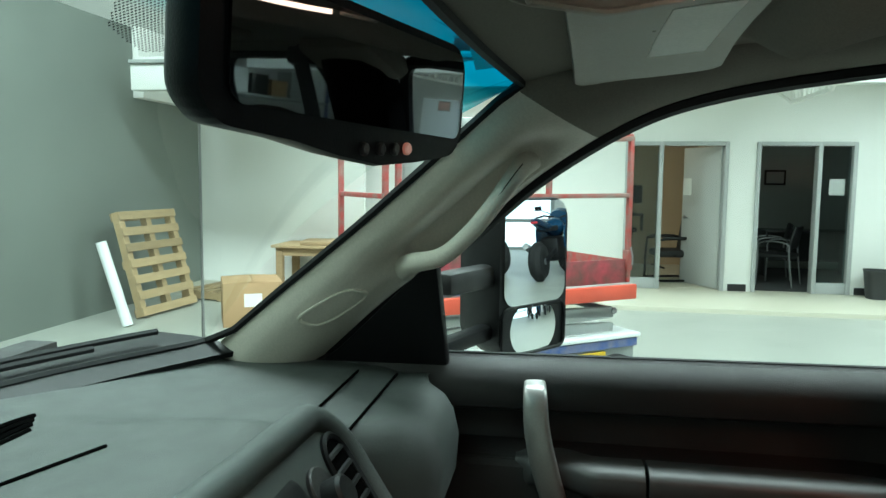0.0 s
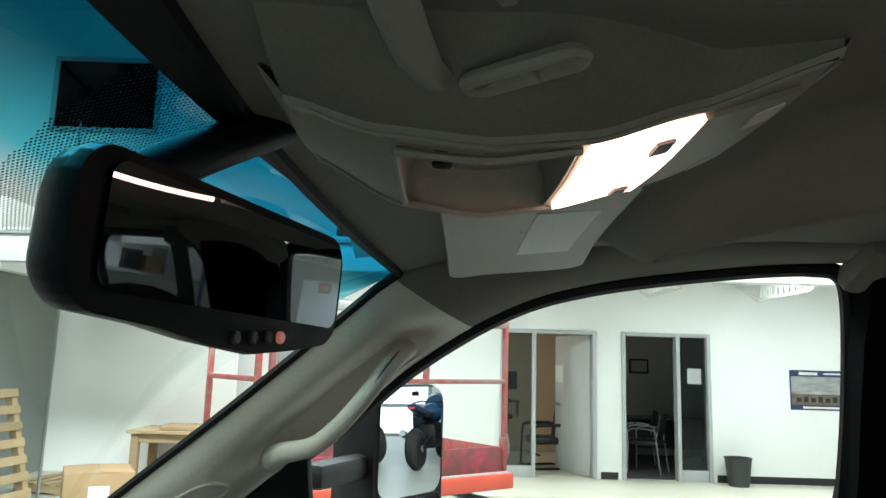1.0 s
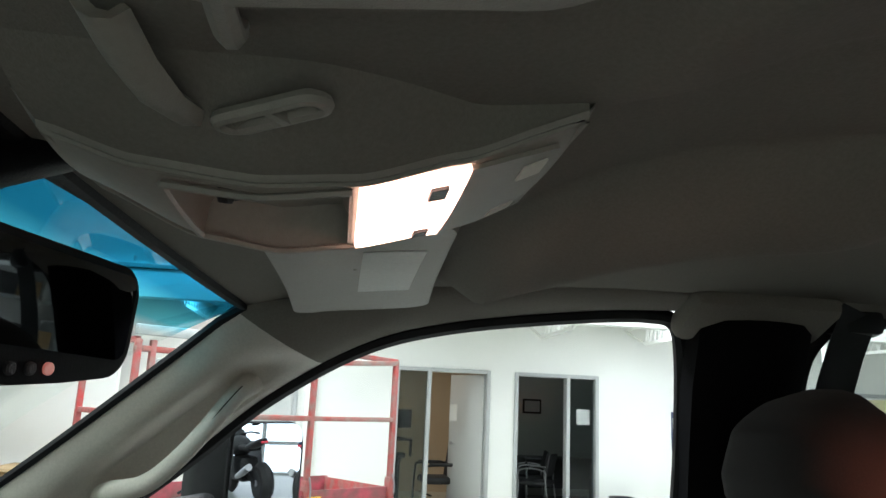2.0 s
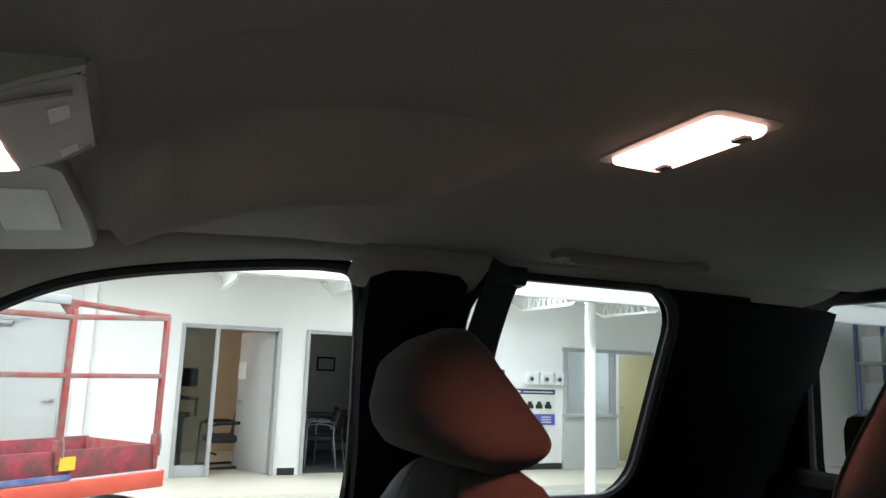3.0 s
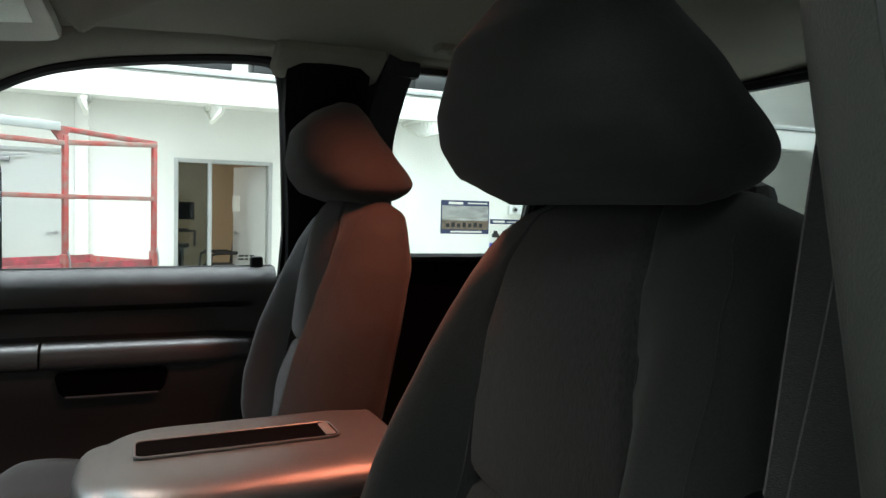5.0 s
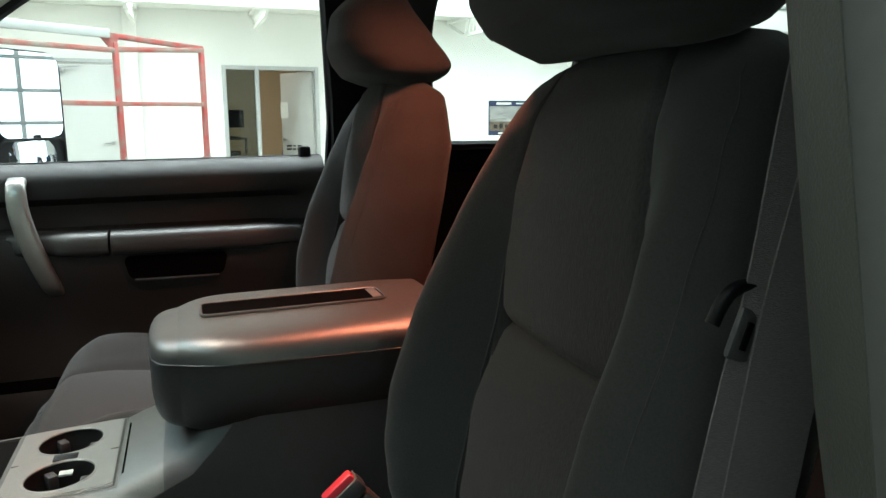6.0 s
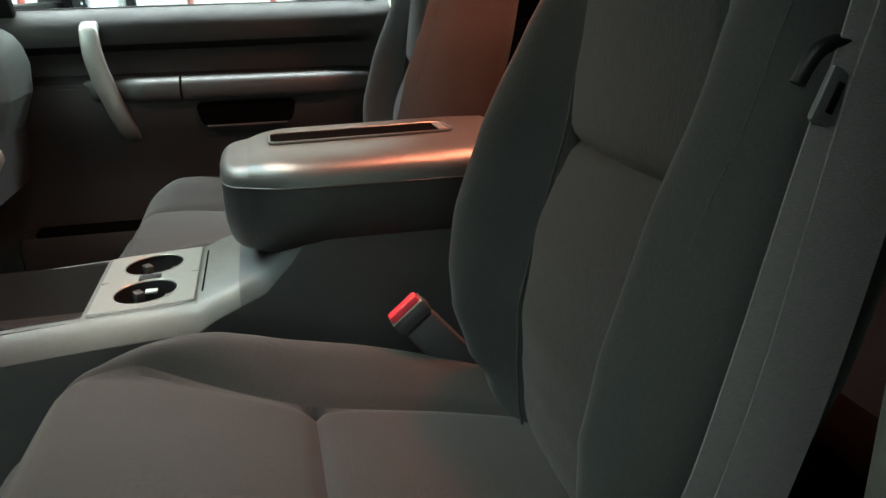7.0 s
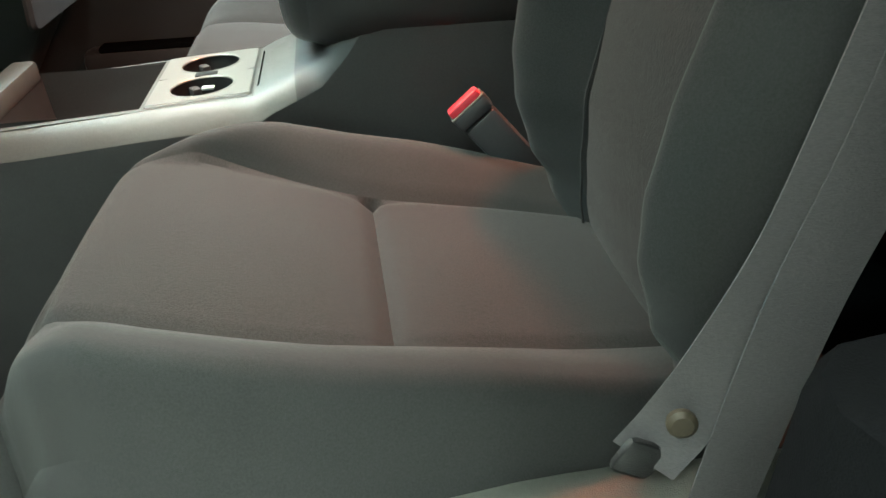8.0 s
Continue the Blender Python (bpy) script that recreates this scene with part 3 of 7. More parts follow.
def trim_strip(side, a, b, bulge, n=60, k=10):
    """The trim between the inner and outer edges, from row a to row b of the edge lists (each given at the inner and the outer edge), swollen towards the cab."""
    e, f = spline(mirrored(EDGE_IN, side), 200), spline(mirrored(EDGE_OUT, side), 200)
    inward = Vector((-side * 0.75, -0.25, -0.35)).normalized()
    rows = []
    for i in range(n + 1):
        row = []
        for m in range(k + 1):
            u = m / k
            s0, s1 = a[0] + (a[1] - a[0]) * u, b[0] + (b[1] - b[0]) * u
            s = s0 + (s1 - s0) * i / n
            j = min(199, int(s * 20))
            p, q = e[j].lerp(e[j + 1], s * 20 - j), f[j].lerp(f[j + 1], s * 20 - j)
            row.append(p.lerp(q, u) + inward * bulge(s, u))
            # returns behind the edges, so that the trim has body
            if m == 0:
                row.insert(0, p - inward * 0.03 + (q - p) * 0.40)
            if m == k:
                row.append(q - inward * 0.035 + (q - p) * 0.02)
        rows.append(row)
    if a[0] == 0:
        rows.insert(0, [p + Vector((side * 0.03, 0.07, -0.09)) for p in rows[0]])
    return skin(rows)


def swell(s, u):
    k = 0.034 - 0.022 * ease(3.6, 6.0, s)
    k -= 0.042 * bell(u, 0.64, 0.20) * ease(1.35, 1.85, s) * ease(3.75, 3.2, s)
    return k * math.sin(math.pi * u) ** 0.72 + 0.005 * bell(u, 0.25, 0.12) * ease(4.0, 3.0, s) * math.sin(math.pi * u)


for side in (1, -1):
    solo("pillar_trim", trim_strip(side, (0, 0), (3.93, 3.58), swell),
             "pillar", "warm grey plastic trim on the windscreen pillar", "pillar", "windscreen pillars", "structure")
    solo("roof_rail_trim", trim_strip(side, (3.93, 3.58), (10, 10), swell, 90), "headliner",
         "warm grey cloth along the roof rail", "roof rail", "roof rails", "structure")


def front_edge(x):
    return 0.79 - 0.066 * (x / 0.56) ** 2


def roof_z(x, y):
    """Height of the headliner: a shallow dome, dipping to the windscreen and the sides, with a raised pan and side swells."""
    mid = table(y, [(-1.05, 1.902), (-0.6, 1.905), (0.0, 1.908), (0.35, 1.895), (0.5, 1.872), (0.66, 1.856), (0.79, 1.853)])
    side = table(y, [(-1.05, 1.892), (0.2, 1.883), (0.4, 1.873), (0.6, 1.853), (0.724, 1.825)])
    u = abs(x) / 0.56
    z = mid + (side - mid) * u ** 2.4
    # flat centre pan ending in a curved crease; outside it the cloth slopes away, then rises into a pocket over the passenger
    rim = table(y, [(0.03, 0.022), (0.11, 0.004), (0.19, -0.006), (0.24, 0.0), (0.29, 0.015), (0.34, 0.042), (0.40, 0.083), (0.445, 0.16), (0.48, 0.23)])
    wide = table(y, [(0.10, 0.12), (0.20, 0.12), (0.25, 0.135), (0.32, 0.17), (0.38, 0.25), (0.44, 0.27)])
    here = ease(0.480, 0.430, y) * ease(0.03, 0.21, y)
    out = x - rim
    if out > 0:
        t = clamp(out / wide)
        z += here * (-0.058 * (1 - (1 - t) ** 2) + 0.062 * ease(0.0, 0.17, out - wide * 0.85)) * ease(0.555, 0.45, x)
    fold = table(y, [(0.10, -0.19), (0.21, -0.165), (0.29, -0.14), (0.37, -0.10), (0.42, -0.05), (0.46, -0.03)])
    if x < fold:
        z -= here * (0.014 * ease(0.0, 0.05, fold - x) + 0.016 * ease(0.03, 0.18, fold - x)) * ease(-0.54, -0.38, x)
    return z


rows = []
for j in range(201):
    v = j / 200
    row = []
    for i in range(161):
        x = -0.56 + 1.12 * i / 160
        y = -1.05 + (front_edge(x) + 1.05) * v
        row.append((x, y, roof_z(x, y)))
    rows.append(row)
solo("ceiling_headliner", thick(skin(rows), 0.012), "headliner", "warm grey cloth headliner of the cab", "headliner", kind="structure")
rows = [[(-0.72 + 1.44 * i / 24, -1.15 + 1.95 * j / 20, 1.985 - 0.07 * abs(-1 + i / 12) ** 3 - 0.04 * ease(0.5, 0.8, -1.15 + 1.95 * j / 20)) for i in range(25)] for j in range(21)]
solo("roof_skin", thick(skin(rows), 0.01, (0, 0, -1)), "white", "white painted steel roof of the truck", "roof", kind="structure")

# windscreen
HEAD = [(x, front_edge(x) - 0.008, 1.853 - 0.028 * (x / 0.56) ** 2 + 0.004) for x in (-0.56, -0.4, -0.2, 0, 0.2, 0.4, 0.56)]
COWL = [(x, 1.53 - 0.27 * (abs(x) / 0.74) ** 2.2, 1.40 + 0.02 * (abs(x) / 0.74) ** 2) for x in (-0.74, -0.52, -0.26, 0, 0.26, 0.52, 0.74)]
a, b = spline(HEAD, 36), spline(COWL, 36)
rows = [[a[i].lerp(b[i], v / 24) + Vector((0, 0.03, 0.035)) * math.sin(math.pi * v / 24) for i in range(37)] for v in range(25)]
ws = thing("window_windshield", "clear windscreen with a blue-green shade band along its top", "windscreen", (0, 1.2, 1.6), kind="structure")
bm = skin(rows)
uv = bm.loops.layers.uv.new("UVMap")
bm.verts.index_update()
for f in bm.faces:
    for lp in f.loops:
        lp[uv].uv = ((lp.vert.index % 37) / 36, (lp.vert.index // 37) / 24)
part("pane", bm, "shield", ws)
edge = [p + Vector((0, 0.004, -0.004)) for p in a[::-1]] + [Vector(p) for p in spline(mirrored(EDGE_IN, -1)[:5][::-1], 16)[1:]] + b[1:] + [Vector(p) for p in spline(EDGE_IN[:5], 16)[1:-1]]
band = [[a[i] + Vector((0, -0.001, -0.004)), a[i].lerp(b[i], 0.042 * (1 - (i / 27) ** 2)) + Vector((0, -0.001, -0.003))] for i in range(27)]
part("frit_strip", thick(skin(band), 0.0015), "rubber", ws, "black printed strip along the top of the windscreen")
part("frit_band", tube(edge, 0.007, 6, loop=True), "rubber", ws, "black edge of the windscreen")


def xw(z):
    """How far out the side glass stands at height z."""
    return 0.82 - 0.42 * (z - 1.40)


# front side window of the passenger door
def side_front(side):
    out = spline(mirrored(EDGE_OUT, side), 200)
    top = [p + Vector((side * 0.016, 0, -0.004)) for p in out[0:140:3]]
    w = thing("window_front_side", "front side window of the cab with a black seal", "window", (side * 0.8, 0.4, 1.4), "side windows", "structure")
    # upper line of the opening, rear corner, sill
    top = [p for p in top if p.y > 0.13]
    tail = [(side * 0.645, 0.085, 1.853), (side * 0.666, 0.060, 1.806), (side * xw(1.65), 0.042, 1.65), (side * xw(1.50), 0.026, 1.50), (side * 0.812, 0.016, 1.415)]
    path = top + spline([top[-1]] + [Vector(p) for p in tail], 24)[1:]
    part("window_seal", tube(path, 0.013, 8), "rubber", w, "black rubber window seal")
    # glass in two sheets of rows between the sill and the line above
    rows = []
    for p in path:
        rows.append([Vector((side * 0.822, p.y, 1.395)).lerp(p + Vector((side * 0.004, 0, 0)), k / 8) for k in range(9)])
    g = part("pane", skin(rows), "pane", w)
    g.visible_shadow = False
    return w


glass_marks = side_front(1)
for k, (y, w) in enumerate(((0.100, 0.010), (0.112, 0.008), (0.124, 0.012))):
    for r in range(2):
        part("glass_mark", box((0.8145 - 0.0035 * r, y, 1.428 + 0.008 * r), (0.0015, w, 0.004)), "trim", glass_marks, "small dark printed mark on the glass")


# side of the cab behind the front doors: black rear-door trim with a window
def side_rear(side):
    y0, y1, z0, z1 = -1.06, 0.035 if side > 0 else -0.095, 1.30, 1.885

    def place(u, v, w):
        return Vector((side * (xw(v) - 0.012 + w), u, v))

    n = 6
    cy, cz = (-0.125 - 0.600) / 2, (1.432 + 1.868) / 2
    hole = [(cy + p[0], cz + p[1]) for p in rounded(0.475, 0.436, 0.085, n)]
    outer = []
    for u, v in hole:
        du, dv = u - cy, v - cz
        k = min((y1 - cy if du > 0 else cy - y0) / max(abs(du), 1e-6), (z1 - cz if dv > 0 else cz - z0) / max(abs(dv), 1e-6))
        outer.append((cy + du * k, cz + dv * k))
    t = thing("rear_door_trim", "black plastic trim of the rear access door", "door trim", (side * 0.8, -0.4, 1.3), "rear door trims", "structure")
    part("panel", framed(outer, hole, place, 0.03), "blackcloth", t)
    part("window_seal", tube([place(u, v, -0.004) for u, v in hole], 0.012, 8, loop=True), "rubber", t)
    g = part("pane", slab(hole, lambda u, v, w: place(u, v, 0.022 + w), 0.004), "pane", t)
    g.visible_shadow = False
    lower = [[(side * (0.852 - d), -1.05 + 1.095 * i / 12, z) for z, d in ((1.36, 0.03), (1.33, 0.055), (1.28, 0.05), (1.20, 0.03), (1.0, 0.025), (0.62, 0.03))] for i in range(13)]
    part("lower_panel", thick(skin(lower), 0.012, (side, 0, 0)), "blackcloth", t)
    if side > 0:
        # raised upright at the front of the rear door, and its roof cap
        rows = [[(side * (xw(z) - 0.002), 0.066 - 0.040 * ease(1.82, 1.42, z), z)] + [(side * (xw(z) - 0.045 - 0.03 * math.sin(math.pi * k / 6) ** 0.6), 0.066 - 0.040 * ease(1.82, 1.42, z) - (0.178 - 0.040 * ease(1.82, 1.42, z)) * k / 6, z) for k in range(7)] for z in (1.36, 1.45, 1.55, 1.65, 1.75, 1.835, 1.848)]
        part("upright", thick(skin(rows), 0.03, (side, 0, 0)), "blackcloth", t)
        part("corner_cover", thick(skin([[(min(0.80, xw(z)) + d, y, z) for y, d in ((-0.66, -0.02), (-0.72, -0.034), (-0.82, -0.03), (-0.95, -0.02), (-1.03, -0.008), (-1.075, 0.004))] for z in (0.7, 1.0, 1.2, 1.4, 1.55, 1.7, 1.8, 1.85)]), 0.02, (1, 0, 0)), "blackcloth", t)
        part("roof_cap", box((0.594, -0.022, 1.861), (0.11, 0.235, 0.045), 0.02, pose(0, 0, 0, 0, 26, 0)), "headliner", t, "warm grey cap over the belt upright")


side_rear(1)
side_rear(-1)

# rear wall with its window
hole = [(p[0], 1.655 + p[1]) for p in rounded(1.42, 0.45, 0.08, 6)]
outer = []
for u, v in hole:
    du, dv = u, v - 1.655
    k = min(0.80 / max(abs(du), 1e-6), (0.255 if dv > 0 else 0.355) / max(abs(dv), 1e-6))
    outer.append((du * k, 1.655 + dv * k))
rw = thing("wall_rear_cab", "black rear wall of the cab with the back window", "cab wall", (0, -1.05, 1.3), kind="structure")
part("panel", framed(outer, hole, lambda u, v, w: Vector((u, -1.06 - w, v)), 0.04), "blackcloth", rw)
part("window_seal", tube([(u, -1.055, v) for u, v in hole], 0.013, 8, loop=True), "rubber", rw)
g = part("pane", slab(hole, lambda u, v, w: Vector((u, -1.085 - w, v)), 0.005), "pane", rw)
g.visible_shadow = False
part("lower_panel", box((0, -1.08, 1.0), (1.66, 0.05, 0.62), 0.01), "black", rw)
solo("floor_cab", box((0, 0.35, 0.62), (1.60, 2.9, 0.06), 0.02), "carpet", "dark carpeted cab floor", "cab floor", kind="structure")
solo("firewall", box((0, 1.62, 1.0), (1.60, 0.06, 0.78)), "trim", "dark firewall of the cab", "cab wall", kind="structure")


# ---- passenger door ----
def passenger_door():
    t = thing("passenger_door", "closed passenger door with a dark grey padded panel", "truck door", (0.8, 0.5, 0.7))
    y0, y1 = 0.05, 1.08

    def prof(y):
        f = ease(0.20, 0.05, y)   # the recess closes towards the rear
        g = ease(0.80, 1.0, y)
        dip = 0.045 * (1 - f) * (1 - g)
        up = 0.012 * (y - 0.5)
        return [(0.835, 1.372 - up), (0.828, 1.398 - up), (0.812, 1.407 - up), (0.790, 1.405 - up), (0.770, 1.392 - up), (0.757, 1.372 - up), (0.752, 1.350 - up), (0.756, 1.333 - up),
                (0.752 + dip * 0.6, 1.325 - up), (0.755 + dip, 1.315 - up), (0.757 + dip, 1.29 - up), (0.755 + dip, 1.265), (0.745 + dip * 0.6, 1.256), (0.735, 1.253)]

    n = 48
    rows = [[(x, y, z) for x, z in prof(y)] for y in (y0 + (y1 - y0) * i / n for i in range(n + 1))]
    part("upper_panel", thick(skin(rows), 0.012, (1, 0, 0)), "doorpanel", t)
    low = [[(0.745, y, 1.255), (0.72, y, 1.246), (0.715, y, 1.20), (0.722, y, 1.15), (0.745, y, 1.09), (0.755, y, 1.0), (0.75, y, 0.9), (0.74, y, 0.75), (0.75, y, 0.64)] for y in (y0 + (y1 - y0) * i / n for i in range(n + 1))]
    part("lower_panel", thick(skin(low), 0.012, (1, 0, 0)), "doorpanel", t)
    # armrest in two lengths with a seam between them
    for a, b, nm in ((0.12, 0.524, "armrest"), (0.530, 0.728, "switch_panel")):
        ring = []
        for i in range(25):
            y = a + (b - a) * i / 24
            e = 1 - 0.5 * ease(0.10, 0.0, y - a) * (a < 0.2) - 0.6 * ease(0.035, 0.0, b - y) ** 2 * (a > 0.2)
            cx, cz, rx, rz = 0.722 + 0.026 * ease(0.60, 0.655, y), 1.238, 0.040 * e, 0.026 * (0.6 + 0.4 * e)
            ring.append([(cx + rx * (abs(math.cos(q)) ** 0.6) * math.copysign(1, math.cos(q)), y, cz + rz * (abs(math.sin(q)) ** 0.7) * math.copysign(1, math.sin(q))) for q in (2 * math.pi * m / 20 for m in range(20))])
        part(nm, skin(ring, True, True), "armpad", t, "padded grey armrest" if a < 0.2 else "")
    # pull pocket under the armrest: a black plate paints its shaded inside
    hole = [(0.395 + p[0] * (1 + 2.2 * p[1]), 1.180 + p[1]) for p in rounded(0.208, 0.054, 0.016, 5)]
    part("pull_pocket", slab(hole, lambda u, v, w: Vector((0.712 - w * 0.3 + 0.10 * max(0, 1.2 - v) * 0.3, u, v)), 0.012), "void", t, "pull pocket, its dark inside painted as a black plate")
    part("pocket_lip", tube([(0.708, 0.395 - 0.088 + 0.176 * k / 12, 1.1525) for k in range(13)], 0.0035, 6), "trim", t)
    # upright pull handle
    line = spline([(0.752, 0.700, 1.372), (0.722, 0.698, 1.360), (0.706, 0.694, 1.315), (0.700, 0.682, 1.26), (0.702, 0.664, 1.20), (0.715, 0.650, 1.155), (0.742, 0.642, 1.13)], 28)
    rows = []
    for i, p in enumerate(line):
        d = (line[min(i + 1, 28)] - line[max(i - 1, 0)]).normalized()
        w = 0.021 - 0.003 * abs(i / 14 - 1)
        s = Vector((0, 1, 0)) - d * d.y
        s.normalize()
        q = s.cross(d)
        rows.append([p + s * w * math.copysign(abs(math.cos(c)) ** 0.5, math.cos(c)) + q * 0.010 * math.copysign(abs(math.sin(c)) ** 0.6, math.sin(c)) for c in (2 * math.pi * m / 16 for m in range(16))])
    part("pull_handle", skin(rows, True, True), "silver", t, "satin silver pull handle")
    part("lock_knob", box((0.806, 0.09, 1.413), (0.022, 0.030, 0.045), 0.007), "rubber", t)
    part("belt_line_seal", span((0.818, 0.05, 1.408), (0.818, 0.86, 1.399), 0.012, 0.014, 0.004), "rubber", t)
    # mirror sail panel
    tri = [(0.845, 1.385), (0.852, 1.585), (1.03, 1.415), (1.07, 1.385)]
    part("mirror_sail", slab(tri, lambda u, v, w: Vector((xw(v) - 0.03 - w, u, v)), 0.02, 0.004), "black", t, "black triangle at the front of the window")
    part("door_pocket", box((0.71, 0.55, 0.86), (0.07, 0.72, 0.16), 0.025), "doorpanel", t)
    # black bar paints the shaded mouth of the uncut door pocket
    part("pocket_slot", box((0.708, 0.55, 0.935), (0.05, 0.64, 0.02), 0.006), "void", t)
    part("outer_skin", box((0.905, 0.56, 0.97), (0.06, 1.05, 0.70), 0.02), "white", t)


passenger_door()


# ---- dashboard ----
def dash_top(x, y):
    z = 1.388 + 0.040 * ease(0.46, 0.34, x) * ease(1.40, 1.0, y)
    z += 0.018 * bell(x, -0.42, 0.22) * ease(1.25, 1.0, y)
    z -= 0.010 * ease(1.0, 0.90, y)
    z += 0.012 * ease(1.15, 1.5, y)
    return z


def dashboard():
    t = thing("dashboard", "grey vinyl dashboard with a darker centre stack", "dashboard", (0, 1.1, 0.9))
    rows = []
    xs = [-0.80 + 1.586 * i / 90 for i in range(91)]
    for x in xs:
        front = 0.845 + 0.125 * ease(0.55, 0.43, x) * ease(-0.15, -0.11, x)
        back = 1.52 - 0.27 * (min(abs(x), 0.76) / 0.74) ** 2.2
        row = []
        for k in range(26):
            y = back + (front + 0.03 - back) * k / 25
            g = 0.0
            if x > 0.40:
                g = -0.006 * bell(y, 0.985, 0.006) - 0.006 * bell(y, 0.925, 0.006)
            row.append((x, y, dash_top(x, y) + g))
        z0 = dash_top(x, front + 0.03)
        front += 0.052 * ease(0.69, 0.786, x) ** 1.5
        row += [(x, front + 0.010, z0 - 0.006), (x, front - 0.008, z0 - 0.018), (x, front - 0.022, z0 - 0.040), (x, front - 0.030, z0 - 0.075), (x, front - 0.026, z0 - 0.13), (x, front + 0.01, z0 - 0.22), (x, front + 0.08, z0 - 0.36), (x, front + 0.18, z0 - 0.5)]
        rows.append(row)
    part("dash_body", thick(skin([r[:31] for r in rows]), 0.012, (0, 0.7, -1)), "dash", t)
    part("dash_body", thick(skin([r[30:] for r in rows[68:]]), 0.012, (0, 0.7, -1)), "dash", t)
    part("knee_panel", thick(skin([r[30:] for r in rows[:69]]), 0.012, (0, 0.7, -1)), "trim", t, "darker lower half of the dashboard")
    for y, a, b in ((0.985, 0.42, 0.72), (0.925, 0.45, 0.74)):
        part("seam", tube([(x, y, dash_top(x, y) + 0.001) for x in (a + (b - a) * i / 16 for i in range(17))], 0.0022, 6), "void", t)
    part("seam", tube([(x, 1.26 - 0.49 * x, dash_top(x, 1.26 - 0.49 * x) + 0.001) for x in (-0.05 + 0.32 * i / 16 for i in range(17))], 0.0025, 6), "void", t)
    # defroster slots
    for k in range(4):
        part("defroster_slot", tube([(x, 1.275 + 0.014 * k, dash_top(x, 1.28) + 0.001) for x in (0.17 + 0.02 * k + 0.17 * i / 8 for i in range(9))], 0.0035, 6), "void", t)
    # centre stack bezel, vent and radio

    def place(u, v, w):
        # u sideways, v up along the leaning face, w towards the driver
        return Vector((0.13 + u, 0.905 + 0.62 * v - w, 1.330 + v - 0.5 * w))

    out = [(p[0] + 0.03, p[1] - 0.12 * max(0.0, p[0] - 0.12) * (p[1] > 0)) for p in rounded(0.57, 0.20, 0.060, 12)]
    part("bezel", slab(out, place, 0.016, 0.008), "dash", t, "dark grey centre stack bezel")
    part("bezel_hood", tube([place(u * 1.01, v * 1.02, 0.004) for u, v in out], 0.019, 14, loop=True), "dash", t)
    part("radio", slab([(p[0] + 0.01, p[1] + 0.005) for p in rounded(0.31, 0.13, 0.012, 4)], lambda u, v, w: place(u, v, 0.014 + w), 0.008, 0.003), "black", t)
    for k in range(3):
        part("radio_button_row", slab([(p[0] - 0.03, p[1] + 0.025 - 0.03 * k) for p in rounded(0.13, 0.018, 0.004, 3)], lambda u, v, w: place(u, v, 0.022 + w), 0.004, 0.002), "trim", t)
    for u in (-0.155, 0.197):
        c = place(u, 0.045, 0.035)
        part("knob", disc(c, (0, -1, 0.62), 0.021, 0.036, 20, 0.004), "black", t)
        part("knob_ring", disc(place(u, 0.045, 0.02), (0, -1, 0.62), 0.026, 0.008, 20, 0.002), "trim", t)
    for u in (-0.205, 0.270):
        # black plate behind the vanes paints the shaded depth of the vent
        v = part("vent", slab([(p[0] + u, p[1] + 0.012) for p in rounded(0.052, 0.120, 0.024, 6)], lambda a, b, w: place(a, b, 0.014 + w), 0.005), "void", t, "round-cornered air vent")
        part("vent_rim", tube([place(p[0] + u, p[1] + 0.012, 0.018) for p in rounded(0.058, 0.126, 0.027, 6)], 0.005, 6, loop=True), "black", v)
        for k in range(6):
            q = -0.033 + 0.018 * k
            part("vane", slab([(p[0] + u, p[1] + q) for p in rounded(0.050, 0.0035, 0.001, 2)], lambda a, b, w: place(a, b + 0.3 * w, 0.013 + w), 0.010), "black", v)
    # side vent by the passenger door, with upright teeth; a black sheet paints its depth
    def end_face(x, dz, off):
        """A point on the rounded end of the dashboard, dz below its top edge."""
        y = 0.845 + 0.052 * ease(0.69, 0.786, x) ** 1.5
        return Vector((x, y + table(dz, [(0.006, 0.010), (0.018, -0.008), (0.040, -0.022), (0.075, -0.030), (0.13, -0.026), (0.22, 0.01)]) - off, dash_top(x, 0.89) - dz))

    sv = part("side_vent", thick(skin([[end_face(x, 0.016 + 0.016 * k, 0.002) for k in range(10)] for x in (0.742, 0.751, 0.760, 0.768)]), 0.004, (0, 1, 0)), "void", t, "side vent slot, its dark inside painted as a black sheet")
    for k in range(9):
        part("tooth", box(end_face(0.757, 0.024 + 0.016 * k, 0.002), (0.022, 0.010, 0.007), 0.002), "dash", sv)
    part("glove_box", slab(rounded(0.36, 0.20, 0.02, 4), lambda u, v, w: Vector((0.53 + u, 0.86 - 0.1 * v - w, 1.16 + v)), 0.012, 0.006), "trim", t)


dashboard()

# ---- seats ----
HEAD_W = [(0, 0.112), (0.03, 0.142), (0.08, 0.164), (0.24, 0.169), (0.5, 0.142), (0.75, 0.110), (0.9, 0.083), (0.97, 0.056), (1, 0.02)]

HEAD_LOW = 1.557


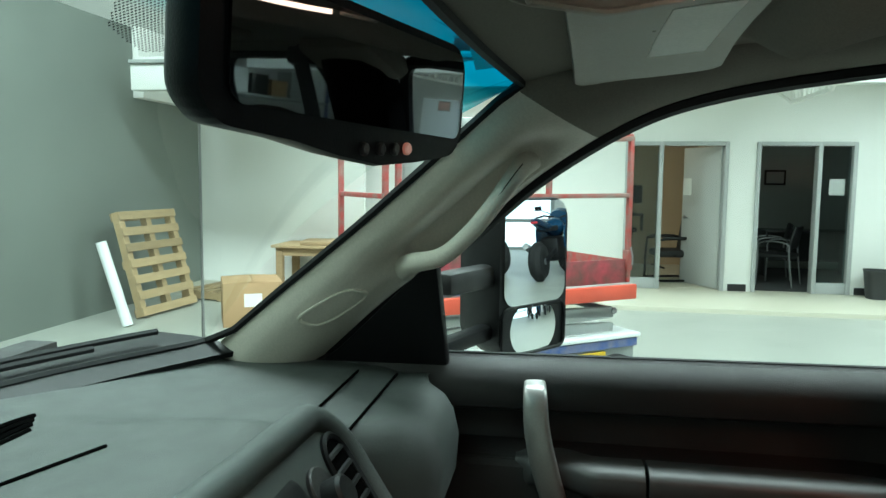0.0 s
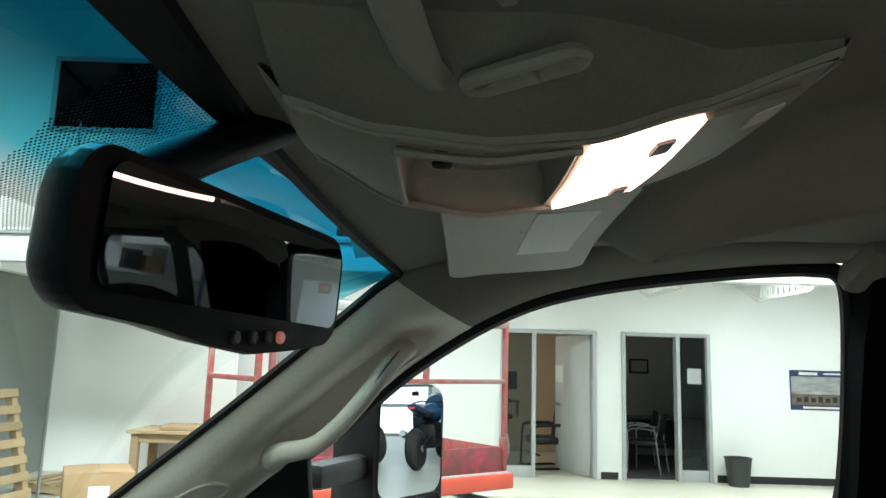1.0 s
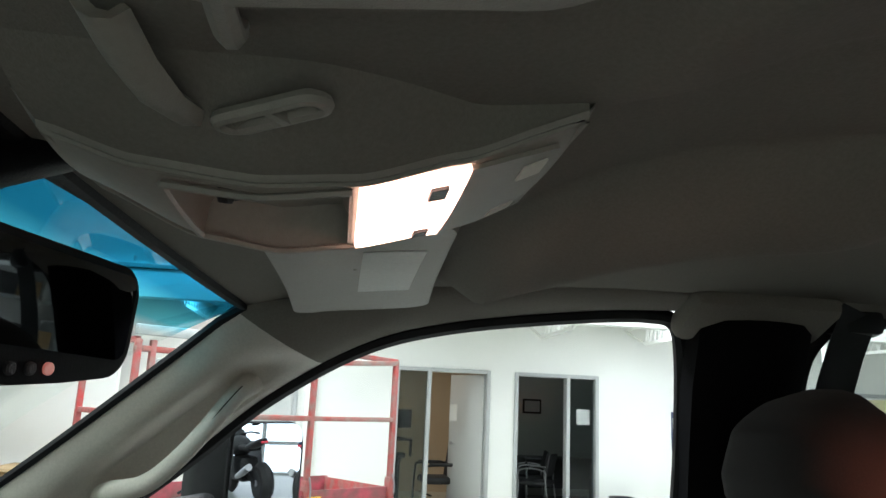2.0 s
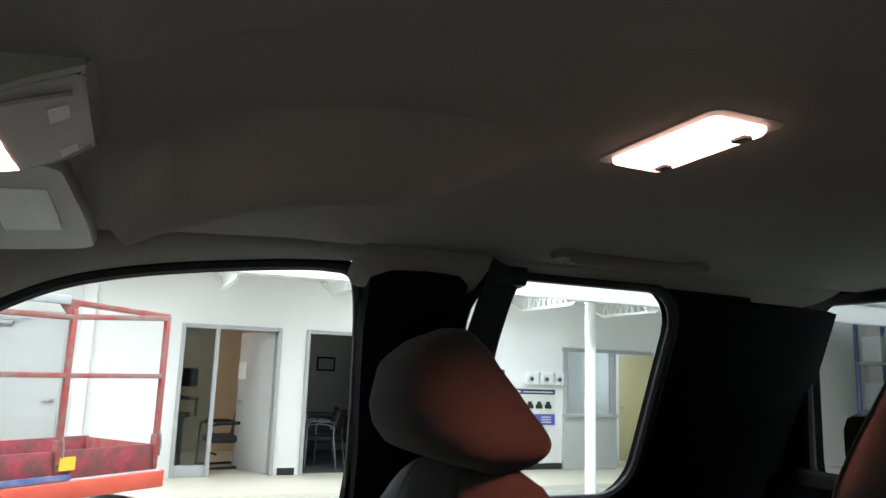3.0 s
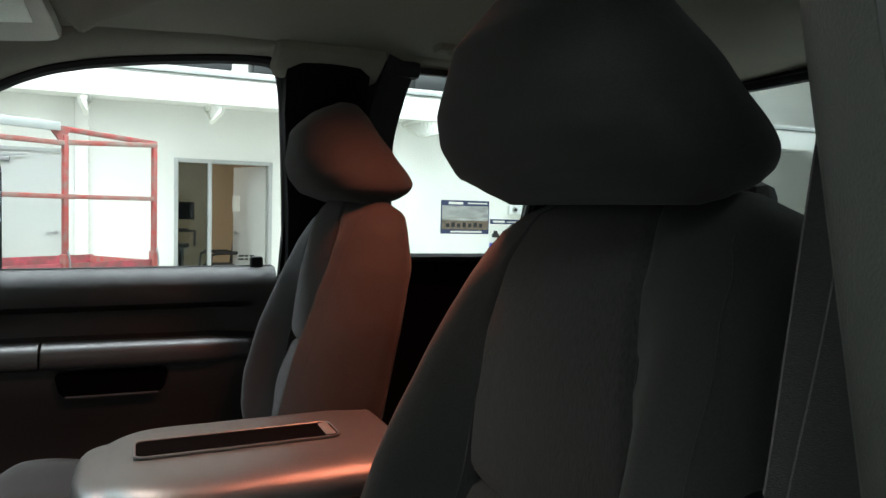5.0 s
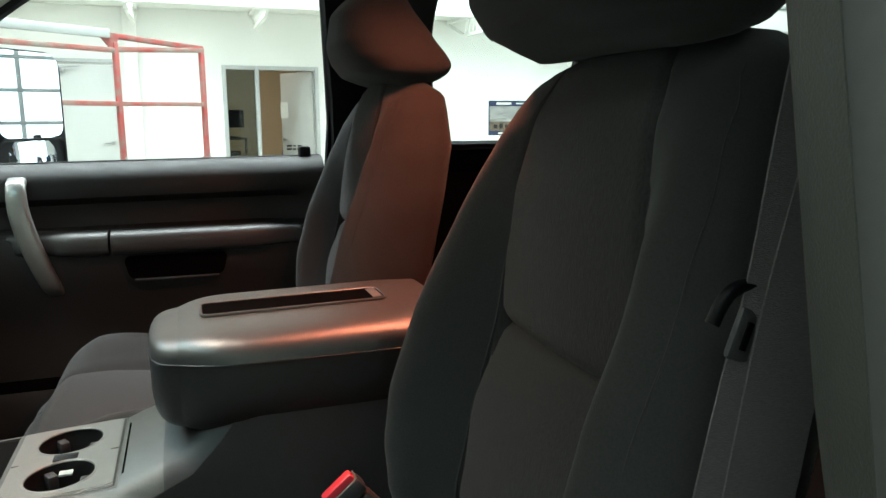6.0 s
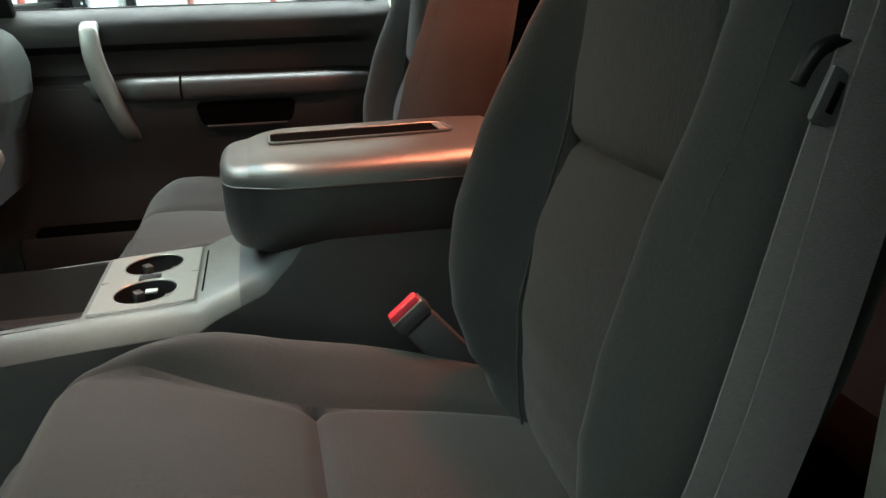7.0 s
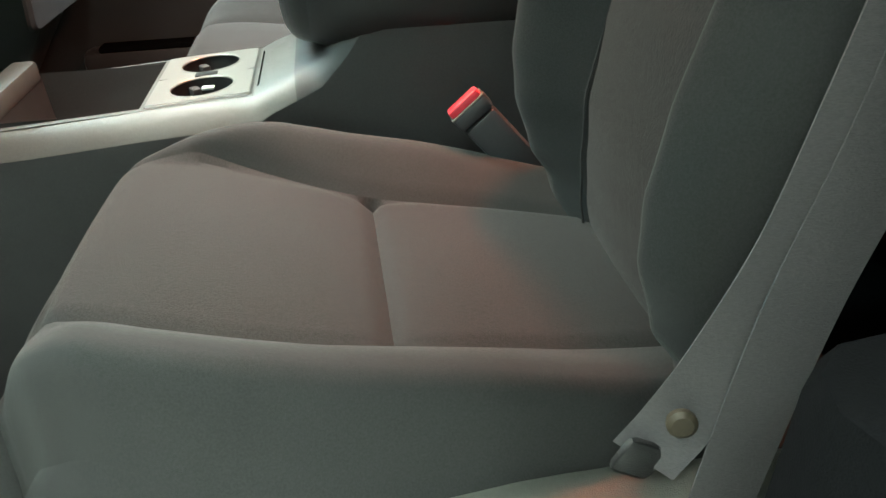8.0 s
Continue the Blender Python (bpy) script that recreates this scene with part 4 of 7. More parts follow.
def seat(side, label, fwd=0.0, low=0.0):
    """A bucket seat: backrest and cushion in panels, head restraint on two posts, side shield, base."""
    c = side * XC - (0.010 if side > 0 else 0.0)
    t = thing("front_seat", label, "seat", (c, 0.3, 0.65), "front seats")

    def half(z):
        return table(z, [(0.90, 0.205), (0.98, 0.222), (1.08, 0.228), (1.20, 0.240), (1.35, 0.231), (1.44, 0.214), (1.51, 0.190), (1.545, 0.165), (1.566, 0.12)])

    def base(z):
        return 0.165 - 0.28 * (z - 1.0) if side < 0 else 0.135 - 0.22 * (z - 1.0)

    def seam_at(z):
        return 0.53 - 0.03 * ease(1.30, 1.50, z)

    def front(u, z):
        """y of the front skin; u from -1 to 1 across: a sunken insert between two full bolsters."""
        s = seam_at(z)
        mid = table(z, [(0.90, -0.11), (1.0, -0.062), (1.05, -0.045), (1.11, -0.027), (1.29, -0.022), (1.38, -0.006), (1.44, 0.006), (1.50, 0.012), (1.545, 0.004), (1.566, -0.02)])
        mid = mid if side < 0 else mid * 0.35 + 0.004
        top = table(z, [(0.90, -0.09), (0.99, -0.042), (1.035, -0.002), (1.10, 0.034), (1.15, 0.050), (1.21, 0.058), (1.30, 0.054), (1.40, 0.036), (1.48, 0.018), (1.53, 0.0), (1.566, -0.035)])
        top = -0.055 + (top + 0.055) / 0.84
        y = mid + (top - mid) * ease(s - 0.03, 0.78, abs(u))
        y -= 0.006 * bell(abs(u), s, 0.02)
        if abs(u) < s:
            y += 0.007 * math.cos(abs(u) / s * math.pi / 2)
            y -= 0.012 * bell(z, 1.290, 0.008) + 0.006 * bell(z, 1.275, 0.03)
            y += 0.007 * bell(z, 1.20, 0.05) + 0.005 * bell(z, 1.42, 0.09)
        return base(z) + y

    def rear(z):
        return base(z) - table(z, [(0.9, 0.12), (1.2, 0.135), (1.45, 0.135), (1.54, 0.11), (1.575, 0.06)])

    def wrap(z, q):
        """A point of the backrest's ring at the angle q: front skin for sin q > 0."""
        ct, st = math.cos(q), math.sin(q)
        u = math.copysign(abs(ct) ** 0.62, ct)
        v = math.copysign(abs(st) ** 0.62, st)
        mid = base(z) - 0.055
        y = mid + (front(u, z) - mid) * v if v > 0 else mid + (mid - rear(z)) * v
        return Vector((c + u * half(z), y, z))

    zs = [0.92 + 0.646 * (j / 70) for j in range(71)]
    us = [-1 + 2 * i / 80 for i in range(81)]

    def edge_q(z):
        return math.acos(seam_at(z) ** (1 / 0.62))

    def panel(q0, q1, n):
        return skin([[wrap(z, q0(z) + (q1(z) - q0(z)) * i / n) for i in range(n + 1)] for z in zs])

    part("backrest_insert", panel(edge_q, lambda z: math.pi - edge_q(z), 56), "insert", t)
    part("backrest_bolster", panel(lambda z: 0.0, edge_q, 32), "fabric", t)
    part("backrest_bolster", panel(lambda z: math.pi - edge_q(z), lambda z: math.pi, 32), "fabric", t)
    part("backrest_shell", panel(lambda z: math.pi, lambda z: 2 * math.pi, 48), "fabric", t)
    ring = [wrap(zs[-1], 2 * math.pi * i / 48) for i in range(48)]
    mid = sum(ring, Vector()) / 48
    part("backrest_top", skin([[mid + (p - mid) * k + Vector((0, 0, 0.012 * (1 - k * k))) for p in ring] for k in (1.0, 0.8, 0.55, 0.3, 0.05)], True), "fabric", t)

    # seam piping either side of the insert
    for s in (-1, 1):
        part("seam", tube([(c + s * seam_at(z) * half(z), base(z) + (front(seam_at(z), z) - base(z)) * 0.85 + 0.0, z) for z in zs[4:62]], 0.0016, 6), "fabric", t)

    # stitched line round the outside of each bolster
    for s in (-1, 1):
        q0 = math.acos(0.88 ** (1 / 0.62))
        q0 = q0 if s > 0 else math.pi - q0
        part("stitching", tube([wrap(z, q0) for z in zs[40:68]], 0.0008, 5), "fabric", t)

    # cushion, rising to the front
    cc = side * 0.397

    def chalf(y):
        return table(y, [(0.04, 0.215), (0.2, 0.243), (0.4, 0.250), (0.52, 0.247), (0.58, 0.232), (0.62, 0.205), (0.65, 0.165)])

    def cseam(u, y):
        return 0.54 + (0.32 * ease(0.30, 0.62, y) if u * side < 0 else -0.10 * ease(0.40, 0.64, y))

    def ucol(i, y):
        """Across position of column i; columns 18 and 62 run along the seams."""
        a, b = -cseam(-1, y), cseam(1, y)
        return -1 + (a + 1) * i / 18 if i < 18 else a + (b - a) * (i - 18) / 44 if i <= 62 else b + (1 - b) * (i - 62) / 18

    def ctop(u, y):
        z = 0.998 - (0.014 if side > 0 else 0.0) + 0.185 * (y - 0.33) - 0.25 * max(0.0, y - 0.50) ** 2 * 4
        cs = cseam(u, y)
        z += (0.040 + 0.010 * bell(y, 0.48, 0.10) - 0.016 * ease(0.30, 0.10, y)) * ease(cs - 0.05, max(0.82, cs + 0.02), abs(u)) * ease(0.64, 0.42 if u * side < 0 else 0.54, y)
        z -= 0.007 * bell(abs(u), cs, 0.03)
        if abs(u) < cs - 1e-6:
            z -= 0.013 * bell(y, 0.338, 0.008) + 0.005 * bell(y, 0.338, 0.03)
            z += 0.008 * math.cos(u / cs * math.pi / 2) * (1 - bell(y, 0.338, 0.05))
        z -= 0.080 * ease(0.84, 1.0, abs(u)) ** 1.8
        z -= 0.060 * ease(0.575, 0.65, y) ** 2
        return z

    ys = [0.04 + 0.61 * j / 74 for j in range(75)]

    def cx(u, y):
        """The outer front corner is cut rounder than the inner one."""
        return cc + u * chalf(y) * (1 - 0.16 * ease(0.44, 0.64, y) * (u * side > 0) * abs(u))

    def cpanel(a, b):
        return skin([[(cx(u, y), y, ctop(u, y)) for u in (ucol(i, y) for i in range(a, b + 1))] for y in ys])

    part("cushion_insert", cpanel(18, 62), "insert", t)
    part("cushion_bolster", cpanel(0, 18), "fabric", t)
    part("cushion_bolster", cpanel(62, 80), "fabric", t)
    # rolled front and sides of the cushion
    loop = [(cx(-1, y), y, ctop(-1, y)) for y in ys] + [(cx(u, 0.65), 0.65, ctop(u, 0.65)) for u in us[1:-1]] + [(cx(1, y), y, ctop(1, y)) for y in ys[::-1]]
    mid = Vector((cc, 0.28, 0))
    rows = []
    for dz, out in ((0, 0), (0.012, 0.010), (0.035, 0.018), (0.07, 0.016), (0.11, 0.004), (0.14, -0.015)):
        r = []
        for p in loop:
            d = Vector((p[0], p[1], 0)) - mid
            d.normalize()
            r.append(Vector((p[0], p[1], max(0.80, p[2] - dz))) + d * out)
        rows.append(r)
    part("cushion_side", skin(rows), "fabric", t)
    part("seat_base", box((cc, 0.27, 0.735), (0.40, 0.46, 0.21), 0.03), "trim", t)
    part("side_shield", box((cc + side * 0.250, 0.26, 0.885), (0.045, 0.46, 0.125), 0.015, pose(0, 0, 0, 4, 0, 0)), "shieldgrey", t, "grey plastic side shield")

    # head restraint
    hc = c + (0.006 if side < 0 else 0.010)
    wide = 1.02 if side < 0 else 0.95

    def ring(z, k):
        v = (z - HEAD_LOW) / (1.757 - HEAD_LOW - low)
        w = sum(k * table(clamp(v + d), HEAD_W) for k, d in ((0.15, -0.09), (0.2, -0.045), (0.3, 0.0), (0.2, 0.045), (0.15, 0.09))) * wide
        w = min(w, 0.02 + 0.26 * math.sqrt(max(0.0, 1 - v)))
        yf = table(v, [(0, -0.020), (0.06, 0.014), (0.14, 0.044), (0.28, 0.064), (0.42, 0.072), (0.7, 0.066), (0.9, 0.040), (1, 0.005)])
        yb = table(v, [(0, -0.045), (0.035, -0.075), (0.08, -0.096), (0.14, -0.106), (0.22, -0.110), (0.5, -0.085), (0.8, -0.050), (0.93, -0.034), (1, -0.022)])
        if side > 0:
            yf += 0.020 * ease(0.0, 0.12, v) * ease(1.05, 0.75, v)
            yb += 0.016 * ease(0.20, 0.0, v) - 0.012 * ease(0.62, 0.24, v)
        cy, d = (yf + yb) / 2 + fwd, (yf - yb) / 2
        out = []
        for i in range(k):
            q = 2 * math.pi * i / k
            ct, st = math.cos(q), math.sin(q)
            out.append((hc + w * math.copysign(abs(ct) ** 0.62, ct), cy + d * math.copysign(abs(st) ** 0.72, st), z))
        return out

    bm = skin([ring(HEAD_LOW + (1.757 - HEAD_LOW - low) * (j / 36) ** 1.25, 48) for j in range(37)], True, True)
    h = part("head_restraint", bm, "fabric", t)
    part("restraint_seam", tube([(p[0], p[1] + 0.0, p[2]) for p in (ring(1.58 + (0.165 - low) * k / 24, 48)[5] for k in range(25))], 0.0012, 6), "fabric", h)
    for s in (-1, 1):
        part("post", tube([(c + s * 0.065, -0.035, 1.53), (c + s * 0.065, -0.03, 1.60)], 0.006, 10), "steel", h)
    return t


seat(-1, "dark grey cloth driver's seat with a head restraint", 0.042, 0.012)
seat(1, "dark grey cloth passenger seat with a head restraint", 0.0, 0.008)


# ---- centre console ----
def console():
    t = thing("centre_console", "grey plastic centre console with cup holders and a padded lid", "console", (0.02, 0.4, 0.66))
    x0, x1 = -0.125, 0.155
    mx, hw = (x0 + x1) / 2, (x1 - x0) / 2
    rows = []
    for y, zt, w in ((0.0, 1.200, hw - 0.016), (0.30, 1.200, hw - 0.016), (0.345, 1.140, hw - 0.018), (0.380, 1.104, hw - 0.017), (0.412, 1.091, hw - 0.012), (0.442, 1.080, hw - 0.006), (0.465, 1.068, hw), (0.60, 1.060, hw), (0.74, 1.050, hw), (0.86, 1.045, hw), (0.95, 1.06, hw)):
        r = []
        for s in (-1, 1):
            seq = [(w + 0.005, 0.66), (w + 0.004, zt - 0.065), (w - 0.001, zt - 0.028), (w - 0.011, zt - 0.009), (w - 0.030, zt)]
            seq = seq if s < 0 else seq[::-1]
            r += [(mx + s * a, y, z) for a, z in seq]
        rows.append(r)
    bm = skin([r[2:8] for r in rows[4:]])
    lid_off = [f for f in bm.faces if 0.466 < f.calc_center_median().y < 0.86 and abs(f.calc_center_median().x - mx) < 0.02 and f.calc_area() > 0.005]
    bmesh.ops.delete(bm, geom=lid_off, context="FACES")
    part("console_body", bm, "console", t)

    def top(y):
        return 1.068 + (1.045 - 1.068) * (y - 0.465) / 0.395

    def deck(x_a, x_b, y_a, y_b):
        """A strip of the console's top surface."""
        return thick(skin([[(x_a, y, top(y)), (x_b, y, top(y))] for y in (y_a, y_b)]), 0.004, (0, 0, -1))

    inner = hw - 0.030
    for x_a, x_b in ((mx - inner, -0.084), (0.120, mx + inner)):
        part("console_strip", deck(x_a, x_b, 0.465, 0.86), "console", t)
    for y_a, y_b in ((0.465, 0.472), (0.598, 0.606), (0.785, 0.86)):
        part("console_strip", deck(-0.084, 0.120, y_a, y_b), "console", t)
    # same plastic as the top: darker trim paints the shade on flanks and under lid
    part("console_body", skin([r[2:8] for r in rows[:5]]), "trim", t)
    part("console_side", skin([r[:3] for r in rows]), "trim", t, "console flank, its shade painted in darker plastic")
    part("console_side", skin([r[7:] for r in rows]), "trim", t, "console flank, its shade painted in darker plastic")
    # padded lid
    def lid_ring(y, k=64):
        v = (y - 0.035) / 0.372
        w = 0.138 * (1 - 0.26 * clamp((v - 0.70) / 0.25) ** 2.6) * (1 - 0.12 * ease(0.15, 0.0, v))
        zt = 1.252 - 0.006 * v - 0.016 * clamp((v - 0.8) / 0.2) ** 2.4
        zb = 1.108 + 0.012 * clamp((v - 0.8) / 0.2) ** 2.4
        zs = 1.213 - 0.006 * clamp((v - 0.8) / 0.2) ** 2
        out = []
        for i in range(k + 1):
            q = 2 * math.pi * i / k
            ct, st = math.cos(q), math.sin(q)
            out.append((mx + w * math.copysign(abs(ct) ** 0.40, ct), y, zs + (zt - zs if st > 0 else zs - zb) * math.copysign(abs(st) ** 0.62, st)))
        return out

    lys = [0.035 + 0.352 * (1 - (1 - j / 34) ** 1.7) for j in range(35)]
    rings = [lid_ring(y) for y in lys]
    for k, dy in ((0.97, 0.009), (0.91, 0.018), (0.82, 0.025), (0.68, 0.031), (0.45, 0.035), (0.15, 0.037)):
        rings.append([(mx + (p[0] - mx) * k, p[1] + dy, 1.207 + (p[2] - 1.207) * (0.35 + 0.65 * k)) for p in rings[34]])
    lid = part("lid", skin([r[0:33] for r in rings]), "lidvinyl", t, "padded satin grey vinyl lid")
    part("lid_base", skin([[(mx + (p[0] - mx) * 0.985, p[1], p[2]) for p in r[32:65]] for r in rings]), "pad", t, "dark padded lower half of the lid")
    seam = [r[32] for r in rings] + [r[0] for r in rings[::-1]]
    part("lid_seam", tube(seam, 0.0013, 6), "pad", lid)
    # the lid is not cut: a near-black plate paints the slot's shaded inside
    well = [(0.018 + p[0], 0.232 + p[1]) for p in rounded(0.066, 0.250, 0.012, 5)]
    part("lid_slot", slab(well, lambda u, v, w: Vector((u, v, 1.2502 - 0.0156 * (v - 0.232) + w)), 0.0012), "void", lid, "lid slot, its dark inside painted as a black plate")
    part("slot_rim", tube([(u, v, 1.2505 - 0.0156 * (v - 0.232)) for u, v in well], 0.0022, 6, loop=True), "lidvinyl", lid)
    part("finger_lip", box((0.018, 0.118, 1.2525), (0.050, 0.014, 0.004), 0.002), "silver", lid, "bright finger lip")
    # cup holder plate
    def at(u, v, w):
        return Vector((0.018 + u, 0.535 + v, 1.0605 - 0.058 * v + w))
    for u in (-0.05125, 0.05125):
        ring = [(u + 0.041 * math.cos(q), 0.041 * math.sin(q)) for q in (2 * math.pi * k / 48 for k in range(48))]
        edge = []
        for p, q in ring:
            d_u, d_v = p - u, q
            k = min(0.05125 / max(abs(d_u), 1e-6), 0.064 / max(abs(d_v), 1e-6))
            edge.append((u + d_u * k, d_v * k))
        part("cup_plate", framed(edge, ring, at, 0.006), "silver", t, "silver cup holder plate")
        walls = [[at(u + (p - u) * k, q * k, w) for p, q in ring] for k, w in ((1.0, 0.004), (0.985, -0.004), (0.95, -0.008), (0.92, -0.05), (0.80, -0.056), (0.02, -0.056))]
        cup = part("cup_holder", skin(walls, True), "black", t, "deep dark cup holder")
        part("cup_rim", tube([at(p, q, 0.0055) for p, q in ring], 0.0016, 6, loop=True), "silver", cup)
        for a in (0.5, 2.6, 4.7):
            part("cup_tab", box(at(u + 0.031 * math.cos(a), 0.031 * math.sin(a), -0.012), (0.018, 0.012, 0.018), 0.002, pose(0, 0, 0, 0, 0, math.degrees(a))), "trim", cup)
    part("plate_edge", tube([at(p, q, 0.003) for p, q in rounded(0.207, 0.130, 0.004, 3)], 0.0022, 6, loop=True), "console", t)
    part("cup_bridge", box(at(0, 0, 0.002), (0.018, 0.030, 0.012), 0.002), "black", t)
    part("cup_sticker", box(at(-0.022, -0.002, -0.006), (0.012, 0.016, 0.003), 0.0005), "liftgrey", t, "small pale sticker")
    part("plate_slot", box(at(0, -0.075, 0.004), (0.16, 0.005, 0.004), 0.001), "void", t)
    walls = [[(0.018 + 0.102 * a * k, 0.6955 + 0.0895 * b * k, z) for a, b in ((-1, -1), (1, -1), (1, 1), (-1, 1))] for k, z in ((1.0, 1.056), (0.97, 1.0), (0.94, 0.985), (0.02, 0.985))]
    part("tray", skin(walls, True), "trim", t, "dark open tray")
    part("ashtray_lid", box((0.018, 0.80, 1.062), (0.20, 0.035, 0.03), 0.006), "console", t)
    return t


console()


# ---- seat belt buckle and belt ----
def buckle():
    t = thing("belt_buckle", "grey seat belt buckle with a red release button", "buckle", (-0.17, 0.13, 0.98))
    a, b = Vector((-0.180, 0.125, 0.960)), Vector((-0.180, 0.213, 1.064))
    d = (b - a).normalized()
    part("buckle_body", span(a, b - d * 0.022, 0.024, 0.046, 0.006, (0, -d.z, d.y)), "buckle", t)
    part("buckle_head", span(b - d * 0.021, b, 0.026, 0.050, 0.005, (0, -d.z, d.y)), "buckle", t)
    part("buckle_rim", span(b - d * 0.0005, b + d * 0.0008, 0.0245, 0.0485, 0.0004, (0, -d.z, d.y)), "shieldgrey", t, "pale line round the button")
    part("release_button", span(b - d * 0.004, b + d * 0.010, 0.017, 0.045, 0.004, (0, -d.z, d.y)), "redplastic", t, "red release button")
    return t


buckle()


def strap(pts, width, across, mat, name, parent, n=40, label=""):
    line = spline(pts, n)
    acr = spline([Vector(v) for v in across], n)
    rows = []
    for i, p in enumerate(line):
        s = acr[i].normalized()
        rows.append([p + s * width * (k / 6 - 0.5) for k in range(7)])
    return part(name, thick(skin(rows), 0.0014, (1, 0, 0)), mat, parent, label)


def driver_belt():
    t = thing("seat_belt", "grey seat belt hanging beside the driver's seat", "seat belt", (-0.70, 0.05, 0.9))
    side = (0.12, 1, 0.1)
    strap([(-0.640, -0.045, 1.80), (-0.660, 0.010, 1.62), (-0.676, 0.046, 1.50), (-0.678, 0.060, 1.416), (-0.678, 0.075, 1.35), (-0.676, 0.097, 1.232), (-0.674, 0.116, 1.146), (-0.668, 0.142, 1.06), (-0.664, 0.162, 1.01), (-0.660, 0.180, 0.975)],
          0.046, [side] * 7 + [(0.3, 0.9, 0.2), (0.5, 0.7, 0.2), (0.6, 0.6, 0.2)], "belt", "webbing", t, 70)
    strap([(-0.650, -0.070, 1.80), (-0.668, -0.010, 1.62), (-0.681, 0.027, 1.50), (-0.682, 0.054, 1.386), (-0.683, 0.0805, 1.229), (-0.684, 0.1095, 1.106), (-0.685, 0.1305, 0.955), (-0.69, 0.150, 0.80)], 0.047, [side] * 8, "belt", "webbing", t, 60)
    h = part("latch_tongue", tube(spline([(-0.672, 0.068, 1.410), (-0.672, 0.080, 1.413), (-0.672, 0.091, 1.410), (-0.672, 0.097, 1.403), (-0.672, 0.102, 1.393)], 14), 0.0042, 10), "gloss_black", t, "black hook of the latch tongue")
    part("tongue_plate", box((-0.675, 0.083, 1.386), (0.005, 0.018, 0.030), 0.003, pose(0, 0, 0, 22, 0, 6)), "buckle", h, "grey latch plate")
    part("tongue_slot", box((-0.6778, 0.0835, 1.386), (0.002, 0.004, 0.016), 0.0, pose(0, 0, 0, 22, 0, 6)), "void", h)
    part("belt_anchor", box((-0.662, 0.184, 0.980), (0.008, 0.034, 0.030), 0.006, pose(0, 0, 0, 30, 0, 0)), "trim", t, "dark metal anchor plate")
    part("anchor_cap", disc((-0.675, 0.165, 1.022), (-1, 0.3, 0.2), 0.010, 0.010, 20, 0.003), "tan", t, "beige round anchor cap")
    return t


driver_belt()


def driver_pillar():
    t = thing("driver_belt_pillar", "grey plastic pillar trim behind the driver's door", "pillar", (-0.8, -0.1, 0.7), kind="structure")
    rows = []
    for z in (0.70, 0.9, 1.1, 1.25, 1.35, 1.4, 1.5, 1.6, 1.7, 1.82, 1.88):
        x = -0.797 + (0.20 * (z - 1.32) if z > 1.32 else 0.0)
        g = 0.003 if abs(z - 1.35) < 0.001 else 0.0
        rows.append([(x + 0.006, -0.10, z), (x + 0.003, 0.138, z), (x - 0.001, 0.147 - g, z), (x - 0.006, 0.152 - g, z), (x - 0.014, 0.156 - g, z), (x - 0.026, 0.160 - g, z), (x - 0.038, 0.162, z), (x - 0.048, 0.162, z), (x - 0.060, 0.157, z), (x - 0.077, 0.146, z), (x - 0.092, 0.128, z), (x - 0.105, 0.09, z), (x - 0.11, 0.03, z)])
    part("pillar_cover", thick(skin([r[:7] for r in rows[2:]]), 0.01, (0, -1, 0)), "bpillar", t)
    foot = [[(-0.775, -0.10, z), (-0.764, 0.02, z), (-0.762 + d, 0.12, z), (-0.767 + d, 0.162, z), (-0.783 + d, 0.180, z), (-0.812, 0.186, z), (-0.840, 0.178, z)] for z, d in ((0.66, 0.006), (0.80, 0.006), (0.95, 0.005), (1.08, 0.003), (1.15, 0.0), (1.165, -0.008))]
    foot.append([(-0.85 + (p[0] + 0.85) * 0.1, p[1] * 0.9, 1.172) for p in foot[-1]])
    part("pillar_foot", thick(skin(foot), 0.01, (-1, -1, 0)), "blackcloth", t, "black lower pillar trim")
    part("door_aperture", thick(skin([[(p[0], p[1] - 0.0008, p[2]) for p in r[5:]] for r in rows]), 0.012, (0, -1, 0)), "aperture", t, "grey painted door opening")
    part("cover_joint", tube([(-0.792, 0.146, 1.352), (-0.797, 0.1515, 1.352), (-0.806, 0.156, 1.351), (-0.818, 0.1605, 1.350), (-0.829, 0.162, 1.350)], 0.0010, 6), "void", t)


driver_pillar()


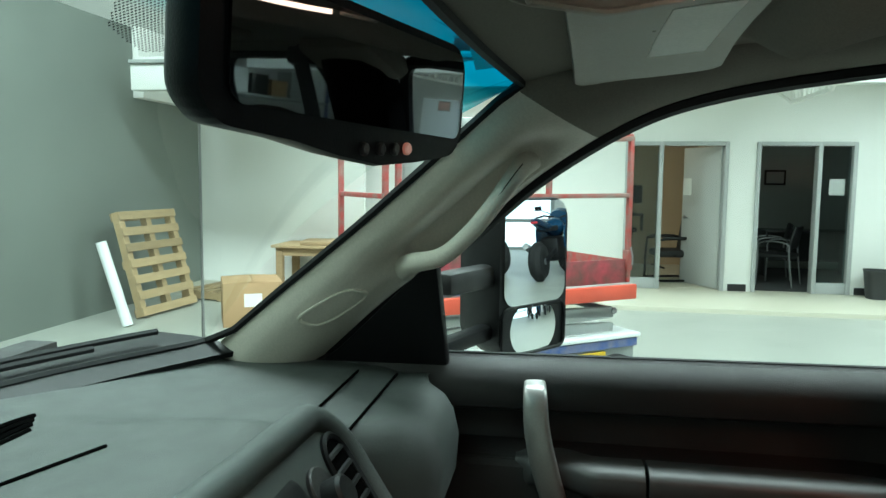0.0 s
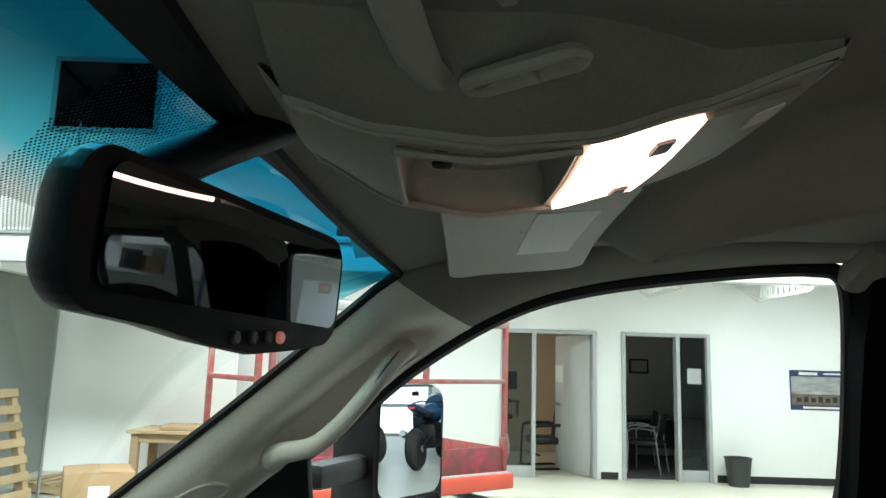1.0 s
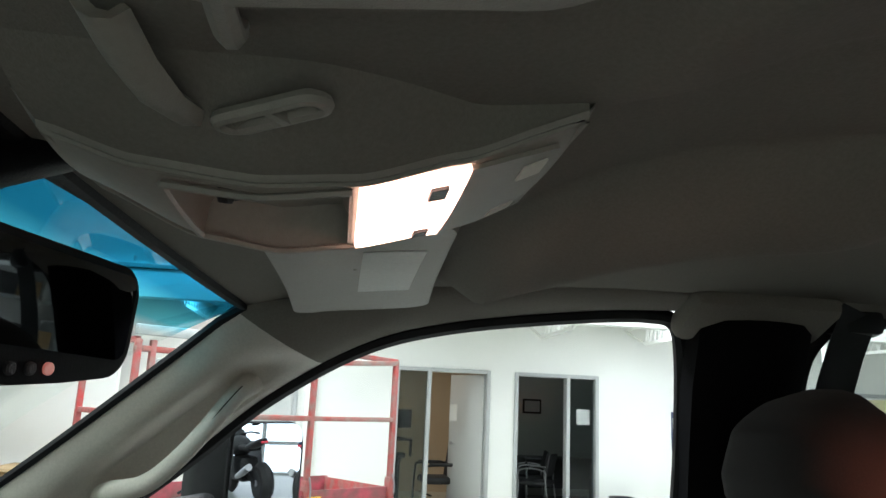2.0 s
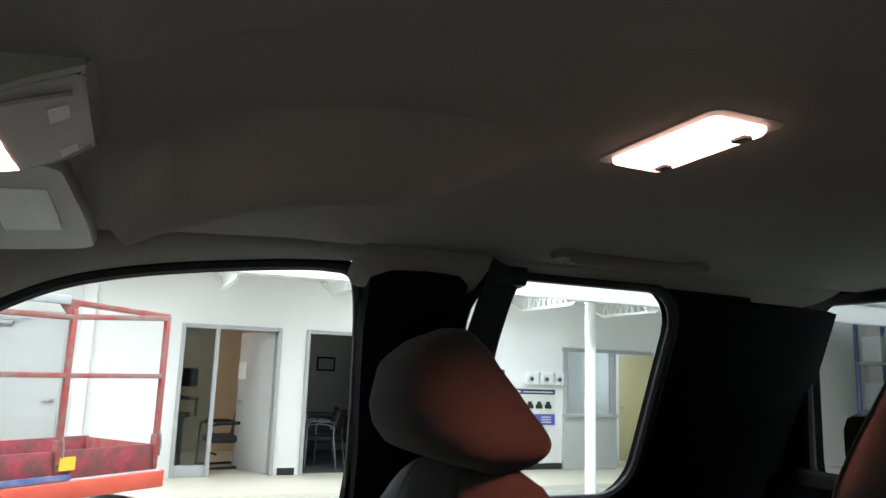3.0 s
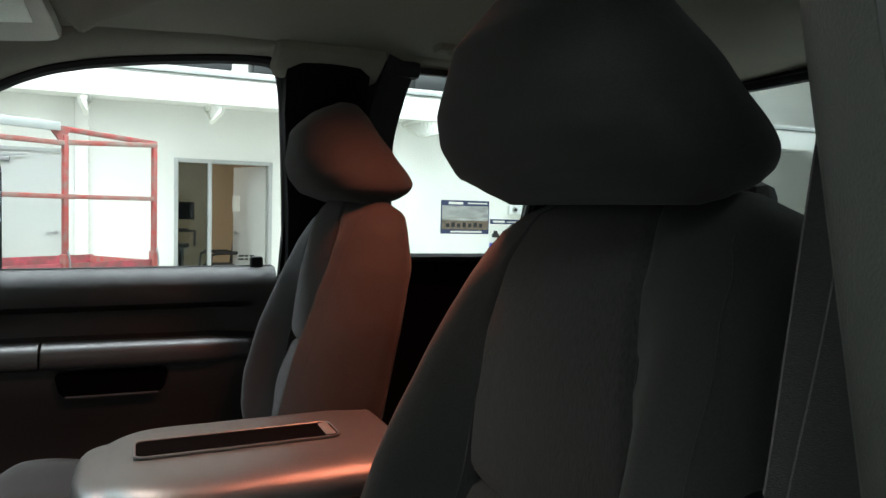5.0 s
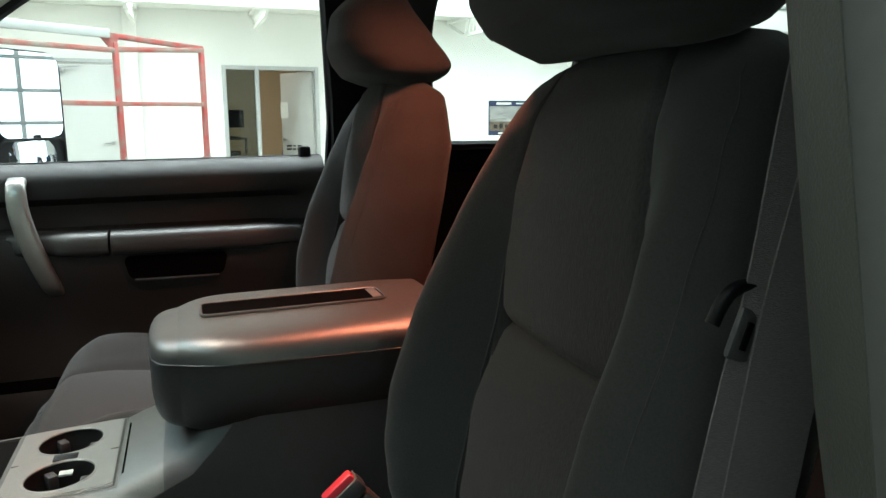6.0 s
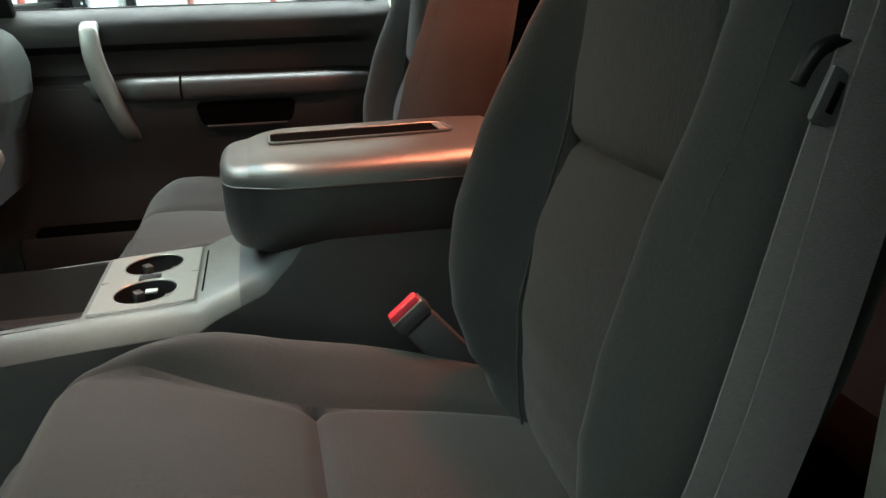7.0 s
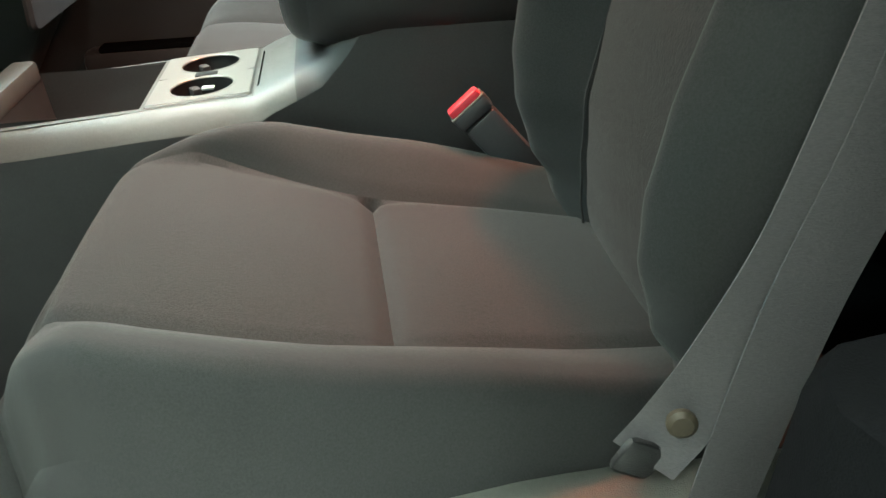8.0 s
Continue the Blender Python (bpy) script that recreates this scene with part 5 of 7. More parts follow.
# ---- rear-view mirror ----
def rear_mirror():
    t = thing("rear_view_mirror", "black rear-view mirror with a row of small buttons", "mirror", (0.02, 0.79, 1.76))
    L, R = Vector((-0.103, 0.822, 1.762)), Vector((0.137, 0.744, 1.757))
    c = (L + R) / 2
    ax = (R - L).normalized()
    nrm = Vector((ax.y, -ax.x, 0)).normalized()
    nrm = (nrm + Vector((0, 0, -0.06))).normalized()
    up = nrm.cross(ax)
    up = up if up.z > 0 else -up

    def at(u, v, w):
        return c + ax * u + up * v + nrm * w

    def outline(sx, sy, chin):
        o = []
        for u, v in fine(rounded(sx, sy, 0.022, 6), 5):
            if v < 0:
                v -= chin * bell(u, 0.02, 0.075)
            o.append((u, v))
        return o

    o1 = outline(0.258, 0.076, 0.013)
    rows = [[at(u * k, v * k, w) for u, v in o1] for k, w in ((0.55, -0.042), (0.85, -0.034), (0.97, -0.015), (1.0, 0.0), (0.985, 0.006))]
    part("housing", skin(rows, True, True), "gloss_black", t)
    part("mirror_arm", tube(spline([(-0.040, 0.818, 1.795), (-0.010, 0.802, 1.817), (0.02, 0.787, 1.836), (0.055, 0.770, 1.857)], 12), 0.0135, 12), "black", t)
    o2 = [(u * 0.90 + 0.004, v * 0.80 + 0.002) for u, v in rounded(0.256, 0.074, 0.012, 6)]
    part("mirror_glass", slab(o2, lambda u, v, w: at(u, v, 0.0065 + w), 0.002), "mirror_dim", t, "dimmed mirror glass")
    for k, u in enumerate((0.0, 0.018, 0.034, 0.049)):
        part("button", disc(at(u, -0.0415 + 0.001 * k, 0.007), nrm, 0.0040, 0.004, 14, 0.001), "redled" if k == 3 else "trim", t, "lit red button" if k == 3 else "")
    part("stalk", tube(spline([at(0.02, 0.01, -0.035), at(0.03, 0.035, -0.06), (0.06, 0.835, 1.815), (0.07, 0.85, 1.822)], 12), 0.014, 10), "black", t)


rear_mirror()


# ---- overhead console, visors, lamps ----
def overhead():
    t = thing("overhead_console", "warm grey overhead console with storage bin and reading lamp", "overhead console", (0.05, 0.6, 1.85))
    LEFT = [(0.450, -0.058), (0.49, -0.046), (0.525, -0.028), (0.585, -0.030), (0.65, -0.040), (0.70, -0.045), (0.745, -0.052)]
    RIGHT = [(0.450, 0.095), (0.49, 0.142), (0.525, 0.152), (0.585, 0.134), (0.635, 0.138), (0.69, 0.118), (0.745, 0.040)]
    HIGH = [(0.45, 1.869), (0.525, 1.846), (0.585, 1.826), (0.64, 1.818), (0.70, 1.822), (0.745, 1.834)]

    def at(k, y, w):
        """k from 0 to 1 across, y forward, w down."""
        a, b = table(y, LEFT), table(y, RIGHT)
        return Vector((a + (b - a) * k, y, table(y, HIGH) - w - 0.004 * math.sin(math.pi * clamp(k))))

    rows, left, right = [], [], []
    for j in range(41):
        y = 0.462 + 0.283 * j / 40
        a, b = at(0, y, 0), at(1, y, 0)
        up = roof_z(a.x, y) + 0.004
        g = 0.02 + 0.98 * ease(0.465, 0.62, y)
        rows.append([(a.x - 0.003, y, a.z + 0.004)] + [at(k / 12, y, 0) for k in range(13)] + [(b.x + 0.003, y, b.z + 0.004)])
        left.append([(a.x - 0.075 * g, y, roof_z(a.x - 0.075, y) + 0.004), (a.x - 0.05 * g, y, roof_z(a.x - 0.05, y) * 0.7 + a.z * 0.3), (a.x - 0.022 * g, y, a.z * 0.75 + up * 0.25), (a.x, y, a.z + 0.003)])
        right.append([(b.x, y, b.z + 0.003), (b.x + 0.012, y, b.z * 0.7 + roof_z(b.x, y) * 0.3), (b.x + 0.03, y, roof_z(b.x + 0.03, y) + 0.004)])
    bm = skin([[(p[0], p[1] - 0.006, roof_z(p[0], p[1]) + 0.006) for p in rows[0]]] + rows + [[(p[0], p[1] + 0.02, 1.86) for p in rows[-1]]])
    gap = []
    for f in bm.faces:
        q = f.calc_center_median()
        k = (q.x - table(q.y, LEFT)) / (table(q.y, RIGHT) - table(q.y, LEFT))
        if 0.590 < q.y < 0.688 and 0.09 < k < 0.91:
            gap.append(f)
    bmesh.ops.delete(bm, geom=gap, context="FACES")
    part("console_shell", bm, "overhead", t)
    part("console_skirt", skin(left), "headliner", t, "cloth-covered flank")
    part("console_skirt", skin(right), "headliner", t, "cloth-covered flank")
    part("shell_rim", tube([at(0.0, 0.463 + 0.279 * k / 40, 0.001) for k in range(41)] + [at(1.0, 0.742 - 0.279 * k / 40, 0.001) for k in range(41)], 0.0016, 6, loop=True), "overhead", t)

    def plate(ks, y0, y1, w, h, n=8):
        """A thin plate following the console between two heights of y; ks: its sides at y0 and at y1."""
        (a0, b0), (a1, b1) = ks
        rows = []
        for j in range(n + 1):
            a, b, v = a0 + (a1 - a0) * j / n, b0 + (b1 - b0) * j / n, y0 + (y1 - y0) * j / n
            rows.append([at(a + (b - a) * i / n, v, w + h) for i in range(n + 1)])
        return thick(skin(rows), h)

    loop = [(0.06 + 0.88 * k / 12, 0.587) for k in range(13)] + [(0.94, 0.587 + 0.104 * k / 8) for k in range(1, 9)] + [(0.94 - 0.88 * k / 12, 0.691) for k in range(1, 13)] + [(0.06, 0.691 - 0.104 * k / 8) for k in range(1, 8)]
    hollow = []
    for f, w in ((1.0, 0.0002), (0.99, -0.006), (0.95, -0.022), (0.85, -0.030), (0.4, -0.032), (0.02, -0.032)):
        hollow.append([at(0.5 + (k - 0.5) * f, 0.639 + (y - 0.639) * f, w) for k, y in loop])
    part("storage_bin", skin(hollow, True), "overhead", t, "open storage bin")
    part("bin_clip", tube(spline([at(0.30, 0.672, -0.020), at(0.36, 0.660, -0.010), at(0.44, 0.668, -0.012), at(0.50, 0.655, -0.020)], 12), 0.003, 6), "trim", t, "dark spring clip in the bin")
    part("bin_rim", tube([at(0.06 + 0.06 * k / 10, 0.588 + 0.102 * k / 10, 0.002) for k in range(11)] + [at(0.12 + 0.76 * k / 10, 0.690, 0.002) for k in range(11)] + [at(0.88 + 0.06 * k / 10, 0.690 - 0.102 * k / 10, 0.002) for k in range(11)], 0.0025, 6), "overhead", t)
    lens = part("lamp_lens", plate(((0.05, 0.95), (0.04, 0.90)), 0.520, 0.583, 0.0006, 0.004), "lens", t, "lit reading lamp lens")
    for k in (0.20, 0.80):
        part("lamp_switch", plate(((k - 0.05, k + 0.06), (k - 0.05, k + 0.06)), 0.530, 0.541, 0.004, 0.003, 2), "trim", lens)
    part("blank_panel", plate(((0.14, 0.92), (0.06, 0.95)), 0.470, 0.520, 0.0006, 0.003), "overhead", t)
    for k in (0.27, 0.80):
        part("button", plate(((k - 0.06, k + 0.07), (k - 0.06, k + 0.07)), 0.473, 0.486, 0.003, 0.002, 2), "pillar", t)


overhead()
_d = bpy.data.lights.new("reading_lamp_bulb", "AREA")
_d.shape, _d.size, _d.size_y, _d.energy, _d.color = "RECTANGLE", 0.11, 0.05, 2.3, (1.0, 0.82, 0.68)
_d.spread = radians(120)
_o = new("reading_lamp_bulb", _d)
_o.matrix_world = pose(0.050, 0.552, 1.808, -4, 10, 0)
tagged(_o, "warm bulb of the overhead reading lamp", "lamp")


def dome():
    t = thing("dome_lamp", "lit rectangular dome lamp in the headliner", "lamp", (-0.02, -0.045, 1.90))

    def at(u, v, w):
        x, y = -0.028 + u, -0.045 + v
        return Vector((x, y, 1.9065 - w))

    part("bezel", slab(rounded(0.178, 0.086, 0.014, 5), lambda u, v, w: at(u, v, w - 0.008), 0.008, 0.003), "overhead", t)
    lens = part("lamp_lens", slab(rounded(0.147, 0.063, 0.008, 5), lambda u, v, w: at(u, v, -0.004 + w), 0.010, 0.003), "lens", t, "lit dome lamp lens")
    for u in (-0.052, 0.052):
        part("lamp_switch", slab([(p[0] + u, p[1] - 0.019) for p in rounded(0.018, 0.011, 0.003, 3)], lambda a, b, w: at(a, b, 0.0055 + w), 0.003), "trim", lens)


dome()
_d = bpy.data.lights.new("dome_lamp_bulb", "AREA")
_d.shape, _d.size, _d.size_y, _d.energy, _d.color = "RECTANGLE", 0.14, 0.06, 4.4, (1.0, 0.25, 0.13)
_d.spread = radians(126)
_o = new("dome_lamp_bulb", _d)
_o.matrix_world = pose(-0.028, -0.045, 1.897)
tagged(_o, "warm bulb of the dome lamp", "lamp")


def visor(side, label):
    t = thing("sun_visor", label, "sun visor", (side * 0.38, 0.6, 1.85), "sun visors")

    def at(u, v, w):
        x, y = 0.355 + u, 0.580 + v
        return Vector((side * x, y, roof_z(x, y) + 0.004 - w - 0.012 * ease(0.05, 0.2, u)))

    out = [(u + 0.012, v - 0.02 * ease(0.1, 0.2, u)) for u, v in rounded(0.40, 0.178, 0.035, 6)]
    fo = fine(out, 4)
    part("visor_pad", skin([[at(u * k, v * k, w) for u, v in fo] for k, w in ((1.0, 0.0), (1.0, 0.012), (0.97, 0.018), (0.75, 0.018), (0.5, 0.018), (0.25, 0.018), (0.02, 0.018))], True), "overhead", t)
    part("warning_label", slab(fine([(p[0] + 0.012, p[1] - 0.037) for p in rounded(0.195, 0.062, 0.002, 2)], 3), lambda u, v, w: at(u, v, 0.0182 + w), 0.0008), "label", t, "pale printed warning label")
    part("pivot", tube([at(-0.21, 0.06, -0.004), at(-0.17, 0.06, 0.006)], 0.006, 8), "overhead", t)
    part("clip", tube(spline([at(-0.22, 0.06, -0.01), at(-0.215, 0.06, 0.012), at(-0.17, 0.06, 0.014)], 8), 0.006, 8), "overhead", t)
    return t


visor(1, "warm grey passenger sun visor folded up, with a pale label")
dv = visor(-1, "warm grey driver's sun visor folded up, with a pale label")
# inboard hook of the driver's visor: a ring-shaped mount and the curved rod end
mount = [(-0.088 + 0.82 * u - 0.5 * v, 0.628 - 0.5 * u - 0.82 * v) for u, v in rounded(0.016, 0.058, 0.007, 5)]
part("visor_mount", tube([(u, v, roof_z(u, v) - 0.020) for u, v in mount], 0.0042, 8, loop=True), "overhead", dv)
part("mount_bar", span((-0.082, 0.620, 1.838), (-0.096, 0.630, 1.838), 0.006, 0.007, 0.002), "overhead", dv)
part("rod_end", thick(skin([[(x - 0.002, y + 0.009, z), (x - 0.001, y + 0.005, z - 0.005), (x, y, z - 0.007), (x + 0.001, y - 0.007, z - 0.006), (x + 0.002, y - 0.013, z)] for x, y, z in ((-0.150, 0.690, 1.852), (-0.128, 0.684, 1.842), (-0.100, 0.678, 1.838), (-0.075, 0.670, 1.840), (-0.056, 0.664, 1.848))]), 0.006), "overhead", dv)

# ---- things in the workshop ----
def lift():
    """Small scissor lift: railed platform on a folded scissor stack and a wheeled chassis."""
    A, B = Vector((3.57, 1.655, 0)), Vector((4.70, 0.18, 0))
    along = (A - B).normalized()
    away = Vector((-along.y, along.x, 0))
    away = away if away.x > 0 else -away
    W, Ln = 0.76, (A - B).length
    t = thing("scissor_lift", "worn red scissor lift with railings, parked and lowered", "scissor lift", (B + along * Ln / 2 + away * W / 2 + Vector((0, 0, GROUND))))

    def at(s, d, z):
        return B + along * s + away * d + Vector((0, 0, z))

    top, mid, deck = 1.985, 1.60, 0.985
    # posts and rails of the near side, in two hinged lengths
    for a in (0.02, 0.70, Ln - 0.10, Ln - 0.02):
        p = part("post", span(at(a, 0.02, deck + 0.02), at(a, 0.02, top), 0.034, 0.034, 0.006, along), "liftred", t)
        part("post_socket", span(at(a, 0.02, deck + 0.10), at(a, 0.02, deck + 0.24), 0.050, 0.050, 0.006, along), "liftred", p)
        part("locking_pin", tube([at(a, -0.01, deck + 0.26), at(a, -0.03, deck + 0.20), at(a, -0.03, deck + 0.14)], 0.006, 6), "steel", p)
    part("top_rail", span(at(0, 0.02, top), at(0.70, 0.02, top - 0.045), 0.034, 0.034, 0.006), "liftbare", t, "bare worn steel rail")
    part("top_rail", span(at(0, 0.03, top + 0.012), at(0.80, 0.03, top + 0.045), 0.034, 0.034, 0.006), "liftred", t)
    part("mid_rail", span(at(0, 0.02, mid), at(0.70, 0.02, mid - 0.005), 0.030, 0.030, 0.006), "liftbare", t, "bare worn steel rail")
    part("top_rail", span(at(0.74, 0.02, top + 0.05), at(Ln, 0.02, top + 0.05), 0.045, 0.055, 0.006), "liftgrey", t, "scuffed grey top rail")
    part("top_rail", span(at(0.70, 0.02, top - 0.05), at(Ln, 0.02, top - 0.05), 0.032, 0.032, 0.006), "liftbare", t)
    part("mid_rail", span(at(0.70, 0.02, mid - 0.005), at(Ln, 0.02, mid), 0.032, 0.032, 0.006), "liftbare", t)
    part("gusset", slab([(0.66, top + 0.05), (0.84, top + 0.07), (0.72, top - 0.06)], lambda u, v, w: at(u, 0.012 + w, v), 0.012), "liftred", t)
    part("end_rail", span(at(Ln - 0.02, 0.03, top - 0.003), at(Ln - 0.02, W - 0.03, top - 0.003), 0.034, 0.034, 0.006), "liftred", t)
    part("end_rail", span(at(Ln - 0.02, 0.03, mid - 0.003), at(Ln - 0.02, W - 0.03, mid - 0.003), 0.030, 0.030, 0.006), "liftred", t)
    part("post", span(at(Ln - 0.02, W - 0.02, deck + 0.02), at(Ln - 0.02, W - 0.02, top), 0.034, 0.034, 0.006, along), "liftred", t)
    for d in (0.02, W - 0.02):
        part("toe_board", span(at(0, d, deck + 0.095), at(Ln, d, deck + 0.095), 0.012, 0.17, 0.003), "liftdeck", t, "scuffed red and brown toe board")
    for a in (0.02, Ln - 0.02):
        part("toe_board", span(at(a, 0.02, deck + 0.092), at(a, W - 0.02, deck + 0.092), 0.012, 0.16, 0.003), "liftred", t)
    part("deck", span(at(-0.02, W / 2, deck), at(Ln + 0.02, W / 2, deck), W, 0.03, 0.005), "liftgrey", t)
    for d in (-0.012, W + 0.012):
        part("deck_frame", span(at(-0.03, d, deck - 0.045), at(Ln + 0.03, d, deck - 0.045), 0.04, 0.10, 0.008), "orange", t, "orange-red painted deck frame")
    part("deck_frame", span(at(-0.02, 0, deck - 0.045), at(-0.02, W, deck - 0.045), 0.04, 0.098, 0.008), "orange", t, "orange-red painted deck frame")
    part("warning_sticker", span(at(0.60, -0.001, deck + 0.105), at(0.70, -0.001, deck + 0.105), 0.015, 0.075), "yellow", t, "yellow warning sticker")
    part("marking_stripe", span(at(0.62, -0.001, deck + 0.03), at(1.7, -0.001, deck + 0.03), 0.015, 0.03), "blue", t, "worn blue stripe")
    # control box with its cable
    part("control_box", box(at(Ln - 0.28, 0.16, top - 0.22), (0.30, 0.20, 0.26), 0.02, pose(0, 0, 0, 0, 0, 20)), "liftgrey", t, "grey control box on the railing")
    part("cable", tube(spline([at(Ln - 0.28, 0.10, top - 0.34), at(Ln - 0.36, 0.06, top - 0.5), at(Ln - 0.40, 0.05, top - 0.75), at(Ln - 0.35, 0.05, deck + 0.2)], 20), 0.008, 6), "black", t)
    # folded scissor arms
    for k, z in enumerate((0.88, 0.81, 0.75, 0.70)):
        for d in (0.12, W - 0.12):
            up = 0.03 if k % 2 else -0.03
            part("scissor_arm", span(at(0.06, d, z - up), at(Ln - 0.08, d, z + up), 0.05, 0.075, 0.008), "liftgrey", t)
    for s in (0.06, Ln / 2, Ln - 0.08):
        part("pivot_pin", span(at(s, 0.08, 0.79), at(s, W - 0.08, 0.79), 0.05, 0.05, 0.02), "steel", t)
    # chassis
    part("chassis", span(at(-0.06, W / 2, 0.50), at(Ln + 0.02, W / 2, 0.50), W - 0.02, 0.24, 0.015), "liftgrey", t)
    part("chassis_top", span(at(-0.08, W / 2, 0.635), at(Ln + 0.04, W / 2, 0.635), W + 0.06, 0.03, 0.006), "tube", t)
    part("stripe", span(at(-0.06, -0.006, 0.585), at(Ln, -0.006, 0.585), 0.02, 0.055), "blue", t, "worn blue stripe along the chassis")
    part("warning_sticker", span(at(0.22, -0.008, 0.49), at(0.46, -0.008, 0.49), 0.02, 0.10), "yellow", t, "yellow warning sticker")
    part("warning_sticker", span(at(0.46, -0.008, 0.49), at(0.60, -0.008, 0.49), 0.02, 0.10), "orange", t, "red warning sticker")
    for s in (0.12, Ln - 0.18):
        for d in (0.0, W):
            w = part("wheel", disc(at(s, d - 0.02 if d < 0.1 else d + 0.02, GROUND + 0.20), away, 0.20, 0.10, 28, 0.012), "tyre", t)
            part("hub", disc(at(s, d - 0.075 if d < 0.1 else d + 0.075, GROUND + 0.20), away, 0.12, 0.012, 20, 0.003), "liftbare", w)
    return t


lift()


def pallet(m, label):
    """A wooden pallet, built flat and set by m: planks along x, bearers along y."""
    t = thing("wooden_pallet", label, "pallet", m.translation, "pallets")
    Lx, Ly = 1.0, 1.2

    def plank(c, s, name):
        bm = box(c, s, 0.003, seg=1)
        bmesh.ops.transform(bm, matrix=m, verts=bm.verts)
        part(name, bm, "wood", t)

    for k in range(3):
        plank((0.05 + 0.45 * k, Ly / 2, 0.06), (0.09, Ly, 0.085), "bearer")
    for k in range(7):
        plank((Lx / 2, 0.05 + (Ly - 0.1) / 6 * k, 0.114), (Lx, 0.095, 0.020), "plank")
    for k in range(3):
        plank((Lx / 2, 0.05 + (Ly - 0.1) / 2 * k, 0.009), (Lx, 0.095, 0.018), "plank")
    return t


# leaning against the grey wall: its length climbs towards the wall
lean = Matrix.Translation((6.90, 5.32, GROUND)) @ pose(0, 0, 0, 0, 0, -6) @ pose(0, 0, 0, 75, 0, 0)
pallet(lean, "pale pine pallet leaning against the grey wall")
pallet(Matrix.Translation((8.0, 4.35, GROUND)) @ pose(0, 0, 0, 0, 0, -12), "pale pine pallet lying on the floor")


def white_pipe():
    a, b = Vector((6.50, 5.16, GROUND + 0.01)), Vector((6.47, 5.42, 1.0))
    d = b - a
    solo("white_pipe", tube([a + d * k / 6 for k in range(7)], 0.055, 20), "tube", "white plastic pipe leaning against the grey wall", "pipe")


white_pipe()


def carton(c, s, rz, label, flaps=True):
    t = thing("cardboard_box", label, "box", (c[0], c[1], c[2] - s[2] / 2), "cartons")
    m = pose(0, 0, 0, 0, 0, rz)
    part("box_body", box(c, s, 0.006, m), "card", t)
    if flaps:
        for sgn in (-1, 1):
            a = m @ Vector((0, sgn * s[1] / 4, 0))
            part("flap", box((c[0] + a.x, c[1] + a.y, c[2] + s[2] / 2 + 0.004), (s[0] * 0.98, s[1] * 0.485, 0.005), 0.001, m @ pose(0, 0, 0, sgn * -2, 0, 0)), "card", t)
    a = m @ Vector((-s[0] / 2 - 0.001, 0.0, 0))
    part("paper_label", box((c[0] + a.x, c[1] + a.y, c[2] + s[2] * 0.1), (0.002, s[1] * 0.3, s[2] * 0.3), 0.0, m), "label", t, "white shipping label")
    return t


carton((7.05, 4.02, GROUND + 0.235), (0.62, 0.62, 0.47), 28, "brown cardboard box standing on the floor")


def trestle():
    t = thing("wooden_table", "rough timber work table against the white wall", "table", (9.0, 3.95, GROUND))
    z = 0.78
    for k in range(6):
        part("top_plank", box((8.75 + 0.13 * k, 3.85, z), (0.125, 1.25, 0.035), 0.003, seg=1), "wood", t)
    for x in (8.78, 9.36):
        for y in (3.32, 4.38):
            part("leg", box((x, y, (z + GROUND) / 2 - 0.01), (0.09, 0.09, z - GROUND - 0.02), 0.004, seg=1), "wood", t)
        part("apron", box((x, 3.85, z - 0.075), (0.04, 1.05, 0.11), 0.003, seg=1), "wood", t)
    for y in (3.30, 4.40):
        part("apron", box((9.07, y, z - 0.075), (0.56, 0.04, 0.11), 0.003, seg=1), "wood", t)
    return t


trestle()
solo("wood_board", box((9.05, 3.75, 0.825), (0.55, 0.75, 0.05), 0.004, pose(0, 0, 0, 0, 0, 8)), "wood", "loose pine board lying on the work table", "board")


def bin_can():
    t = thing("waste_bin", "dark grey plastic waste bin by the office wall", "bin", (9.92, -3.50, SLAB))
    rows = []
    for z, r in ((0.0, 0.125), (0.02, 0.13), (0.36, 0.165), (0.372, 0.176), (0.385, 0.176), (0.385, 0.160), (0.05, 0.12)):
        rows.append([(9.92 + r * math.copysign(abs(math.cos(q)) ** 0.7, math.cos(q)), -3.50 + r * math.copysign(abs(math.sin(q)) ** 0.7, math.sin(q)), SLAB + z) for q in (2 * math.pi * k / 32 for k in range(32))])
    part("bin_body", skin(rows, True, True), "bin", t)


bin_can()


def poster(name, y0, y1, z0, z1, label):
    t = thing(name, label, "poster", (WALL_X, (y0 + y1) / 2, z0), "posters")
    x = WALL_X - 0.004
    return t, lambda a, b, c, d, depth=0.0: box((x - depth, y0 + (y1 - y0) * (a + b) / 2, z0 + (z1 - z0) * (c + d) / 2), (0.006, abs(y1 - y0) * (b - a), (z1 - z0) * (d - c)))


t, at = poster("wall_poster", -4.39, -5.29, 1.21, 1.775, "landscape poster with a dark border on the white wall")
part("sheet", at(0, 1, 0, 1), "navy", t)
part("picture_sky", at(0.02, 0.98, 0.50, 0.84, 0.004), "postsky", t, "pale cloudy sky of the photograph")
part("picture_hills", at(0.02, 0.98, 0.40, 0.50, 0.004), "postphoto", t, "dark hills of the photograph")
part("picture_ground", at(0.02, 0.98, 0.13, 0.40, 0.004), "postground", t, "brown ground of the photograph")
for k in range(7):
    part("pictured_vehicle", at(0.10 + 0.115 * k, 0.17 + 0.115 * k, 0.20, 0.31 + 0.03 * (k % 2), 0.007), "chair", t, "small dark vehicle picture")
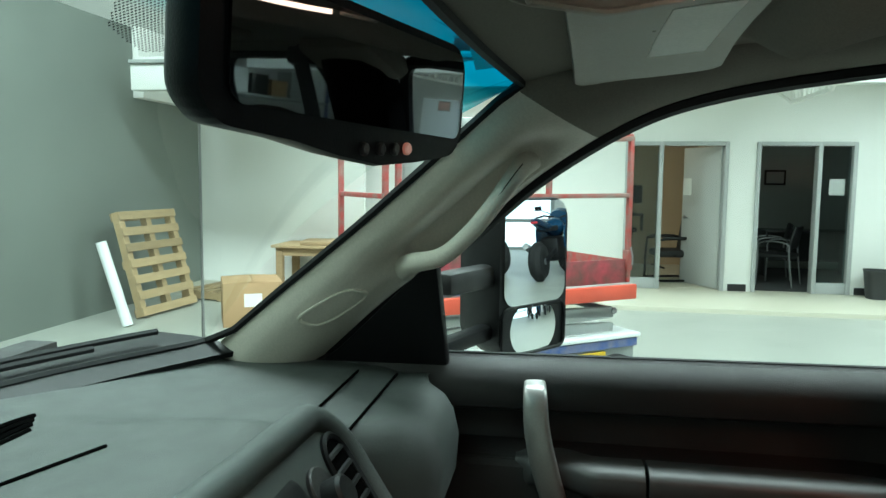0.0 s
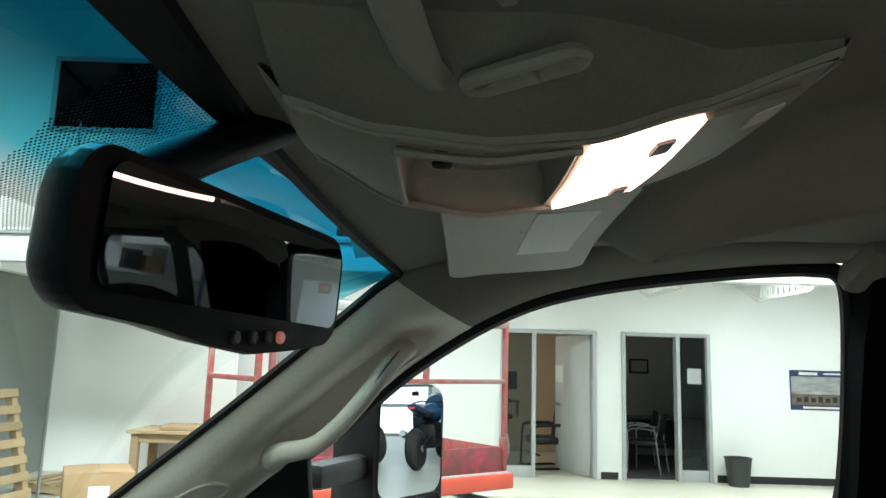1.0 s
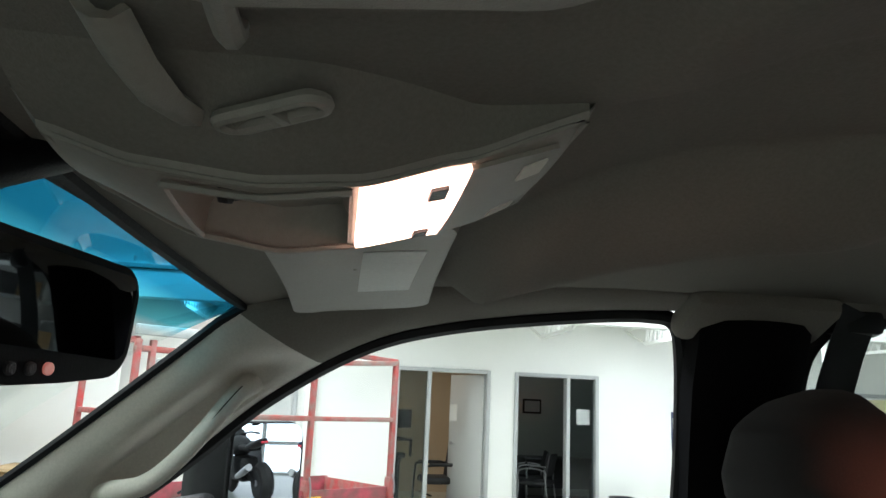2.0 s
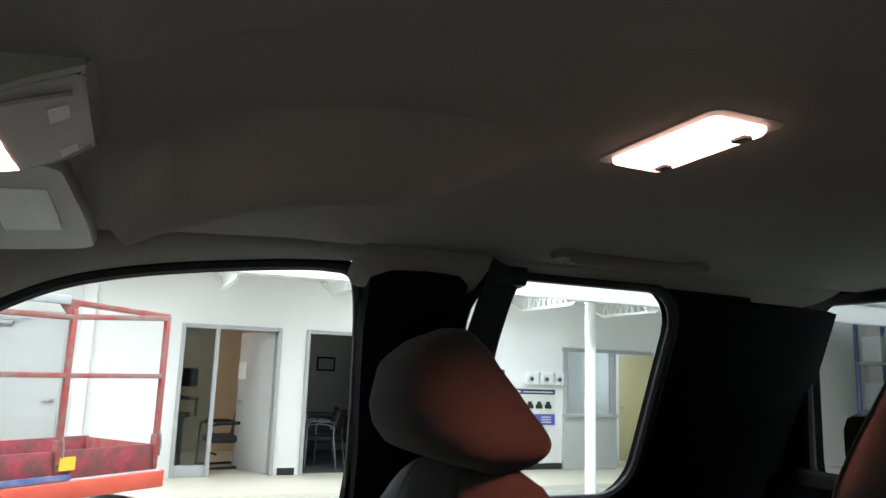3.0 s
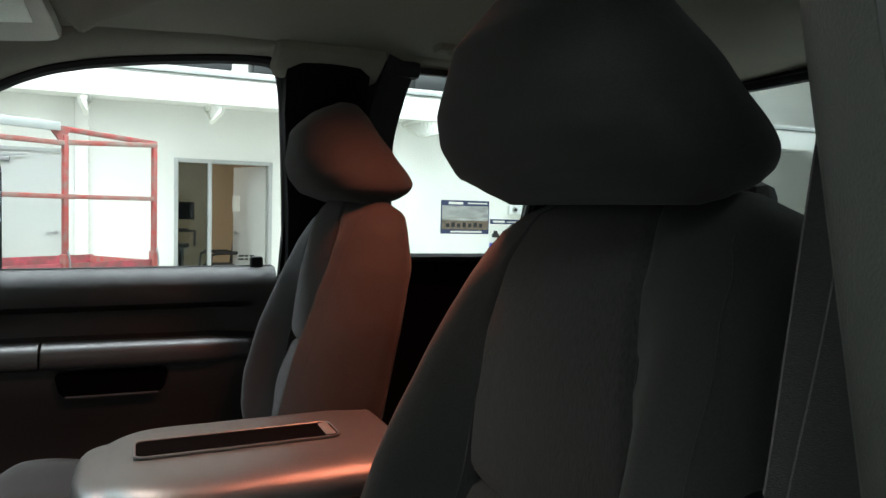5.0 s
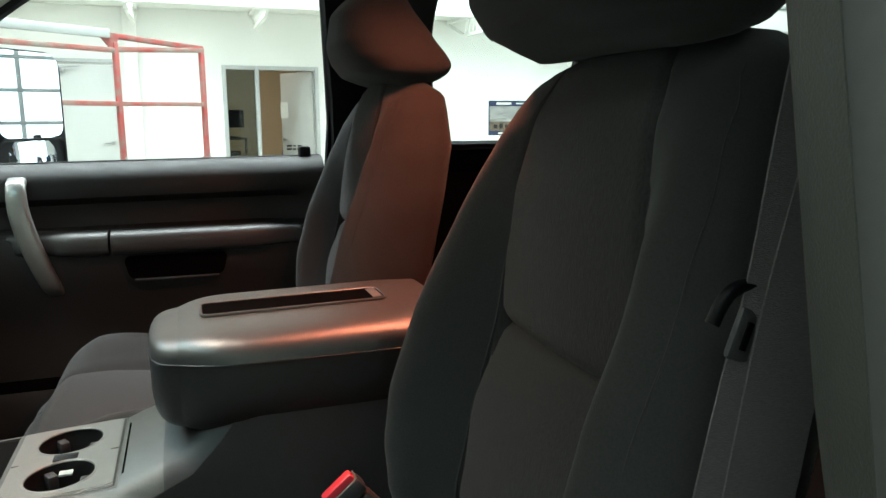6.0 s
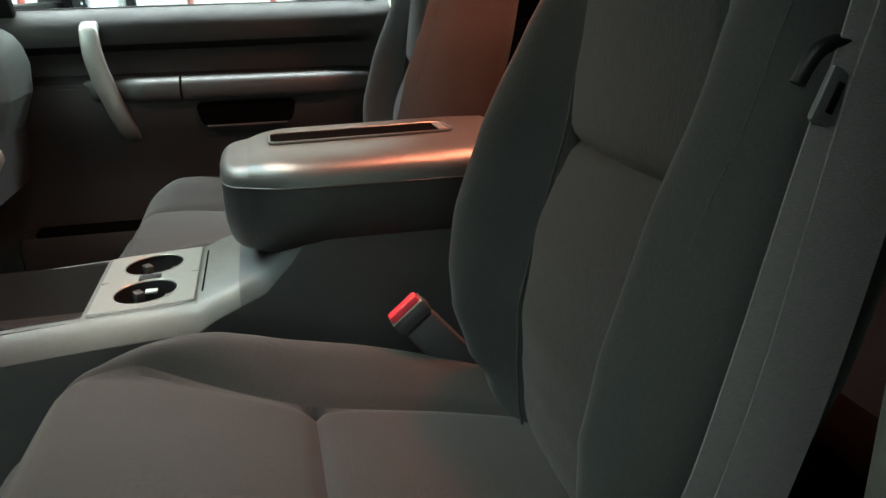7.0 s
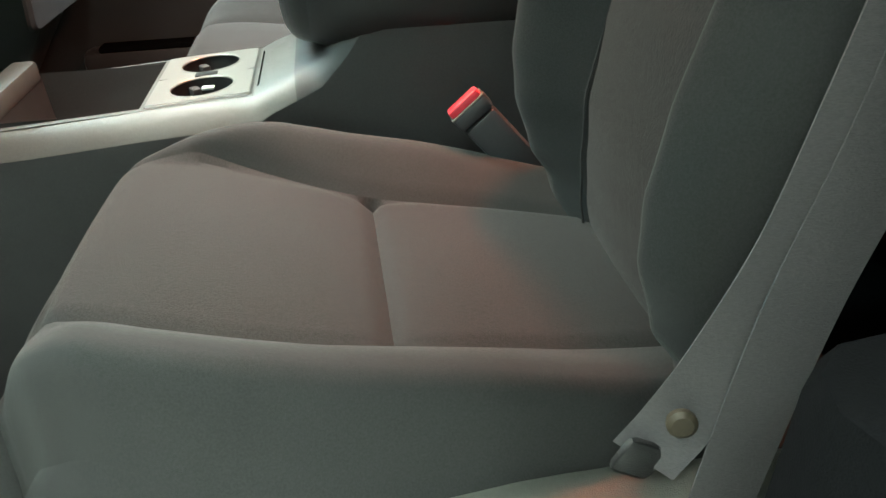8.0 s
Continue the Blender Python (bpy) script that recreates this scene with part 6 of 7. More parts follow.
part("text_bar", at(0.15, 0.45, 0.88, 0.95, 0.004), "label", t, "pale line of lettering")
part("text_bar", at(0.55, 0.95, 0.90, 0.94, 0.004), "label", t, "pale line of lettering")
part("text_bar", at(0.2, 0.85, 0.04, 0.09, 0.004), "label", t, "pale line of lettering")
t, at = poster("wall_poster", -5.31, -6.26, 0.885, 1.47, "white and violet poster with five small vehicles")
part("sheet", at(0, 1, 0, 1), "label", t)
part("heading", at(0, 1, 0.86, 1.0, 0.004), "navy", t, "navy heading strip")
part("footer", at(0, 1, 0.0, 0.31, 0.004), "violet", t, "blue-violet footer")
for k in range(5):
    v = part("vehicle_picture", at(0.05 + 0.185 * k, 0.19 + 0.185 * k, 0.46, 0.58, 0.004), "chair", t, "small dark vehicle picture")
    part("vehicle_top", at(0.08 + 0.185 * k, 0.16 + 0.185 * k, 0.58, 0.66, 0.004), "chair", t)
for k in range(3):
    for r in range(3):
        part("text_bar", at(0.06 + 0.33 * k, 0.26 + 0.33 * k, 0.07 + 0.07 * r, 0.10 + 0.07 * r, 0.007), "label", t, "pale line of lettering")
part("text_bar", at(0.06, 0.3, 0.90, 0.96, 0.007), "label", t)
part("text_bar", at(0.35, 0.95, 0.91, 0.94, 0.007), "label", t)


def wall_unit(y, w, label):
    t = thing("emergency_light", label, "wall light", (WALL_X, y, 1.55), "wall units")
    part("unit_body", box((WALL_X - 0.05, y, 1.655), (0.10, w, 0.20), 0.012), "tube", t)
    part("unit_dial", disc((WALL_X - 0.11, y + 0.02, 1.64), (1, 0, 0), 0.05, 0.03, 20, 0.005), "liftgrey", t)
    part("dial_cap", disc((WALL_X - 0.13, y + 0.02, 1.64), (1, 0, 0), 0.025, 0.02, 16, 0.003), "black", t)


for y, w in ((-5.76, 0.26), (-6.05, 0.26), (-6.30, 0.18)):
    wall_unit(y, w, "white wall-mounted control box with a round dial")


def high_window():
    t = thing("window_high", "dark square window high in the white wall", "window", (WALL_X, 5.87, 5.0), kind="structure")
    part("pane", box((WALL_X - 0.015, 5.87, 5.62), (0.03, 1.5, 1.06)), "void", t, "dark pane")
    for a, s in (((5.87, 5.06), (1.64, 0.07)), ((5.87, 6.18), (1.64, 0.07))):
        part("frame_bar", box((WALL_X - 0.03, a[0], a[1]), (0.06, *s), 0.006), "frame", t)
    for y in (5.08, 6.66):
        part("frame_bar", box((WALL_X - 0.03, y, 5.62), (0.058, 0.07, 1.05), 0.006), "frame", t)


high_window()


def office_chair(x, y, rz):
    t = thing("office_chair", "black office armchair on a black sled base", "chair", (x, y, SLAB), "office chairs")
    m = pose(x, y, SLAB, 0, 0, rz)

    def put(bm, name, mat):
        bmesh.ops.transform(bm, matrix=m, verts=bm.verts)
        part(name, bm, mat, t)

    put(box((0, 0, 0.43), (0.52, 0.50, 0.11), 0.045), "seat", "chair")
    put(box((0, 0.27, 0.80), (0.50, 0.09, 0.72), 0.04, pose(0, 0, 0, -8, 0, 0)), "backrest", "chair")
    for k in (-1, 1):
        put(tube(spline([(k * 0.28, 0.24, 0.03), (k * 0.28, -0.26, 0.03), (k * 0.28, -0.29, 0.10), (k * 0.28, -0.27, 0.58), (k * 0.28, -0.20, 0.65), (k * 0.28, 0.26, 0.66)], 40), 0.018, 8), "leg_frame", "black")
        put(box((k * 0.28, -0.02, 0.675), (0.055, 0.40, 0.035), 0.012), "armrest", "chair")
        put(span((k * 0.28, 0.0, 0.40), (k * 0.20, 0.0, 0.40), 0.03, 0.03, 0.006), "seat_bracket", "black")
    put(span((-0.28, 0.24, 0.03), (0.28, 0.24, 0.03), 0.03, 0.03, 0.008), "cross_bar", "black")
    put(span((-0.28, -0.18, 0.22), (0.28, -0.18, 0.22), 0.025, 0.025, 0.006), "cross_bar", "black")


office_chair(11.15, -1.00, 192)


def guest_chair(x, y, rz):
    t = thing("guest_chair", "black guest chair with bright tube legs", "chair", (x, y, SLAB), "guest chairs")
    m = pose(x, y, SLAB, 0, 0, rz)

    def put(bm, name, mat):
        bmesh.ops.transform(bm, matrix=m, verts=bm.verts)
        part(name, bm, mat, t)

    put(box((0, 0, 0.45), (0.48, 0.46, 0.06), 0.025), "seat", "chair")
    put(box((0, 0.22, 0.72), (0.46, 0.04, 0.34), 0.018, pose(0, 0, 0, -12, 0, 0)), "backrest", "chair")
    for s in (-1, 1):
        put(tube(spline([(s * 0.25, 0.26, 0.0), (s * 0.25, 0.20, 0.45), (s * 0.25, 0.16, 0.64), (s * 0.25, -0.20, 0.64), (s * 0.25, -0.23, 0.40), (s * 0.25, -0.24, 0.0)], 28), 0.012, 8), "leg_frame", "steel")


guest_chair(11.0, -2.55, 150)
guest_chair(11.75, -2.65, 170)


def desk(x, y, w, d, mat, label):
    t = thing("office_desk", label, "desk", (x, y, SLAB), "office desks")
    part("desktop", box((x, y, SLAB + 0.735), (w, d, 0.03), 0.006), mat, t)
    for s in (-1, 1):
        part("side_panel", box((x, y + s * (d / 2 - 0.03), SLAB + 0.36), (w - 0.06, 0.03, 0.72), 0.003), mat, t)
    part("back_panel", box((x + w / 2 - 0.05, y, SLAB + 0.45), (0.02, d - 0.1, 0.5), 0.003), mat, t)


desk(11.1, 0.15, 0.7, 1.1, "bin", "dark office desk behind the side light")
desk(12.3, -3.3, 0.7, 1.4, "bin", "dark desk in the unlit office")


def monitor(x, y, z):
    t = thing("computer_monitor", "black flat monitor on the office desk", "monitor", (x, y, z))
    part("screen", box((x, y, z + 0.30), (0.03, 0.42, 0.28), 0.008), "black", t)
    part("stand", span((x + 0.02, y, z), (x + 0.02, y, z + 0.22), 0.05, 0.02, 0.004), "black", t)
    part("foot", box((x, y, z + 0.009), (0.18, 0.22, 0.018), 0.005), "black", t)


monitor(11.25, -0.36, SLAB + 1.02)
desk_riser = solo("desk_shelf", box((11.3, -0.30, SLAB + 1.0), (0.3, 0.6, 0.03), 0.004), "bin", "dark shelf over the office desk", "shelf")
part("shelf_end", box((11.3, -0.58, SLAB + 0.87), (0.28, 0.02, 0.24), 0.002), "bin", desk_riser)
part("shelf_end", box((11.3, -0.02, SLAB + 0.87), (0.28, 0.02, 0.24), 0.002), "bin", desk_riser)
solo("office_phone", box((10.95, -0.38, SLAB + 0.785), (0.2, 0.18, 0.07), 0.02), "black", "black desk telephone on the office desk", "telephone")
for y in (-2.30, -3.05):
    t = thing("picture_frame", "dark framed picture on the office wall", "picture", (13.2, y, 1.6), "office pictures")
    part("picture_frame_bars", box((13.26, y, 1.78), (0.03, 0.36, 0.27), 0.006), "black", t)
    part("print", box((13.243, y, 1.78), (0.008, 0.29, 0.20)), "liftgrey", t)
solo("wall_calendar", box((WALL_X + 0.02, -3.02, 1.64), (0.004, 0.20, 0.22)), "liftgrey", "pale notice taped to the dark side light", "notice")
solo("door_notice", box((10.535, -1.12, 1.62), (0.004, 0.18, 0.24), 0.0, pose(0, 0, 0, 0, 0, -62)), "label", "white notice taped to the office door", "notice")


# vehicles parked behind, seen in the door mirror
def motorcycle(x, y, rz, body):
    t = thing("motorcycle", "sports motorcycle with " + ("blue" if body == "atvblue" else "black") + " bodywork parked on the workshop floor", "motorcycle", (x, y, GROUND), "parked motorcycles")
    m = pose(x, y, GROUND, 0, 6, rz)

    def put(bm, name, mat, label="", owner=None):
        bmesh.ops.transform(bm, matrix=m, verts=bm.verts)
        return part(name, bm, mat, owner or t, label)

    for wy, w in ((0.72, 0.12), (-0.70, 0.19)):
        wheel = put(disc((0, wy, 0.31), (1, 0, 0), 0.31, w, 36, 0.06), "wheel", "tyre", "black tyre")
        put(disc((0, wy, 0.31), (1, 0, 0), 0.20, w + 0.01, 28, 0.01), "rim", "black", "", wheel)
        put(disc((0, wy, 0.31), (1, 0, 0), 0.05, w + 0.05, 16, 0.004), "hub", "steel", "", wheel)
    put(box((0, 0.08, 0.46), (0.34, 0.50, 0.40), 0.08), "engine", "black")
    for q in (-1, 1):
        put(span((q * 0.11, -0.70, 0.31), (q * 0.10, -0.16, 0.44), 0.04, 0.07, 0.012), "swingarm", "black")
        put(tube([(q * 0.10, 0.72, 0.31), (q * 0.10, 0.50, 0.90)], 0.026, 10), "fork_leg", "steel")
        put(slab([(p[0] + 0.30, p[1] + 0.62) for p in rounded(0.70, 0.44, 0.14, 6)], lambda u, v, w: Vector((q * (0.20 + 0.06 * math.cos((u - 0.3) * 3) + w), u, v)), 0.02, 0.008), "side_fairing", body)
        put(tube([(q * 0.05, 0.46, 0.96), (q * 0.22, 0.40, 1.00), (q * 0.36, 0.30, 0.97)], 0.016, 8), "handlebar", "black")
        put(box((q * 0.36, 0.52, 1.13), (0.13, 0.03, 0.08), 0.014), "rear_view_mirror", "black")
        put(tube([(q * 0.14, 0.54, 1.02), (q * 0.34, 0.52, 1.11)], 0.008, 6), "mirror_stalk", "black")
    put(skin([[(0.17 * w * math.cos(a), yy, 0.80 + h * math.sin(a)) for a in (2 * math.pi * k / 18 for k in range(18))] for yy, w, h in ((-0.02, 0.35, 0.06), (0.05, 0.8, 0.12), (0.20, 1.0, 0.17), (0.36, 0.95, 0.17), (0.45, 0.5, 0.10))], True, True), "fuel_tank", body)
    put(skin([[(0.20 * w * math.cos(a), yy, z + h * math.sin(a)) for a in (2 * math.pi * k / 18 for k in range(18))] for yy, z, w, h in ((0.46, 0.92, 0.9, 0.16), (0.62, 0.95, 1.0, 0.17), (0.80, 0.90, 0.75, 0.12), (0.88, 0.86, 0.3, 0.05))], True, True), "nose_fairing", body)
    put(box((0, -0.16, 0.80), (0.27, 0.40, 0.08), 0.035), "saddle", "chair")
    put(skin([[(0.13 * w * math.cos(a), yy, z + 0.06 * w * math.sin(a)) for a in (2 * math.pi * k / 14 for k in range(14))] for yy, z, w in ((-0.30, 0.83, 1.0), (-0.55, 0.90, 0.9), (-0.76, 0.96, 0.55), (-0.82, 0.975, 0.25))], True, True), "tail", body)
    put(box((0, -0.80, 0.93), (0.12, 0.03, 0.035), 0.01), "tail_light", "redplastic", "red tail light")
    put(tube([(0.17, -0.05, 0.36), (0.20, -0.35, 0.44), (0.21, -0.68, 0.56)], [0.04, 0.055, 0.055], 14), "silencer", "steel")
    put(tube([(-0.10, 0.05, 0.30), (-0.22, 0.02, 0.02)], 0.012, 6), "side_stand", "black")
    return t


motorcycle(4.15, -9.4, 214, "atvblue")
motorcycle(3.2, -10.4, 170, "bin")
motorcycle(5.5, -10.2, 195, "bin")
motorcycle(6.6, -10.9, 185, "bin")


# bright overhead door in the far wall, racking and roof beams
def shop_door():
    t = thing("door_overhead", "wide glazed workshop door with daylight behind", "overhead door", (3.5, -13.95, GROUND), kind="structure")
    for r in range(5):
        for c in range(4):
            p = part("glazed_panel", box((0.9 + 1.3 * c, -13.96, GROUND + 0.34 + 0.64 * r), (1.2, 0.03, 0.56)), "sky", t, "pane full of daylight")
    for r in range(6):
        part("cross_rail", box((2.85, -13.94, GROUND + 0.02 + 0.64 * r), (5.3, 0.06, 0.075), 0.006), "liftgrey", t)
    for c in range(5):
        part("upright_rail", box((0.25 + 1.3 * c, -13.935, GROUND + 1.66), (0.08, 0.05, 3.25), 0.006), "liftgrey", t)


shop_door()


def rack(x, y, w, mats):
    t = thing("storage_rack", "tall steel storage rack filled with cartons", "rack", (x, y, GROUND), "storage racks")
    for sx in (-1, 1):
        for sy in (-1, 1):
            part("upright", box((x + sx * w / 2, y + sy * 0.4, GROUND + 1.6), (0.07, 0.07, 3.2), 0.005), "blue", t)
    for k in range(4):
        z = GROUND + 0.15 + 0.95 * k
        part("shelf", box((x, y, z), (w, 0.85, 0.06), 0.005), "liftgrey", t)
        for j in range(5):
            h = 0.35 + 0.3 * ((j * 7 + k * 3) % 4) / 4
            part("stored_box", box((x - w / 2 + w * (j + 0.5) / 5, y, z + 0.03 + h / 2), (w / 5 - 0.08, 0.6, h), 0.01), mats[(j + k) % len(mats)], t)


rack(8.4, -13.3, 2.4, ("card", "liftgrey", "tube", "bin"))
rack(-1.6, -13.3, 2.6, ("card", "bin", "liftgrey"))
for k in range(6):
    solo("roof_beam", box((0.0, -12.5 + 3.4 * k, 6.55), (23, 0.16, 0.34), 0.01), "white", "white steel roof beam", "beam", "roof beams", "structure")

# ---- more of the cab ----
def grab_handle():
    t = thing("grab_handle", "warm grey grab handle on the windscreen pillar", "grab handle", (0.66, 0.83, 1.6), "grab handles")
    line = spline([(0.712, 0.905, 1.560), (0.668, 0.882, 1.574), (0.640, 0.835, 1.588), (0.628, 0.795, 1.622), (0.624, 0.762, 1.662), (0.628, 0.741, 1.692), (0.645, 0.724, 1.716), (0.685, 0.712, 1.732)], 40)
    rad = [0.0128 + 0.008 * (abs(k / 20 - 1) ** 3) for k in range(41)]
    part("handle_bar", tube(line, rad, 14, flat=0.85), "pillar", t)
    part("handle_seam", tube([p + Vector((-0.0095, -0.004, 0.0075)) for p in line[6:35]], 0.0009, 5), "void", t)


grab_handle()


def tweeter():
    t = thing("pillar_grille", "oval cover on the windscreen pillar trim", "speaker cover", (0.67, 1.03, 1.51))
    e, f = spline(EDGE_IN, 200), spline(EDGE_OUT, 200)
    inward = Vector((-0.75, -0.25, -0.35)).normalized()

    def on_pillar(a, b, h):
        """A point on the pillar trim: a along it and b across it from the middle of the cover, h proud of it."""
        r = (0.98 + a / 0.155) * 20
        j = int(r)
        p, q = e[j].lerp(e[j + 1], r - j), f[j].lerp(f[j + 1], r - j)
        u = 0.50 + b / (q - p).length
        return p.lerp(q, u) + inward * (swell(r / 20, u) + h)

    out = []
    for k in range(40):
        c, d = math.cos(2 * math.pi * k / 40), math.sin(2 * math.pi * k / 40)
        a, b = 0.046 * math.copysign(abs(c) ** 0.62, c), 0.029 * math.copysign(abs(d) ** 0.66, d)
        out.append((a * 0.97 - b * 0.24, b * 0.97 + a * 0.24))
    rows = [[on_pillar(a * k, b * k, h) for a, b in out] for k, h in ((1.04, -0.004), (1.0, 0.0015), (0.93, 0.0028), (0.90, 0.0012), (0.6, 0.0020), (0.3, 0.0024), (0.02, 0.0025))]
    part("cover", skin(rows, True), "pillar", t)
    part("rim", tube([on_pillar(a * 0.98, b * 0.98, 0.0012) for a, b in out], 0.0026, 6, loop=True), "pillar", t)


tweeter()


def side_mirror():
    t = thing("towing_mirror", "large black towing mirror with two panes on twin arms", "side mirror", (0.95, 0.8, 1.4))
    inner, outer = Vector((0.975, 0.778, 0)), Vector((1.130, 0.664, 0))
    ax = (outer - inner).normalized()
    n = Vector((ax.y, -ax.x, 0))
    n = n if n.y < 0 else -n
    c = (inner + outer) / 2
    W = (outer - inner).length

    def at(u, v, w):
        return Vector((c.x, c.y, 1.508)) + ax * u + n * w + Vector((0, 0, v))

    o = rounded(W + 0.022, 0.315, 0.045, 6)
    rows = [[at(u * k, v * k, w) for u, v in o] for k, w in ((0.6, -0.13), (0.85, -0.11), (0.97, -0.06), (1.0, 0.0), (0.985, 0.008))]
    part("mirror_housing", skin(rows, True, True), "black", t)
    part("upper_pane", slab([(p[0], p[1] + 0.050) for p in rounded(W, 0.205, 0.03, 6)], lambda u, v, w: at(u, v, 0.0085 + w), 0.003), "mirror", t, "flat mirror pane")
    rows = []
    for j in range(9):
        v = -0.148 + 0.088 * j / 8
        rows.append([at(-W / 2 + W * i / 12, v, 0.013 - 0.035 * ((i / 12 - 0.5) ** 2 + 0.3 * (j / 8 - 0.5) ** 2)) for i in range(13)])
    part("lower_pane", skin(rows), "mirror", t, "curved wide-angle mirror pane")
    part("pane_frame", tube([at(u, v, 0.010) for u, v in ((p[0], p[1] - 0.104) for p in rounded(W + 0.004, 0.096, 0.02, 6))], 0.004, 6, loop=True), "black", t)
    part("mirror_arm", span((0.845, 0.87, 1.515), (1.0, 0.80, 1.515), 0.045, 0.045, 0.014), "trim", t)
    part("mirror_arm", span((0.845, 0.875, 1.40), (1.0, 0.80, 1.405), 0.04, 0.03, 0.01), "black", t)


side_mirror()


def wiper():
    t = thing("wiper", "black windscreen wiper resting along the glass", "wiper", (0.3, 1.45, 1.42))
    pts = [(x, 1.565 - 0.27 * (abs(x) / 0.74) ** 2.2, 1.424 + 0.02 * (abs(x) / 0.74) ** 2) for x in (0.70 - 0.75 * k / 16 for k in range(17))]
    part("wiper_arm", tube(pts, 0.006, 6), "rubber", t)
    part("wiper_blade", tube([(p[0], p[1] - 0.012, p[2] - 0.006) for p in pts[2:]], 0.006, 6), "rubber", t)


wiper()
rows = [[(x, 1.54 - 0.27 * (abs(x) / 0.74) ** 2.2 + 0.04 * k, 1.404 + 0.012 * min(k, 0) + 0.0025 * max(k, 0) + 0.02 * (abs(x) / 0.74) ** 2) for x in (-0.75 + 1.5 * i / 30 for i in range(31))] for k in (-1.6, -0.4, 0.6, 1.6, 2.6)]
solo("cowl_panel", thick(skin(rows), 0.01, (0, 0, -1)), "black", "black cowl panel below the windscreen", "cowl", kind="structure")
solo("fender", box((0.86, 1.62, 0.92), (0.26, 0.80, 0.56), 0.06), "white", "white front fender of the truck", "fender", kind="structure")
solo("radio_antenna", tube([(0.95, 1.375, 1.15), (0.95, 1.375, 1.5), (0.945, 1.37, 2.15)], [0.004, 0.003, 0.0015], 8), "steel", "thin whip antenna on the fender", "antenna")


def steering_wheel():
    t = thing("steering_wheel", "dark leather steering wheel with silver spokes", "steering wheel", (-0.42, 0.72, 1.25))
    c = Vector((-0.425, 0.790, 1.275))
    n = Vector((0, -0.88, 0.47)).normalized()
    s = Vector((1, 0, 0))
    u = n.cross(s)
    u = u if u.z > 0 else -u
    part("rim", tube([c + 0.188 * (math.cos(q) * s + math.sin(q) * u) for q in (2 * math.pi * k / 64 for k in range(64))], 0.0155, 12, loop=True), "black", t)
    part("hub", disc(c - n * 0.02, n, 0.085, 0.05, 32, 0.015), "black", t)
    for a in (12, 168, 232, 308):
        q = radians(a)
        d = math.cos(q) * s + math.sin(q) * u
        part("spoke", span(c + d * 0.07 - n * 0.012, c + d * 0.18, 0.034, 0.012, 0.005, n), "silver", t, "silver spoke")
    part("column_shroud", tube([c - n * 0.05, c - n * 0.12, c - n * 0.22], [0.06, 0.075, 0.085], 16), "black", t)


steering_wheel()


def shift_lever():
    t = thing("shift_lever", "silver-tipped gear lever on the steering column", "gear lever", (-0.40, 0.95, 1.25))
    a, b = Vector((-0.40, 0.93, 1.26)), Vector((-0.309, 0.600, 1.308))
    part("rod", tube([a, b], 0.006, 10), "black", t)
    part("knob", tube([b + (a - b) * k for k in (0.22, 0.2, 0.1, 0.0, -0.04, -0.06)], [0.008, 0.013, 0.016, 0.017, 0.013, 0.004], 16), "silver", t, "silver knob")


shift_lever()


def roof_handle():
    t = thing("roof_grab_handle", "folded grab handle on the headliner", "grab handle", (0.5, -0.3, 1.87))
    a = spline([(x, y, roof_z(x, y) - d) for x, y, d in ((0.475, -0.235, -0.004), (0.455, -0.250, 0.012), (0.445, -0.28, 0.018), (0.443, -0.37, 0.019), (0.445, -0.46, 0.018), (0.455, -0.49, 0.012), (0.475, -0.505, -0.004))], 30)
    part("handle_bar", tube(a, 0.012, 10, flat=0.75), "headliner", t)
    for y in (-0.235, -0.505):
        part("end_pad", box((0.470, y, roof_z(0.47, y) - 0.006), (0.045, 0.040, 0.018), 0.007), "headliner", t)


roof_handle()


def belt_upper():
    """Passenger's belt from the roof to the seat."""
    t = thing("passenger_belt", "black passenger seat belt hanging from the roof", "seat belt", (0.6, -0.17, 1.85))
    strap([(0.570, -0.180, 1.875), (0.590, -0.160, 1.80), (0.610, -0.143, 1.70), (0.635, -0.150, 1.55), (0.66, -0.14, 1.35)], 0.072, [(-0.25, 1, 0.3), (-0.25, 1, 0.3), (-0.2, 1, 0.3), (-0.2, 1, 0.2), (-0.2, 1, 0)], "rubber", "webbing", t)
    part("belt_guide", box((0.598, -0.185, 1.862), (0.05, 0.085, 0.045), 0.015), "black", t)


belt_upper()


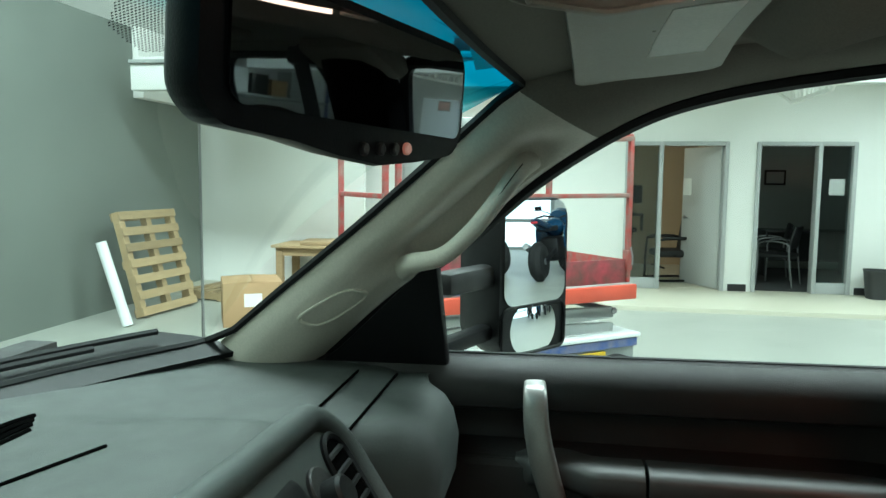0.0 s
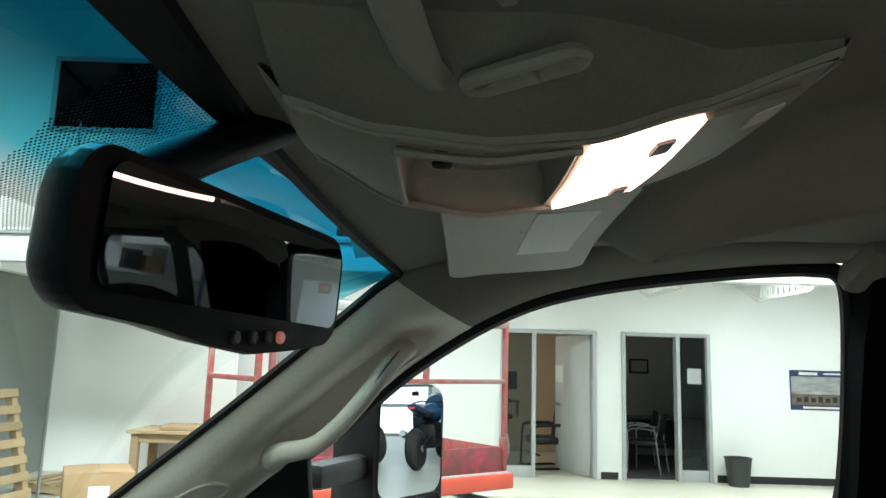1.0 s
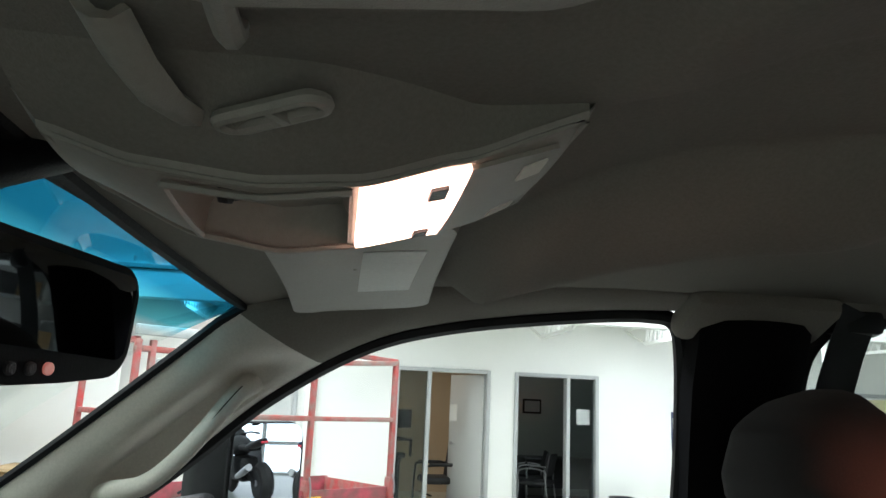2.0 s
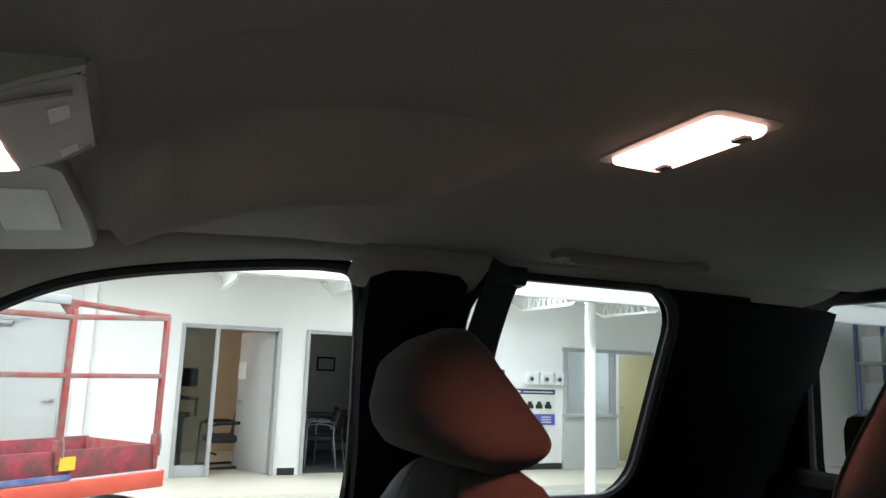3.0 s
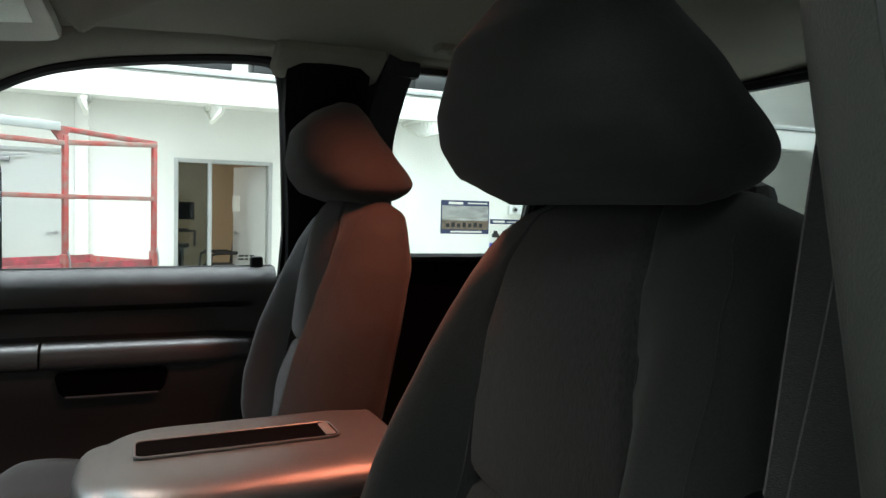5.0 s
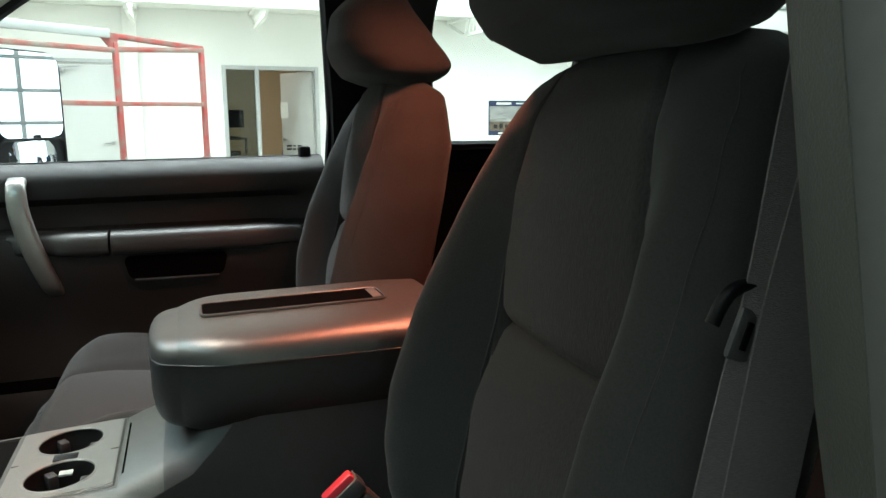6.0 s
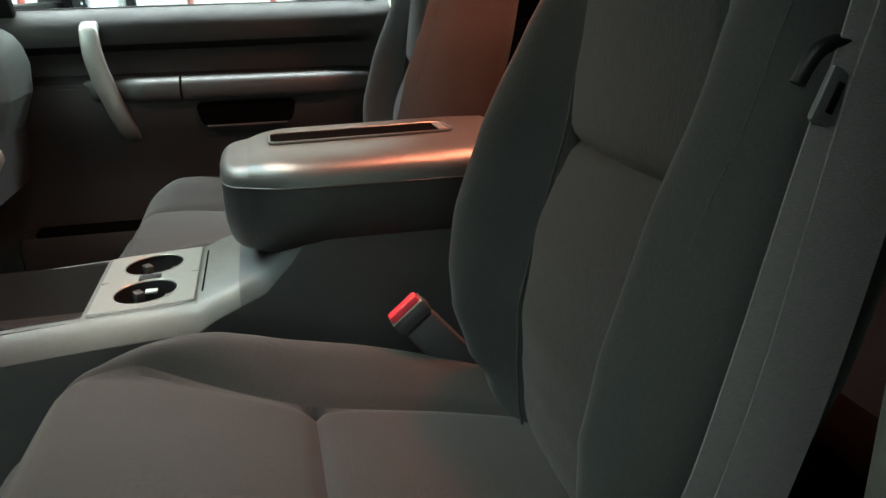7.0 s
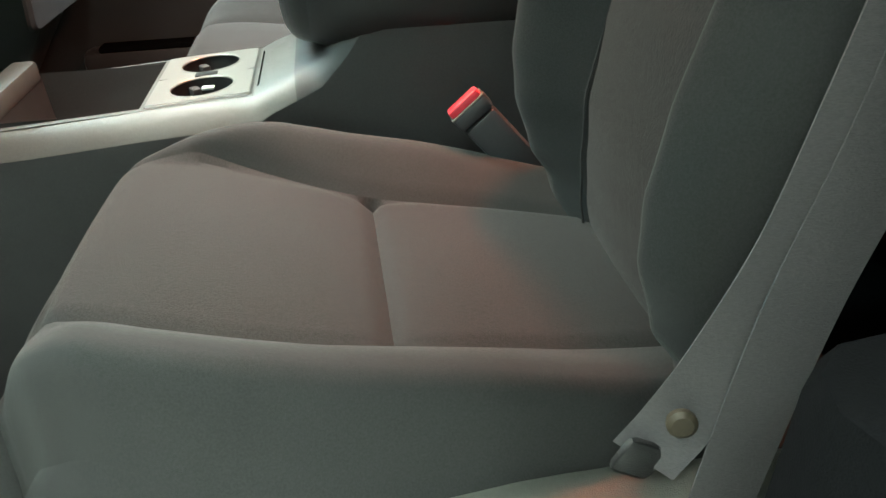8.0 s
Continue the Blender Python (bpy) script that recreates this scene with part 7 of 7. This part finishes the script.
def rear_bench():
    t = thing("rear_bench_seat", "dark cloth rear bench with head restraints", "rear seat", (0, -0.8, 0.66))
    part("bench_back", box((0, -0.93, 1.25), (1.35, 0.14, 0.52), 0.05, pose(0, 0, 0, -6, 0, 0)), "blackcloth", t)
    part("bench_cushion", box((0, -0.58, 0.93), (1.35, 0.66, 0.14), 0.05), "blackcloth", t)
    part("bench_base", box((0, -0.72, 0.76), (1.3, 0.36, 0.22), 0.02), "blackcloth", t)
    for x in (-0.40, 0.40):
        part("head_restraint", box((x, -0.955, 1.575), (0.25, 0.09, 0.13), 0.04), "fabric", t)


rear_bench()


def sill():
    t = thing("door_sill", "grey plastic sill plate under the driver's door", "sill", (-0.78, 0.3, 0.66), kind="structure")
    part("sill_plate", box((-0.79, 0.45, 0.70), (0.14, 1.1, 0.05), 0.012), "trim", t)
    part("sill_body", box((-0.80, 0.45, 0.58), (0.18, 1.2, 0.20), 0.02), "white", t)


sill()


# dotted shading round the mirror mount on the windscreen
def dots():
    ha, co = spline(HEAD, 36), spline(COWL, 36)
    bm = bmesh.new()
    for i in range(-90, 36):
        for j in range(4, 84):
            v = j * 0.0024
            x = i * 0.0036 + 1.2 * v
            low = table(v, [(0, -0.08), (0.045, -0.065), (0.09, -0.050), (0.13, -0.028), (0.16, -0.012), (0.185, 0.008), (0.20, 0.05)])
            high = table(v, [(0, 0.08), (0.09, 0.085), (0.15, 0.10), (0.18, 0.095), (0.20, 0.06)])
            if not low < x < high:
                continue
            k = 18 + x / 0.56 * 18
            i0 = int(k)
            f = k - i0
            p = ha[i0].lerp(ha[i0 + 1], f).lerp(co[i0].lerp(co[i0 + 1], f), v) + Vector((0, 0.03, 0.035)) * math.sin(math.pi * v)
            p += Vector((0, -0.0015, -0.0015))
            r = 0.00095
            vs = [bm.verts.new(p + Vector((r * math.cos(a), r * 0.8 * math.sin(a), -r * 0.5 * math.sin(a)))) for a in (math.pi / 3 * q for q in range(6))]
            bm.faces.new(vs)
    o = part("dot_shading", bm, "rubber", ws, "printed black dots on the glass", smooth=False)
    tagged(o, kind="stuff")


dots()

# ---- last small things ----
def exit_sign():
    t = thing("exit_sign", "small lit red exit sign on the far wall", "sign", (WALL_X - 0.03, -9.6, 2.36))
    part("sign_case", box((WALL_X - 0.03, -9.6, 2.36), (0.05, 0.34, 0.20), 0.008), "label", t)
    part("sign_face", box((WALL_X - 0.058, -9.6, 2.36), (0.006, 0.30, 0.13), 0.002), "redled", t, "glowing red face")


exit_sign()
